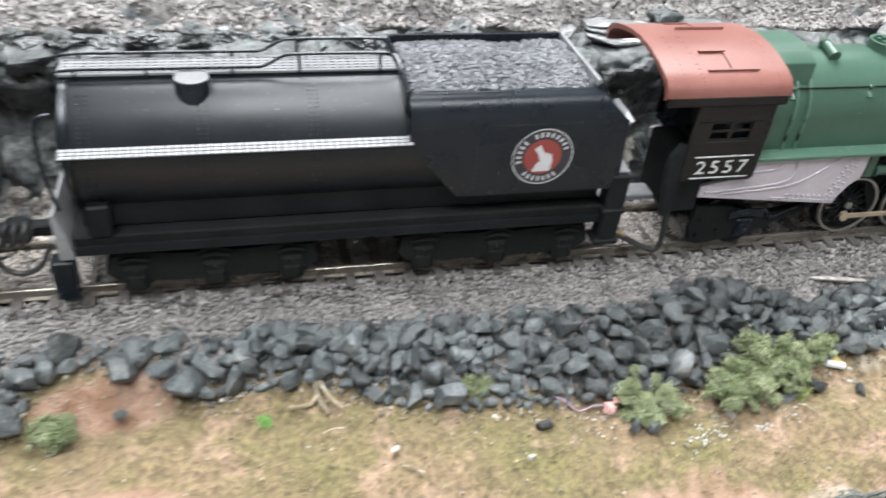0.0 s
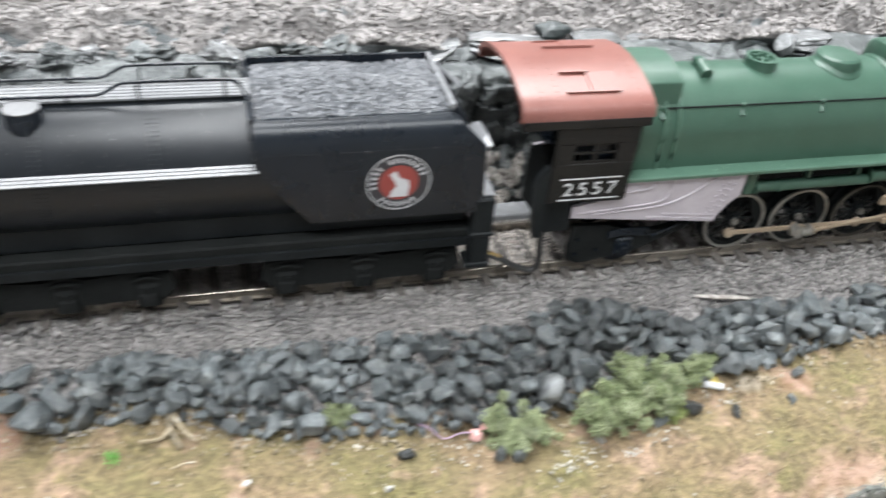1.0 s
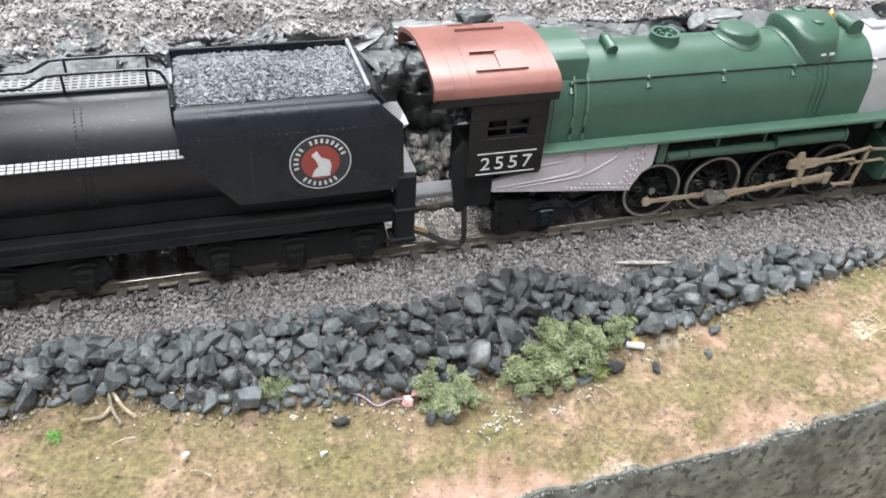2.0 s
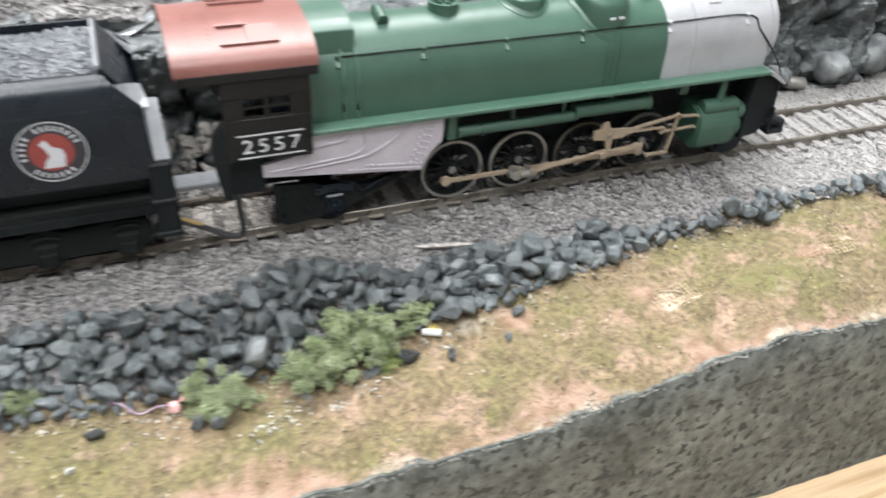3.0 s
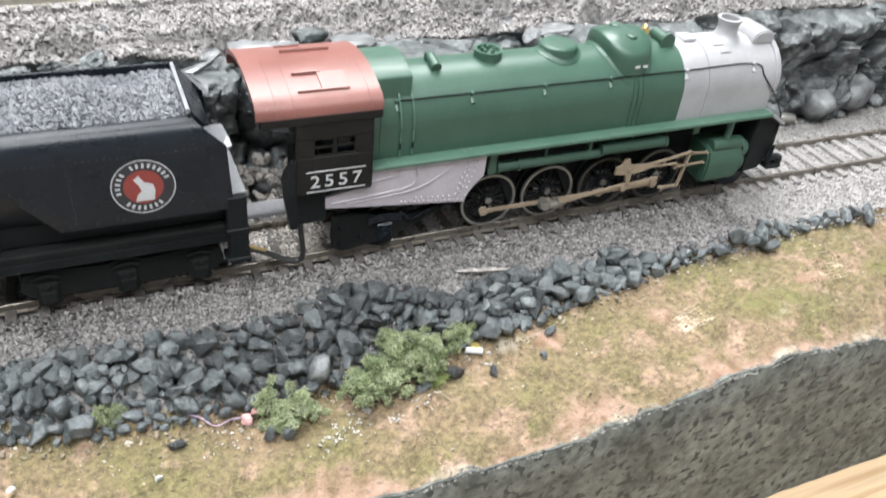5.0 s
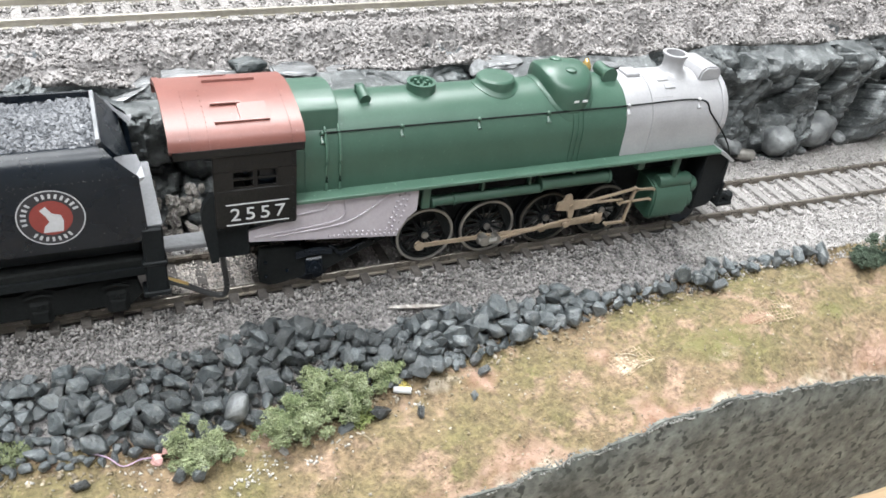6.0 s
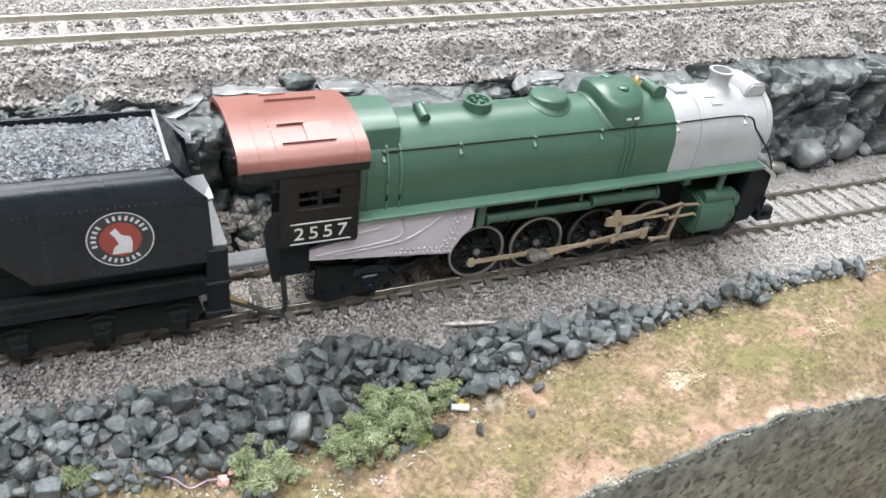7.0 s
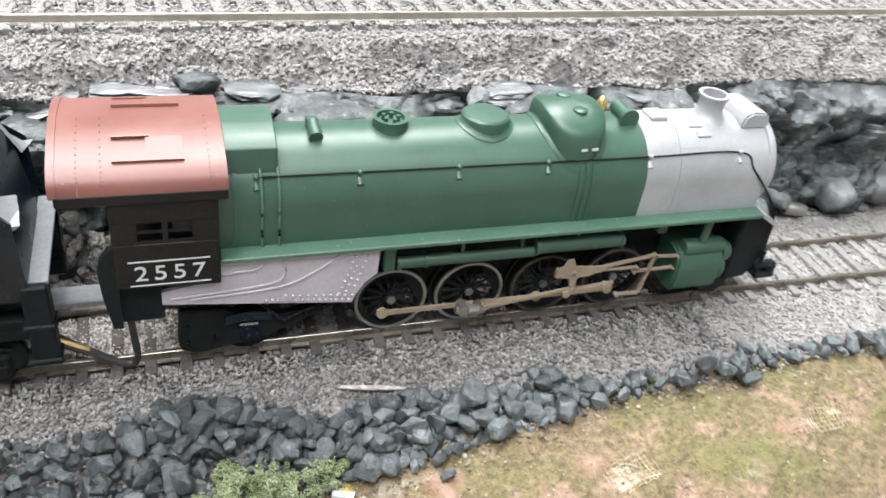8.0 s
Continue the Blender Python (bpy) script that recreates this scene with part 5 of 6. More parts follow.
def tender():
    t = thing("model_tender", "black cylindrical model tender loaded with coal", "model train")
    bm = lathe(B(), [(0.02, -15.2), (0.8, -15.14), (1.25, -15.05), (TR - 0.06, -14.98), (TR, -14.9), (TR, -5.5)], (0, CY, TZ), "X", 72)
    tank = part("water_tank", bm, TANK_BLACK, t, "satin black cylindrical water tank", 40)

    def skin(x, deg, r=TR):
        a = radians(deg)
        return Vector((x, CY - r * math.sin(a), TZ + r * math.cos(a)))

    bm = B()
    for x in (-14.62, -14.46, -12.42, -12.28, -10.26, -10.12):
        for k in range(26):
            bmesh.ops.create_icosphere(bm, subdivisions=1, radius=0.026, matrix=Matrix.Translation(skin(x, 30 + 3.6 * k)))
    part("rivets", bm, BLACK, tank)
    bm = lathe(B(), [(TR - 0.03, -0.06), (TR + 0.03, -0.06), (TR + 0.03, 0.06), (TR - 0.03, 0.06)], (-14.88, CY, TZ), "X", 64, close=False)
    part("end_band", bm, BLACK, tank)

    # side walkways of square mesh
    for side in (1, -1):
        ya, yb = (-0.82, -0.55) if side == 1 else (2 * CY + 0.55, 2 * CY + 0.82)
        under = box(B(), -15.0, -8.22, ya, yb, 3.62, 3.655)
        bm = B()
        n = 46
        for k in range(n):
            x = -15.0 + 6.78 * k / n
            for j in range(3):
                y = ya + (yb - ya) * j / 3
                box(bm, x + 0.013, x + 6.78 / n - 0.013, y + 0.010, y + (yb - ya) / 3 - 0.010, 3.65, 3.685)
        m = Matrix.Translation((0, ya, 3.66)) @ Matrix.Rotation(radians(18 if side == 1 else -18), 4, "X") @ Matrix.Translation((0, -ya, -3.66))
        bmesh.ops.transform(bm, matrix=m, verts=bm.verts)
        bmesh.ops.transform(under, matrix=m, verts=under.verts)
        part("walkway_plate", under, BLACK_DULL, t)
        tagged(part("side_walkway", bm, GRATING, t, "pale grey mesh side walkway"), label="pale grey mesh side walkway", kind="stuff")
    # top walkway of grating
    part("walkway_plate", box(B(), -14.95, -8.3, CY - 0.36, CY + 0.36, 4.66, 4.725), BLACK_DULL, t)
    bm = B()
    for k in range(41):
        x = -14.95 + 6.65 * k / 40
        box(bm, x - 0.03, x + 0.03, CY - 0.36, CY + 0.36, 4.72, 4.765)
    for k in range(6):
        y = CY - 0.33 + 0.66 * k / 5
        box(bm, -14.95, -8.3, y - 0.04, y + 0.04, 4.72, 4.76)
    part("top_walkway", bm, GRATING, t, "pale grey grating along the tank top")
    for side in (1, -1):
        y = CY - side * 0.37
        pts = [(-15.08, y, 4.4), (-15.08, y, 4.68), (-14.9, y, 4.85), (-13.3, y, 4.86), (-11.5, y, 4.86), (-11.1, y, 4.88), (-10.75, y, 5.06), (-10.45, y, 5.11), (-8.9, y, 5.11), (-8.55, y, 5.06), (-8.4, y, 4.85), (-8.3, y - side * 0.2, 4.62)]
        rail = part("top_handrail", tube(B(), pts, 0.035), BLACK, t, "thin black wire handrail")
        for x, z in ((-14.65, 4.86), (-13.35, 4.86), (-11.72, 4.86), (-10.4, 5.11), (-8.75, 5.11)):
            bm = rod(B(), (x, y, 4.55), (x, y, z), 0.03, 0.03, 8)
            box(bm, x - 0.08, x + 0.08, y - 0.06 - side * 0.05, y + 0.06 - side * 0.05, 4.5, 4.62, 0.02)
            part("stanchion", bm, BLACK, rail)
    # filler hatch
    bm = lathe(B(), [(0.34, 4.3), (0.34, 4.68), (0.30, 4.76), (0.02, 4.78)], (-12.5, CY - 0.62, 0), "Z", 32)
    hatch = part("filler_hatch", bm, BLACK, t, "round water filler hatch")
    bm = lathe(B(), [(0.33, 4.775), (0.33, 4.80), (0.02, 4.81)], (-12.5, CY - 0.62, 0), "Z", 32)
    box(bm, -12.62, -12.38, CY - 0.32, CY - 0.2, 4.74, 4.84, 0.02)
    part("lid", bm, LID_GREY, hatch, "dusty pale grey lid")

    # coal bunker
    W = 1.62
    prof = [(-W, 2.3), (-W, 4.02), (-W + 0.015, 4.16), (-W + 0.05, 4.29), (-W + 0.11, 4.41), (-W + 0.19, 4.51), (-W + 0.28, 4.58), (-W + 0.35, 4.61), (-W + 0.37, 4.64), (-W + 0.42, 4.64), (-W + 0.42, 4.3)]
    outline = [(CY + u, v) for u, v in prof] + [(CY - u, v) for u, v in reversed(prof)]
    bm = prism(B(), outline, -8.3, -3.42, "yz")
    for v in bm.verts:
        if v.co.x < -8 and v.co.z < 2.5:
            v.co.x = -7.05
        elif v.co.x < -8 and v.co.z < 4.1:
            v.co.x = -8.3
        if v.co.x > -4 and v.co.z > 3.95:
            v.co.x -= (v.co.z - 3.95) * 1.08
    bunker = part("coal_bunker", bm, BLACK, t, "satin black coal bunker with rolled top edge", 40)
    bm = prism(B(), [(-8.3, 3.6), (-8.3, 4.0), (-7.1, 2.8), (-7.05, 2.3), (-7.2, 2.3)], CY - W + 0.02, CY + W - 0.02)
    part("bunker_corner", bm, BLACK, bunker)
    bm = B()
    for k in range(34):
        for z in (4.02,):
            bmesh.ops.create_icosphere(bm, subdivisions=1, radius=0.018, matrix=Matrix.Translation((-8.15 + 0.138 * k, CY - W - 0.003, z)))
    for k in range(12):
        bmesh.ops.create_icosphere(bm, subdivisions=1, radius=0.018, matrix=Matrix.Translation((-6.85, CY - W - 0.003, 2.5 + 0.125 * k)))
    for k in range(12):
        bmesh.ops.create_icosphere(bm, subdivisions=1, radius=0.018, matrix=Matrix.Translation((-8.2 + 0.1 * k, CY - W - 0.003, 3.65 - 0.108 * k)))
    part("rivets", bm, BLACK, bunker)
    bm = box(B(), -8.3, -4.2, CY + W - 0.4, CY + W - 0.34, 4.4, 4.82, 0.02)
    box(bm, -8.36, -8.26, CY - W + 0.3, CY + W - 0.3, 4.2, 4.72, 0.02)
    part("coal_board", bm, BLACK, bunker, "black coal boards")
    # front slope sheet and wings
    bm = prism(B(), [(-4.24, 4.70), (-4.14, 4.76), (-3.72, 4.2), (-3.45, 2.6), (-3.6, 2.6), (-3.95, 4.2)], CY - W + 0.35, CY + W - 0.35)
    part("slope_sheet", bm, BLACK, bunker)
    bm = prism(B(), [(-4.25, 4.68), (-4.25, 4.82), (-4.17, 4.82), (-4.13, 4.70)], CY - W + 0.36, CY + W - 0.36)
    part("slope_edge", bm, PLATE_GREY, bunker, "dusty grey sloping edge plate")
    # The wings' light grey stands in for a reflection on them.
    curl = ((-3.92, 1.48, 4.47), (-3.7, 1.16, 4.33), (-3.45, 0.82, 4.14), (-3.39, 1.2, 4.06), (-3.36, 1.58, 3.97), (-3.46, 1.59, 3.91), (-3.6, 1.58, 3.94), (-3.76, 1.57, 4.04), (-3.87, 1.55, 4.22))
    for side in (1, -1):
        bm = B()
        face = bm.faces.new([bm.verts.new((x, CY - side * y, z)) for x, y, z in curl])
        ext = bmesh.ops.extrude_face_region(bm, geom=[face])["geom"]
        bmesh.ops.translate(bm, vec=(-0.05, 0.0, -0.06), verts=[v for v in ext if isinstance(v, bmesh.types.BMVert)])
        bmesh.ops.triangulate(bm, faces=bm.faces)
        bmesh.ops.recalc_face_normals(bm, faces=bm.faces)
        part("wing_plate", bm, PLATE_GREY, t, "sloping wing plate, reflection put into its grey colour")
    bm = box(B(), -3.46, -3.1, CY - W + 0.12, CY + W - 0.12, 2.57, 2.655, 0.012)
    part("front_deck", bm, PLATE_GREY, t, "dusty grey front deck plate")
    bm = box(B(), -3.60, -3.12, CY - W - 0.03, CY - W + 0.4, 0.72, 2.62, 0.04)
    box(bm, -3.7, -3.08, CY - W - 0.07, CY - W + 0.45, 0.7, 0.85, 0.03)
    box(bm, -3.66, -3.08, CY - W - 0.07, CY - W + 0.42, 1.6, 1.72, 0.03)
    part("front_steps", bm, BLACK_DULL, t, "black front step post")
    bm = box(B(), -3.62, -3.12, CY + W - 0.4, CY + W, 0.72, 2.62, 0.04)
    part("front_steps", bm, BLACK, t)

    # chassis
    bm = box(B(), -15.1, -3.5, CY - 1.45, CY + 1.45, 1.38, 1.72, 0.04)
    part("underframe", bm, WHEEL_BLACK, t, "black tender underframe")
    part("tank_saddle", box(B(), -14.9, -3.6, CY - 1.15, CY + 1.15, 1.72, 2.35, 0.05), BLACK_DULL, t)
    part("side_sill", box(B(), -15.1, -3.6, CY - 1.53, CY - 1.452, 1.3, 1.5, 0.0), BLACK_DULL, t)
    bm = box(B(), -14.75, -14.3, CY - 1.5, CY - 1.2, 1.7, 2.45, 0.04)
    part("step_box", bm, BLACK_DULL, t)
    # rear end
    bm = prism(B(), [(-15.42, 1.2), (-15.42, 2.3), (-15.36, 2.3), (-15.2, 1.8), (-15.1, 1.2)], CY - 1.5, CY + 1.5)
    part("rear_platform", bm, PLATE_GREY, t, "pale grey rear end platform")
    for y in (CY - 1.5, CY + 1.1):
        part("rear_steps", box(B(), -15.66, -15.2, y, y + 0.4, 0.12, 1.12, 0.04), BLACK, t, "black rear steps")
    part("rear_grab", tube(B(), [(-15.15, CY - 0.9, 4.2), (-15.4, CY - 1.0, 4.1), (-15.45, CY - 1.1, 3.2), (-15.3, CY - 1.15, 2.2)], 0.04), BLACK, t)
    bm = box(B(), -16.3, -15.5, CY - 0.15, CY + 0.15, 0.85, 1.15, 0.04)
    box(bm, -16.75, -16.2, CY - 0.28, CY + 0.18, 0.75, 1.25, 0.08)
    part("coupler", bm, BLACK_DULL, t, "black knuckle coupler")

    # two six-wheel trucks
    for xs in ((-14.05, -12.4, -10.75), (-7.75, -6.0, -4.3)):
        truck = new("truck")
        truck.parent = t
        tagged(truck, label="black six-wheel tender truck")
        for side in (-1, 1):
            y = CY + side * 1.22
            poly = [(xs[0] - 0.6, 0.6), (xs[0] - 0.5, 1.05), (xs[0] + 0.3, 1.12), (xs[1] - 0.4, 1.0), (xs[1], 1.2), (xs[1] + 0.4, 1.0), (xs[2] - 0.3, 1.12), (xs[2] + 0.5, 1.05), (xs[2] + 0.6, 0.6), (xs[2] + 0.35, 0.36), (xs[2] - 0.4, 0.34), (xs[1] + 0.4, 0.3), (xs[1], 0.36), (xs[1] - 0.4, 0.3), (xs[0] + 0.4, 0.34), (xs[0] - 0.35, 0.36)]
            bm = prism(B(), poly, y - 0.08, y + 0.08)
            bmesh.ops.bevel(bm, geom=list(bm.edges), offset=0.02, segments=1, affect="EDGES")
            part("side_frame", bm, WHEEL_BLACK, truck)
            for x in xs:
                bm = box(B(), x - 0.26, x + 0.26, y - 0.15, y + 0.15, 0.12, 0.78, 0.07)
                box(bm, x - 0.19, x + 0.19, y + side * 0.15 - 0.05, y + side * 0.15 + 0.05, 0.2, 0.56, 0.04)
                rod(bm, (x, y, 0.66), (x, y + side * 0.22, 0.66), 0.07, 0.05, 8)
                part("journal_box", bm, WHEEL_BLACK, truck)
                part("spring", tube(B(), [(x - 0.3, y + side * 0.1, 0.9), (x, y + side * 0.14, 1.0), (x + 0.3, y + side * 0.1, 0.9)], 0.05, 6), WHEEL_BLACK, truck)
                yw = CY + side * 0.82
                bm = lathe(B(), [(0.05, 0.13), (0.3, 0.12), (0.42, 0.12), (0.46, 0.1), (0.46, -0.08), (0.52, -0.1), (0.52, -0.14), (0.05, -0.14)], (x, yw, 0.46), "Y", 26)
                part("wheel", bm, BLACK_DULL, truck)

    # round emblem on both sides, its lettering as bars
    for side in (1, -1):
        y = CY - side * (W + 0.004)
        cx, cz, r = -5.36, 3.22, 0.69
        def disc(bm, r0, r1, lift, n=48):
            a = []
            for k in range(n):
                t_ = 2 * math.pi * k / n
                a.append((bm.verts.new((cx + r0 * math.cos(t_), y - side * lift, cz + r0 * math.sin(t_))), bm.verts.new((cx + r1 * math.cos(t_), y - side * lift, cz + r1 * math.sin(t_)))))
            for k in range(n):
                p, q = a[k], a[(k + 1) % n]
                bm.faces.new((p[0], q[0], q[1], p[1]))
            return bm
        em = part("emblem", disc(B(), 0.02, r, 0.0), HERALD_BLACK, t, "round black, white and red painted emblem")
        part("emblem_rim", disc(B(), r - 0.028, r, 0.003), FADED_WHITE, em)
        part("emblem_centre", disc(B(), 0.01, 0.43, 0.003), HERALD_RED, em, "red centre disc")
        for start, count in ((192, 5), (112, 8), (322, 7)):
            for k in range(count):
                step = 13.0
                a = radians(start - step * k) if start != 322 else radians(228 + step * k)
                m = Matrix.Translation((cx + 0.545 * math.cos(a), y - side * 0.005, cz + 0.545 * math.sin(a))) @ Matrix.Rotation(-(a - math.pi / 2), 4, "Y")
                part("letter_mark", box(B(), -0.027, 0.027, -0.003, 0.003, -0.055, 0.055, 0.0, m), FADED_WHITE, em)
        bm = prism(B(), [(cx - 0.2, cz - 0.36), (cx + 0.2, cz - 0.36), (cx + 0.24, cz - 0.1), (cx + 0.2, cz + 0.05), (cx + 0.02, cz + 0.12), (cx - 0.08, cz + 0.3), (cx - 0.2, cz + 0.2), (cx - 0.1, cz + 0.05), (cx - 0.05, cz - 0.1), (cx - 0.15, cz - 0.2)], y - side * 0.004 - 0.003, y - side * 0.004 + 0.003)
        part("white_shape", bm, FADED_WHITE, em, "plain white centre shape")


tender()


def coal():
    r = random.Random(9)
    kinds = []
    for k in range(6):
        bm = lump(700 + k, 9)
        bm.verts.index_update()
        kinds.append(([v.co.copy() for v in bm.verts], [[v.index for v in f.verts] for f in bm.faces]))
        bm.free()
    verts, faces = [], []
    for k in range(5200):
        x, u = r.uniform(-8.2, -4.25), r.uniform(-1.22, 1.2)
        z = 4.56 + 0.20 * math.cos(u * 1.15) + 0.10 * noise.noise(Vector((x * 0.8, u, 3.0))) - 0.06 * max(0, x + 5.0)
        vs, fs = kinds[r.randrange(6)]
        s = r.uniform(0.10, 0.18)
        m = Euler((r.uniform(0, 6), r.uniform(0, 6), r.uniform(0, 6))).to_matrix()
        o = len(verts)
        verts.extend(((m @ v) * s + Vector((x, CY + u, z))) * C for v in vs)
        faces.extend([[o + i for i in f] for f in fs])
    o = len(verts)
    for x in (-8.25, -4.1):
        for u in (-1.25, 1.25):
            verts.append(Vector((x, CY + u, 4.55)) * C)
    faces.append([o, o + 1, o + 3, o + 2])
    me = bpy.data.meshes.new("coal_load")
    me.from_pydata(verts, [], faces)
    me.materials.append(COAL)
    tagged(new("coal_load", me), label="heap of small glinting black coal in the bunker", category="coal", kind="stuff")


coal()


# ---- goods wagon ----
def wagon():
    w = thing("model_boxcar", "olive and orange wooden-sided model boxcar", "model train")
    X1, X0, WB = -17.0, -30.0, 1.68
    bm = box(B(), X0, X1, CY - WB + 0.06, CY + WB - 0.06, 1.45, 4.75, 0.03)
    body = part("body", bm, OLIVE, w, "olive-grey boxcar body")
    for side in (1, -1):
        y = CY - side * (WB - 0.06)
        k, x = 0, X0
        while x < X1 - 0.2:
            x2 = min(x + 0.30, X1 - 0.12)
            if x2 - x < 0.05:
                break
            ya, yb = sorted((y, y - side * 0.04))
            part("plank", box(B(), x + 0.012, x2 - 0.012, ya, yb, 3.05, 4.62, 0.01), ORANGE, body)
            part("plank", box(B(), x + 0.012, x2 - 0.012, ya, yb, 1.5, 3.03, 0.01), OLIVE, body)
            x = x2
        ya, yb = sorted((y, y - side * 0.07))
        part("corner_post", box(B(), X1 - 0.10, X1, ya, yb, 1.45, 4.75, 0.015), OLIVE, body)
        yl = y - side * 0.16
        lad = new("ladder")
        lad.parent = w
        for xx in (X1 - 0.68, X1 - 0.20):
            part("rail", box(B(), xx - 0.045, xx + 0.045, yl - 0.04, yl + 0.04, 3.05, 4.55, 0.01), ORANGE if side == 1 else OLIVE, lad)
            part("rail", box(B(), xx - 0.045, xx + 0.045, yl - 0.04, yl + 0.04, 1.6, 3.05, 0.01), OLIVE, lad)
        for k in range(7):
            z = 1.8 + 0.42 * k
            part("rung", rod(B(), (X1 - 0.68, yl - side * 0.02, z), (X1 - 0.20, yl - side * 0.02, z), 0.03, 0.03, 6), ORANGE if z > 3.05 else OLIVE, lad)
        part("mark", box(B(), -18.05, -17.85, y - side * 0.05 - 0.005, y - side * 0.05 + 0.005, 1.98, 2.04), WHITE, body)
    for k in range(7):
        z = 1.7 + 0.44 * k
        bm = box(B(), X1 - 0.02, X1 + 0.05, CY - 1.55, CY + 1.55, z, z + 0.2, 0.03)
        part("end_rib", bm, OLIVE, body)
    for y in (CY - 1.56, CY + 1.5):
        part("end_post", box(B(), X1 - 0.02, X1 + 0.1, y, y + 0.09, 1.5, 4.7, 0.02), OLIVE, body)
    part("end_steps", box(B(), X1 + 0.02, X1 + 0.16, CY - 1.5, CY - 1.3, 1.2, 2.4, 0.02), ORANGE, w)
    prof = [(CY - WB - 0.05, 4.72), (CY - WB - 0.05, 4.82), (CY, 5.12), (CY + WB + 0.05, 4.82), (CY + WB + 0.05, 4.72)]
    roof = part("roof", prism(B(), prof, X0, X1 + 0.08, "yz"), OLIVE_LIGHT, w, "pale olive-grey peaked roof")
    for k in range(10):
        x = X1 - 0.1 - 1.3 * k
        bm = prism(B(), [(u, v + 0.03) for u, v in prof[1:4]] + [(CY, 5.09), (CY - 1.0, 4.9)], x - 0.04, x + 0.04, "yz")
        part("seam", bm, OLIVE_LIGHT, roof)
    walkp = new("roof_walk")
    walkp.parent = w
    for k in range(3):
        y = CY - 0.34 + 0.25 * k
        part("board", box(B(), X0, X1 + 0.25, y, y + 0.22, 5.2, 5.25, 0.01), OLIVE_LIGHT, walkp)
    for k in range(8):
        part("seam", box(B(), X1 + 0.1 - 0.22 * k, X1 + 0.13 - 0.22 * k, CY - 0.34, CY + 0.38, 5.25, 5.265), OLIVE, walkp)
    bm = box(B(), X1 - 0.85, X1 - 0.1, CY - 1.45, CY - 0.38, 5.0, 5.08, 0.015)
    plat = part("corner_platform", bm, OLIVE_LIGHT, w, "pale perforated corner platform")
    bm = B()
    for i in range(6):
        for j in range(8):
            rod(bm, (X1 - 0.76 + 0.11 * i, CY - 1.36 + 0.12 * j, 5.07), (X1 - 0.76 + 0.11 * i, CY - 1.36 + 0.12 * j, 5.084), 0.022, 0.022, 6)
    part("holes", bm, OLIVE, plat)
    part("platform_post", box(B(), X1 - 0.6, X1 - 0.35, CY - 1.35, CY - 1.2, 4.78, 5.0, 0.01), OLIVE_LIGHT, w)
    bm = box(B(), X0, X1, CY - 1.2, CY + 1.2, 1.1, 1.45, 0.03)
    part("underframe", bm, BLACK_DULL, w)
    for xs in ((-19.2, -21.2),):
        truck = new("truck")
        truck.parent = w
        for side in (-1, 1):
            y = CY + side * 1.15
            part("side_frame", prism(B(), [(-21.6, 0.45), (-21.4, 0.8), (-20.6, 0.9), (-20.2, 1.1), (-19.8, 0.9), (-19.0, 0.8), (-18.8, 0.45), (-19.4, 0.35), (-20.2, 0.3), (-21.0, 0.35)], y - 0.08, y + 0.08), BLACK_DULL, truck)
            for x in xs:
                bm = lathe(B(), [(0.05, 0.13), (0.42, 0.12), (0.46, 0.1), (0.46, -0.08), (0.52, -0.1), (0.52, -0.14), (0.05, -0.14)], (x, CY + side * 0.82, 0.46), "Y", 26)
                part("wheel", bm, BLACK_DULL, truck)
    bm = box(B(), -17.1, -16.6, CY - 0.14, CY + 0.14, 0.85, 1.12, 0.03)
    part("coupler", bm, BLACK_DULL, w)
    pts = []
    for k in range(26):
        a = k * 0.75
        pts.append((-16.75 + 0.024 * k + 0.1 * math.sin(a), CY - 0.5 + 0.25 * math.cos(a), 1.2 + 0.24 * math.sin(a)))
    part("coil_spring", tube(B(), pts, 0.05, 6), RUBBER, w, "black coiled wire spring")
    part("hose", tube(B(), [(-16.95, CY - 0.6, 1.1), (-16.8, CY - 0.75, 0.6), (-16.4, CY - 0.8, 0.38), (-16.0, CY - 0.75, 0.55), (-15.75, CY - 0.6, 1.0)], 0.06), RUBBER, w)


wagon()

# ---- cliff rocks behind the track ----
BOULDERS = []
for k in range(5):
    bm = lump(400 + k, 34, 1.0, 0.85, 0.8)
    bmesh.ops.subdivide_edges(bm, edges=list(bm.edges), cuts=2, use_grid_fill=True, smooth=0.5)
    for v in bm.verts:
        v.co *= 1.0 + 0.22 * noise.noise(v.co * 2.6 + Vector((k * 7, 0, 0))) + 0.09 * noise.noise(v.co * 7.0 + Vector((0, k * 5, 0)))
    BOULDERS.append(finish(bm, "boulder", BOULDER, 50))


def cells(U, V, size, seed):
    """Broken-rock pattern on arrays: a height and the nearness to a crack."""
    r = np.random.RandomState(seed)
    table = r.rand(128, 128, 5)
    u, v = U / size + 300, V / size + 300
    i, j = np.floor(u).astype(int), np.floor(v).astype(int)
    f1, f2, h = np.full(U.shape, 9.0), np.full(U.shape, 9.0), np.zeros(U.shape)
    for a in (-1, 0, 1):
        for b in (-1, 0, 1):
            c = table[(i + a) % 128, (j + b) % 128]
            du, dv = u - (i + a + c[..., 0]), v - (j + b + c[..., 1])
            d = np.hypot(du, dv)
            near = d < f1
            f2 = np.where(near, f1, np.minimum(f2, d))
            h = np.where(near, c[..., 2] + (c[..., 3] - 0.5) * du * 1.3 + (c[..., 4] - 0.2) * dv * 1.1, h)
            f1 = np.minimum(f1, d)
    return h, np.exp(-(f2 - f1) / 0.12)


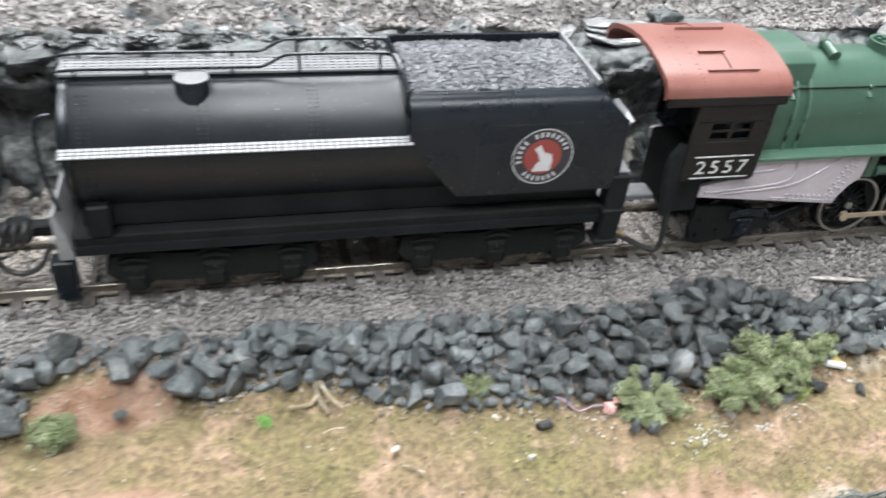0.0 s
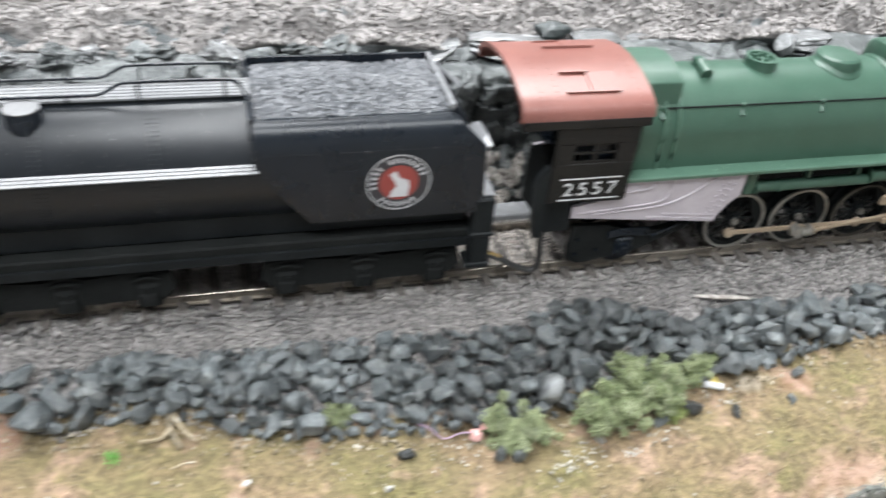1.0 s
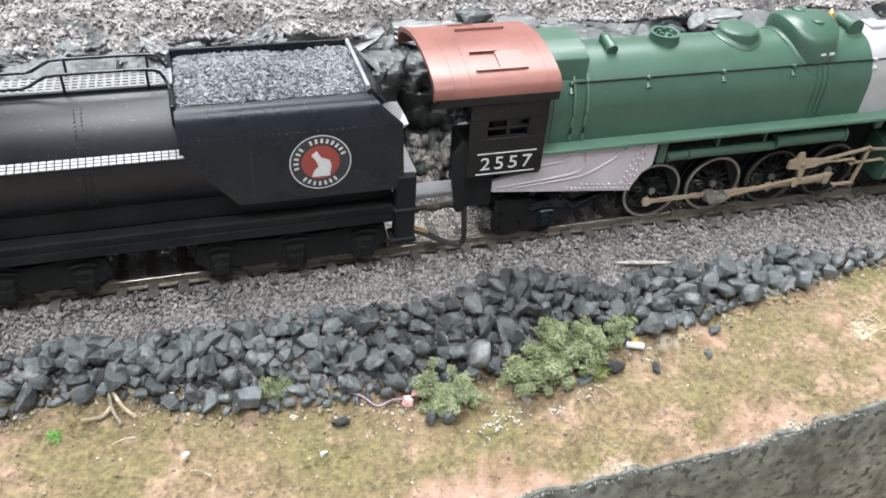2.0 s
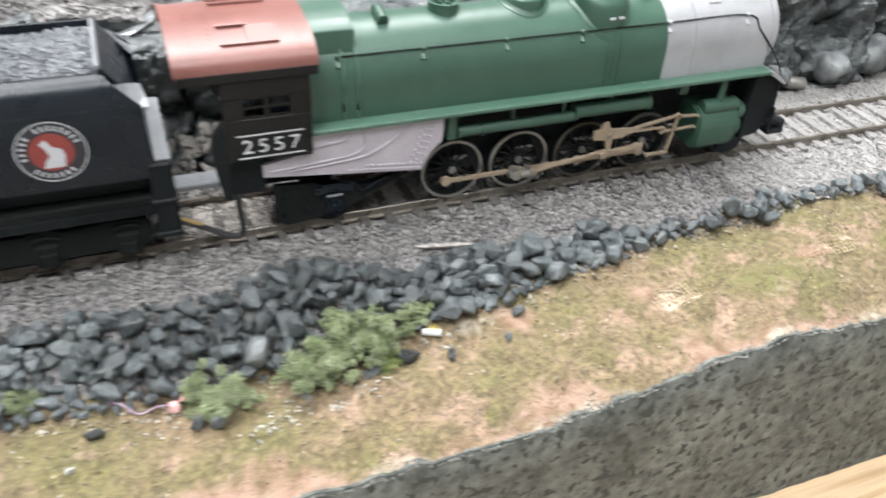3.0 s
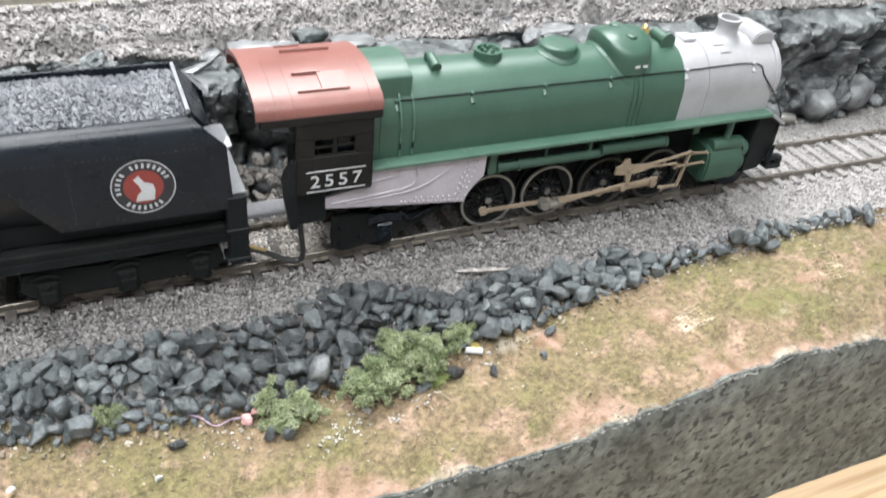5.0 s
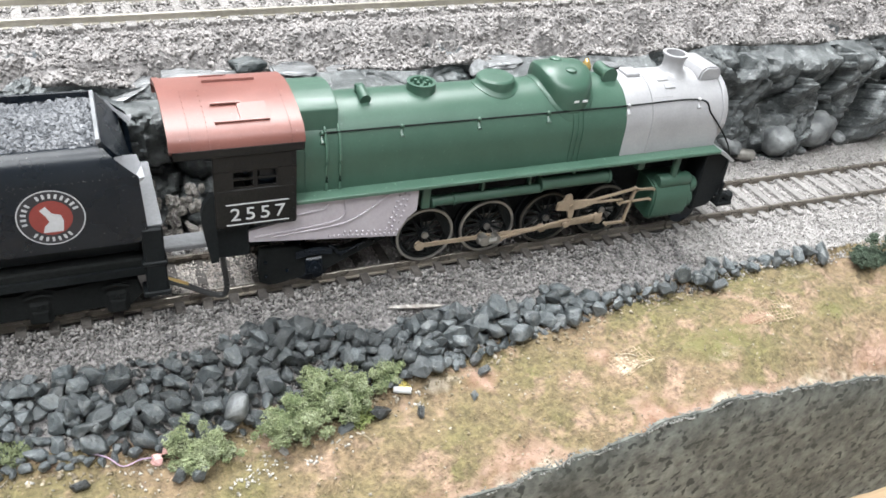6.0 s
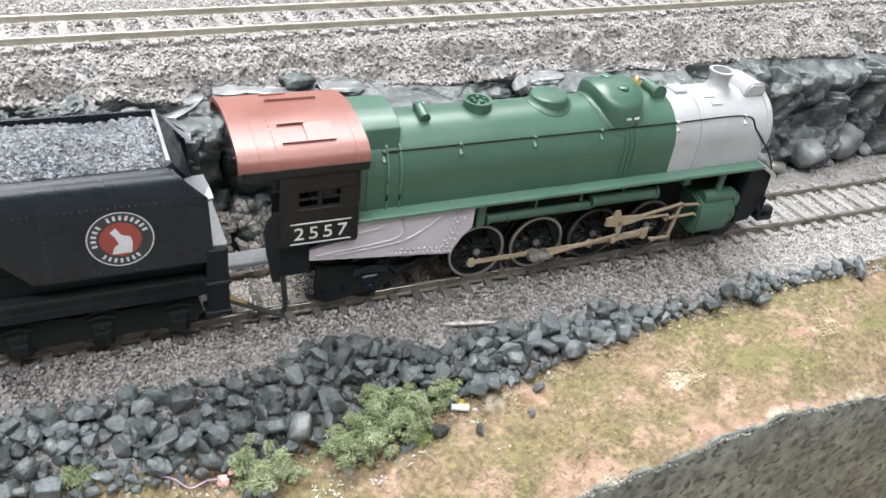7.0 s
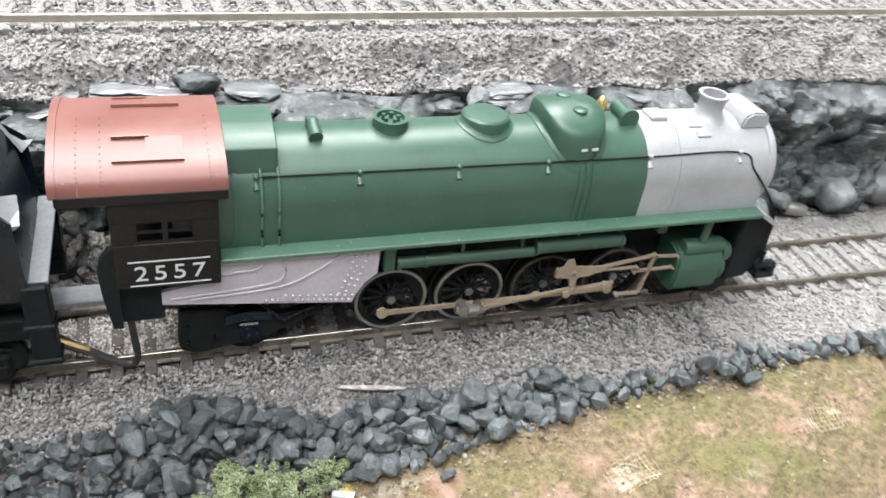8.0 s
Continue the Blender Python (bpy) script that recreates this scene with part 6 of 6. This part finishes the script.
def rock_face():
    """One broken wall of rock from the track bed to the upper shelf."""
    xs, ss = np.arange(-24, 34, 0.09), np.linspace(0, 1, 62)
    X, S = np.meshgrid(xs, ss, indexing="ij")
    cf, ct = cliff_foot(X), cliff_top(X)
    Y = cf + (ct - cf) * S ** 1.5
    Z = BED - 0.1 + (3.78 - BED) * S ** 0.9
    H = S * 4.6
    wx, wh = fbm(X, H, 0.6, 91) * 1.6, fbm(X, H, 0.6, 92) * 1.6
    h1, k1 = cells(X + wx, (H + wh) * 0.85, 1.9, 93)
    h2, k2 = cells(X + wx, (H + wh) * 0.95, 0.7, 94)
    d = (h1 - 0.5) * 1.25 - 0.42 * k1 + (h2 - 0.5) * 0.28 - 0.08 * k2 + fbm(X, H, 3.2, 95) * 0.3 + fbm(X, H, 6.5, 98) * 0.13 + fbm(X, H, 0.35, 96) * 1.1 + 0.3 + 0.55 * np.exp(-((S - 0.82) / 0.16) ** 2) - 0.4 * np.exp(-((S - 0.45) / 0.2) ** 2)
    d = d - (1.3 * np.exp(-((X - 6.1) / 0.85) ** 4) + 0.7 * np.exp(-((X - 10.3) / 0.9) ** 4)) * np.clip((S - 0.45) / 0.25, 0, 1)
    d = d - 1.1 * np.exp(-((X + 16.7) / 1.6) ** 4) * np.clip((0.72 - S) / 0.2, 0, 1)
    d = d * np.clip(np.minimum(S / 0.05 + 0.3, (1 - S) / 0.12), 0, 1)
    Y, Z, X2 = Y - d * 0.9, Z + d * 0.36, X + fbm(X, H, 1.4, 97) * 0.25
    nx, ny = X.shape
    idx = np.arange(nx * ny).reshape(nx, ny)
    quads = np.stack([idx[:-1, :-1], idx[1:, :-1], idx[1:, 1:], idx[:-1, 1:]], -1).reshape(-1, 4)
    me = bpy.data.meshes.new("rock_face")
    co = np.stack([X2, Y, Z], -1).reshape(-1, 3) * C
    me.vertices.add(len(co))
    me.vertices.foreach_set("co", co.ravel())
    me.loops.add(quads.size)
    me.loops.foreach_set("vertex_index", quads.ravel())
    me.polygons.add(len(quads))
    me.polygons.foreach_set("loop_start", np.arange(0, quads.size, 4))
    me.polygons.foreach_set("use_smooth", np.ones(len(quads), bool))
    me.update()
    me.set_sharp_from_angle(angle=radians(38))
    me.materials.append(CLIFF)
    tagged(new("rock_face", me), label="dark glossy broken rock face under the upper shelf", category="rock face", kind="structure")


rock_face()


def slab(x0, x1, y, z, deep, layers, material, seed, tilt=0.0):
    """A long ragged slab of worn layers, each a blunt-ended bed of rock, lying on the crest."""
    r = random.Random(seed)
    bm = B()
    for dy, dz, high in layers:
        a0, a1 = x0 + r.uniform(0.0, 0.25), x1 - r.uniform(0.0, 0.25)
        n = max(8, int((a1 - a0) * 13))
        o = Vector((seed * 3.7 + dz * 9, seed * 1.3, dy * 5))
        rings = []
        for i in range(n + 1):
            x = a0 + (a1 - a0) * i / n
            end = 0.4 + 0.6 * (1 - abs(2 * i / n - 1) ** 3.5)
            ring = []
            for k in range(20):
                a = 2 * math.pi * k / 20
                u = math.copysign(abs(math.cos(a)) ** 0.5, math.cos(a)) * deep / 2
                v = math.copysign(abs(math.sin(a)) ** 0.5, math.sin(a)) * high / 2
                w = noise.noise(Vector((x * 0.9, u * 1.5, v * 5.0)) + o) * 0.5 + noise.noise(Vector((x * 2.4, u * 3.0, v * 8.0)) + o) * 0.35 + noise.noise(Vector((x * 6.0, u * 6.0, v * 10.0)) + o) * 0.2
                wander = 0.22 * noise.noise(Vector((x * 0.7, 5, dz)) + o)
                ring.append(bm.verts.new((x, y + dy + u * end * (1 + 0.6 * w) + 1.2 * wander, z + dz + v * end * (1 + 0.75 * w) + 0.4 * wander + tilt * (x - (x0 + x1) / 2))))
            rings.append(ring)
        for a, b in zip(rings, rings[1:]):
            for k in range(20):
                bm.faces.new((a[k], a[(k + 1) % 20], b[(k + 1) % 20], b[k]))
        for ring in (rings[0], rings[-1]):
            mid = bm.verts.new(sum((v.co for v in ring), Vector()) / 20)
            for k in range(20):
                bm.faces.new((ring[k], ring[(k + 1) % 20], mid))
    bmesh.ops.recalc_face_normals(bm, faces=bm.faces)
    pale = material is LEDGE
    return solid("rock_slab" if pale else "rock_block", bm, material, "pale glossy layered rock slab on the crest with painted glints" if pale else "dark rugged rock block on the crest", "rock", group="rocks along the crest", smooth=28)


THIN = ((0.12, -0.17, 0.17), (-0.05, -0.03, 0.15), (0.10, 0.10, 0.13), (0.2, 0.19, 0.1))
THICK = ((0.0, -0.2, 0.6), (0.2, 0.1, 0.3))


def jagged(seed):
    """A rough block of broken rock with ridges and ledges."""
    bm = B()
    bmesh.ops.create_icosphere(bm, subdivisions=4, radius=0.5)
    o = Vector((seed * 2.7, seed * 0.9, 0))
    for v in bm.verts:
        p = v.co.copy()
        w = 0.5 - abs(noise.noise(p * 3.0 + o)) * 1.6 + 0.35 * noise.noise(p * 7.0 + o) + 0.2 * noise.noise(p * 15.0 + o)
        v.co = p * (0.85 + 0.5 * w)
        v.co.z += 0.08 * noise.noise(Vector((p.x * 2, p.y * 2, p.z * 14)) + o)
    return bm


def crest():
    r = random.Random(15)
    # DARK_ROCK blocks at x 5 to 7 and 9 to 11 paint recess shade.
    for x0, x1, z, pale, tilt in ((-4.4, -2.5, 3.45, 2, 0.35), (-2.6, 0.0, 3.85, 1, 0.0), (-0.55, 0.7, 3.8, 0, 0.0), (0.6, 2.2, 3.75, 1, -0.04), (2.35, 5.1, 3.5, 1, -0.03), (5.1, 7.1, 3.52, 0, 0.0), (7.1, 9.0, 3.7, 1, 0.0), (9.2, 11.4, 3.3, 0, 0.0), (11.6, 13.0, 3.5, 1, 0.05), (13.2, 14.6, 3.4, 0, 0.0)):
        slab(x0, x1, 4.8 if pale else 5.0, z - 0.16, 1.1, THIN if pale == 1 else THICK, LEDGE if pale else DARK_ROCK, int(x0 * 10) + 60, tilt)
    rough = []
    for k in range(3):
        for material in (CLIFF, LEDGE):
            rough.append(finish(jagged(70 + k), "rock_block", material, 25))
    for k in range(44):
        x, w = -21.0 + 16.6 * (k + r.random()) / 44, r.uniform(0.55, 1.05)
        ob = put_stone("rock_block", rough[r.choice((0, 0, 1, 2, 2, 3, 4, 5))], x, r.uniform(4.5, 4.95), r.uniform(3.4, 3.72), (w, w * 0.7, w * r.uniform(0.4, 0.6)), (r.uniform(-0.4, 0.4), r.uniform(-0.4, 0.4), r.uniform(0, 6)))
        tagged(ob, label="grey glossy rugged rock block on the crest", category="rock", group="rocks along the crest")


crest()


def boulders():
    for x, y, z, s in ((20.0, 3.6, 0.3, 1.8), (21.9, 3.75, 0.5, 2.05), (23.6, 3.8, -0.05, 0.7), (24.7, 3.9, 0.0, 0.9), (26.0, 4.0, 0.3, 1.5), (16.9, 3.45, 0.0, 1.0), (17.7, 3.6, 0.3, 1.0), (15.6, 3.3, -0.05, 0.8), (21.1, 3.3, -0.15, 0.5)):
        ob = put_stone("boulder", BOULDERS[int(x * 3) % 5], x, y, z, (s, s * 0.8, s * 0.85), (0.1, 0.2, x))
        tagged(ob, label="rounded grey boulder at the foot of the rock face", category="boulder", group="boulders at the rock face")
    block = BOULDERS[2].copy()
    block.materials[0] = DARK_ROCK
    ob = put_stone("boulder", block, 0.05, 5.0, 3.98, (1.15, 0.8, 0.62), (0.1, 0.1, 0.3))
    tagged(ob, label="dark grey worn block of stone on the crest", category="boulder")
    for x, y, z, s in ((7.28, 4.62, 3.55, 0.85), (8.0, 4.55, 3.62, 0.42)):
        ob = put_stone("pale_stone", finish(lump(55, 24, 1, 0.8, 0.9), "pale_stone", CRYSTAL, 30), x, y, z, (s, s, s), (0.2, 0.1, 0.5))
        tagged(ob, label="pale translucent stone on the rock ledge", category="stone")


boulders()


PALE_LUMPS = [finish(jagged(90 + k), "stone", GAP_STONE, 35) for k in range(2)] + [finish(lump(500 + k, 22), "stone", GAP_STONE, 30) for k in range(2)]


def loose_rubble():
    r = random.Random(31)
    top = thing("rubble_strip", "grey and pale loose stones behind the track", "rubble")
    for k in range(70):
        x, y = r.uniform(-18, 14), r.uniform(2.75, 3.6)
        s = r.uniform(0.25, 0.6)
        put_stone("stone", BOULDERS[r.randrange(5)], x, y, land_z(x, min(y, 3.2)) + 0.25 * s, (s, s, s * 0.8), (r.uniform(0, 6), r.uniform(0, 6), r.uniform(0, 6)), top)

    for lo, hi, count, steep in ((-3.6, -0.7, 70, 1.5), (-17.6, -15.6, 16, 0.5)):
        for k in range(count):
            x, s = r.uniform(lo, hi), r.uniform(0.22, 0.52)
            h = steep * r.random() ** 1.4
            put_stone("stone", PALE_LUMPS[r.randrange(4)], x, float(cliff_foot(x)) - 0.5 + 0.42 * h + 0.1 * h * h, BED + 0.15 * s + h, (s, s * r.uniform(0.6, 1), s * r.uniform(0.6, 0.95)), (r.uniform(0, 6), r.uniform(0, 6), r.uniform(0, 6)), top)


loose_rubble()


# ---- bushes ----
def bush(name, label, material, centre, lumps, seed, tall=1.0, fine=0.062, lift=0.0):
    """Spongy clump foliage: each clump a mesh of very many tiny crumbs, heaped in knobs of uneven size."""
    r = random.Random(seed)
    top = thing(name, label, "bush")
    for i, (cx, cy, cr) in enumerate(lumps):
        pts = []
        for k in range(int(12 * (cr / 0.5) ** 2) + 2):
            d = Vector((r.gauss(0, 1), r.gauss(0, 1), abs(r.gauss(0, 1.0)))).normalized()
            rad = cr * r.uniform(0.25, 1.25)
            kx, ky = centre[0] + cx + d.x * rad, centre[1] + cy + d.y * rad
            kz = land_z(kx, ky) + lift + max(0.05, d.z) * rad * tall * 1.25
            kr = r.choice((0.08, 0.11, 0.15, 0.2, 0.27))
            for q in range(int(230 * (kr / 0.16) ** 2 * (0.062 / fine) ** 2)):
                e = Vector((r.gauss(0, 1), r.gauss(0, 1), r.gauss(0, 1))).normalized()
                e *= kr * (0.85 + 0.55 * noise.noise(e * 2.2 + Vector((k, i, seed)))) * r.uniform(0.72, 1.08)
                pts.append((kx + e.x, ky + e.y, kz + e.z * 0.9))
        ob = chips("clump", "", "", material, pts, seed * 50 + i, fine * 0.68, 4, 6)
        ob.parent = top
        del ob["kind"]
    return top


bush("lichen_bush", "pale green lichen bush at the foot of the stones", BUSH, (0.0, -3.5), [(-1.5, -0.6, 0.4), (-1.15, -0.35, 0.46), (-0.75, -0.15, 0.5), (-0.75, -0.7, 0.42), (-0.3, 0.1, 0.52), (-0.15, -0.45, 0.48), (0.25, 0.25, 0.52), (0.3, -0.1, 0.55), (0.05, -0.1, 0.5), (0.6, -0.1, 0.45), (0.4, -0.3, 0.45), (0.75, 0.2, 0.45), (1.15, 0.3, 0.42), (1.55, 0.35, 0.4), (1.85, 0.42, 0.3)], 1, 1.0, 0.064, 0.26)
bush("lichen_tuft", "yellowish green lichen tuft at the edge of the bush", BUSH_PALE, (0.76, -4.05), [(0, 0, 0.26), (0.12, 0.14, 0.22)], 9, 1.1)
bush("lichen_bush", "small pale green lichen bush among the stones", BUSH, (-3.0, -3.75), [(-0.4, 0.2, 0.45), (0.2, 0.1, 0.5), (0.0, -0.35, 0.45), (0.5, -0.25, 0.4), (-0.4, -0.2, 0.4)], 2)
bush("lichen_bush", "small green lichen bush on the bare earth", BUSH, (-15.72, -3.0), [(-0.2, -0.2, 0.28), (0.2, 0.1, 0.3), (-0.05, 0.08, 0.32), (0.1, -0.15, 0.28)], 3)
bush("lichen_bush", "scrap of green lichen between the stones", BUSH, (-6.9, -3.0), [(0, 0, 0.3), (0.2, 0.15, 0.25)], 6)
bush("grass_tuft", "tiny bright green flock tuft", TUFT, (-11.6, -3.45), [(0, 0, 0.14)], 4, 0.8, 0.06)
bush("dark_bush", "dark green lichen bush beside the track bed", BUSH_DARK, (19.4, -3.1), [(-1.2, 0.2, 0.5), (-0.5, 0.0, 0.7), (0.3, 0.2, 0.7), (1.0, 0, 0.8), (1.9, 0, 0.9)], 5, 0.9, 0.09)


# ---- oddments on the grass ----
def loose(name, label, category, mesh, x, y, size, turn=(0, 0, 0), lift=0.3, group=""):
    ob = put_stone(name, mesh, x, y, land_z(x, y) + lift * size[2], size, turn)
    return tagged(ob, label=label, category=category, group=group)


for x, y, s, a in ((2.33, -4.25, 0.42, 1.2), (3.8, -4.2, 0.40, 1.3), (1.35, -3.95, 0.62, 0.2), (0.4, -4.2, 0.55, 0.4), (-3.55, -4.35, 0.5, 0.8), (-3.1, -4.45, 0.55, 0.2), (4.4, -3.5, 0.45, 0.3), (-17.9, -3.85, 0.95, 0.1), (-16.5, -4.85, 0.6, 0.3), (-16.95, -3.05, 0.7, 0.9), (-17.3, -3.15, 0.6, 1.4), (-14.45, -2.75, 0.4, 0.5), (12.4, -2.95, 0.6, 0.1), (-5.6, -4.05, 0.5, 0.1)):
    loose("loose_stone", "single dark grey stone lying on the tan ground", "stone", STONES[int(abs(x) * 7) % 14], x, y, (s, s * 0.8, s * 0.8), (0.2, 0.1, a), 0.25, "loose stones on the grass")


loose("boulder", "rounded pale grey boulder beside the lichen bush", "boulder", BOULDERS[0], -2.02, -3.2, (0.74, 0.66, 1.05), (0.35, 0.45, 0.9), 0.35)


def oddments():
    bm = rod(B(), (-0.23, 0, 0), (0.23, 0, 0), 0.09, 0.09, 12)
    me = finish(bm, "paper_roll", WHITE, 40)
    loose("paper_roll", "tiny white rolled paper stub on the ground", "stub", me, 2.08, -3.48, (1, 1, 1), (0, 0.05, -0.35), 0.12)
    top = thing("pink_scrap", "scrap of pink foam with a lilac thread", "scrap")
    r = random.Random(4)
    for k in range(5):
        bm = lump(800 + k, 9)
        bmesh.ops.scale(bm, vec=(0.34, 0.28, 0.24), verts=bm.verts)
        bmesh.ops.translate(bm, vec=(-3.85 + r.uniform(-0.2, 0.15), -3.75 + r.uniform(-0.12, 0.12), land_z(-3.9, -3.75) + 0.1 + r.uniform(0, 0.1)), verts=bm.verts)
        part("foam", bm, PINK, top)
    z = land_z(-4.5, -3.7)
    part("thread", tube(B(), [(-3.95, -3.75, z + 0.1), (-4.3, -3.72, z + 0.14), (-4.7, -3.78, z + 0.1), (-5.0, -3.55, z + 0.25), (-5.3, -3.4, z + 0.3)], 0.018), LILAC, top)
    bush("yellow_flock", "pinch of yellow flock beside the bush", YELLOW, (2.12, -3.32), [(0, 0, 0.17), (0.12, -0.1, 0.12)], 8, 0.7)
    for x, y, a in ((0.75, -4.55, 0.9), (-8.7, -4.8, 0.5), (-10.2, -3.75, -0.2), (8.3, -4.4, 0.4)):
        z = land_z(x, y)
        bm = tube(B(), [(x - 0.25 * math.cos(a), y + 0.25 * math.sin(a), z + 0.05), (x, y, z + 0.1), (x + 0.22 * math.cos(a), y - 0.24 * math.sin(a), z + 0.04)], 0.022, 6)
        solid("twig", bm, CRUMB, "tiny bleached twig on the ground", "twig", group="twigs")
    root = thing("dry_root", "pale dried root at the foot of the stone bank", "root")
    for line in (((-10.4, -2.3, 0.3), (-10.47, -2.75, 0.1), (-10.4, -3.05, 0.05), (-10.25, -3.35, 0.0)), ((-10.45, -2.9, 0.08), (-10.65, -3.12, 0.04), (-11.05, -3.12, 0.0)), ((-10.42, -2.6, 0.15), (-10.2, -2.95, 0.08), (-9.95, -3.2, 0.0))):
        part("strand", tube(B(), [(x, y, land_z(x, y) + h + 0.08) for x, y, h in line], 0.045, 6), CRUMB, root)
    me = finish(lump(61, 12), "white_pebble", PALE_STONE)
    for x, y, s in ((-6.6, -3.7, 0.26), (-6.1, -4.8, 0.24), (-1.2, -4.4, 0.3), (-9.0, -4.3, 0.25)):
        loose("white_pebble", "small whitish pebble on the ground", "pebble", me, x, y, (s, s * 0.8, s * 0.7), (0.3, 0.2, x), 0.3, "white pebbles")
    bm = lathe(B(), [(0.02, -0.45), (0.28, -0.44), (0.3, -0.4), (0.3, 0.35), (0.27, 0.4), (0.02, 0.4)], (0, 0, 0), "X", 20)
    ob = solid("metal_cap", bm, STEEL, "small shiny metal can lying by the boulders", "can")
    ob.matrix_world = Matrix.LocRotScale(Vector((18.3, 3.3, 0.0)) * C, Euler((0, 0.12, -0.25)), Vector((0.85, 0.75, 0.75)))
    bm = prism(B(), [(-0.95, -0.03), (-0.2, -0.09), (0.9, -0.07), (1.0, 0.0), (0.3, 0.07), (-0.8, 0.05)], 0, 0.05, "xy")
    ob = solid("wood_splinter", bm, GAP_STONE, "flat pale splinter lying on the ballast", "splinter")
    ob.matrix_world = Matrix.LocRotScale(Vector((3.1, -1.5, land_z(3.1, -1.5) + 0.16)) * C, Euler((0.15, 0.0, -0.2)), Vector((0.8, 0.8, 1)))
    ob = put_stone("white_stone", finish(lump(61, 14), "white_stone", PALE_STONE, 30), 0.96, -1.23, -0.48, (0.17, 0.15, 0.2), (0.3, 0.2, 0.8))
    tagged(ob, label="small white stone on the edge of the ballast", category="stone")


oddments()


# middle, spread and number of the little heaps of plaster crumbs
HEAPS = ((-0.6, -4.85, 0.1, 14), (-1.7, -4.7, 0.3, 30), (-2.2, -4.9, 0.2, 22), (0.1, -4.6, 0.16, 14), (2.3, -3.9, 0.15, 12), (2.5, -3.55, 0.12, 10), (-4.4, -4.2, 0.4, 16))


def grit():
    X, Y, r = scatter(5200, -22, 16, -6.5, -2.0, 61)
    keep = (Y < stone_foot(X) + 0.1) & (r.rand(len(X)) < 0.12 + 0.5 * np.exp(-((Y - stone_foot(X)) / 0.8) ** 2))
    X, Y = X[keep], Y[keep]
    chips("grit", "scattered tan grit and crumbs on the ground", "grit", CRUMB, np.stack([X, Y, relief(X, Y)[0] + 0.01], -1), 5, 0.085)
    X, Y, r = scatter(60, -22, 1, -6.0, -2.2, 62)
    keep = Y < stone_foot(X)
    X, Y = np.concatenate([X[keep]] + [r.normal(cx, w, n) for cx, cy, w, n in HEAPS]), np.concatenate([Y[keep]] + [r.normal(cy, w * 0.6, n) for cx, cy, w, n in HEAPS])
    chips("pale_crumbs", "scattered whitish plaster crumbs on the ground", "crumbs", CRUMB_PALE, np.stack([X, Y, relief(X, Y)[0] + 0.02], -1), 6, 0.085)
    X, Y, r = scatter(9000, -22, 22, LIP_Y + 0.05, -2.0, 63)
    keep = (Y < stone_foot(X) + 0.15) & (r.rand(len(X)) < 0.35 + 1.6 * np.clip(fbm(X, Y, 0.5, 64) + 0.15, 0, 1))
    X, Y = X[keep], Y[keep]
    chips("ground_cover", "fine olive and tan turf crumbs over the ground", "turf", TURF, np.stack([X, Y, relief(X, Y)[0] + 0.005], -1), 7, 0.045)
    X, D, r = scatter(700, -22, 14, -0.3, 0.45, 66)
    Y = stone_foot(X) + D
    chips("toe_rubble", "small broken stone along the foot of the bank", "rubble", CRUMB, np.stack([X, Y, relief(X, Y)[0] + 0.01], -1), 9, 0.13)
    X, Y, r = scatter(700, -5, 0.5, 2.1, 3.4, 65)
    chips("pale_rubble", "pale broken stone behind the track", "rubble", PALE_STONE, np.stack([X, Y, relief(X, Y)[0] + 0.1], -1), 8, 0.2)


grit()


def lip_crust():
    X, D, r = scatter(5200, -20, 26, -0.10, 0.14, 68)
    chips("edge_crust", "pale grey crumbling plaster along the board edge", "plaster", PLASTER_CRUST, np.stack([X, LIP_Y + D, relief(X, X * 0 + LIP_Y)[0] + 0.0 + 0.05 * fbm(X, D, 1.2, 69)], -1), 10, 0.07)


lip_crust()


def gauze(cx, cy, wide, deep, turn, seed):
    """A ragged patch of open-weave netting lying on the ground."""
    r = random.Random(seed)
    top = thing("netting_patch", "ragged patch of tan open-weave netting in the turf", "netting", group="netting patches")
    step = 0.115
    for along, n, half in ((0, int(deep / step), wide / 2), (1, int(wide / step), deep / 2)):
        for k in range(n + 1):
            v = (k - n / 2) * step
            pts, m = [], 14
            lim = half * math.sqrt(max(0.05, 1 - (v / ((deep if along == 0 else wide) / 2 + 0.1)) ** 2)) * r.uniform(0.75, 1.05)
            for q in range(m + 1):
                u = -lim + 2 * lim * q / m
                a, b = (u, v) if along == 0 else (v, u)
                a, b = a + 0.05 * noise.noise(Vector((a * 2, b * 2, seed))), b + 0.05 * noise.noise(Vector((a * 2, b * 2, seed + 9)))
                x, y = cx + a * math.cos(turn) - b * math.sin(turn), cy + a * math.sin(turn) + b * math.cos(turn)
                z = float(relief(np.array([x]), np.array([y]))[0][0]) + 0.004 + 0.03 * noise.noise(Vector((x * 1.7, y * 1.7, 3)))
                pts.append((x, y, z))
            part("thread", tube(B(), pts[::2], 0.014, 5), GAUZE, top)


gauze(8.3, -4.55, 1.3, 0.9, 0.1, 1)
gauze(13.3, -4.35, 2.4, 0.8, 0.05, 3)
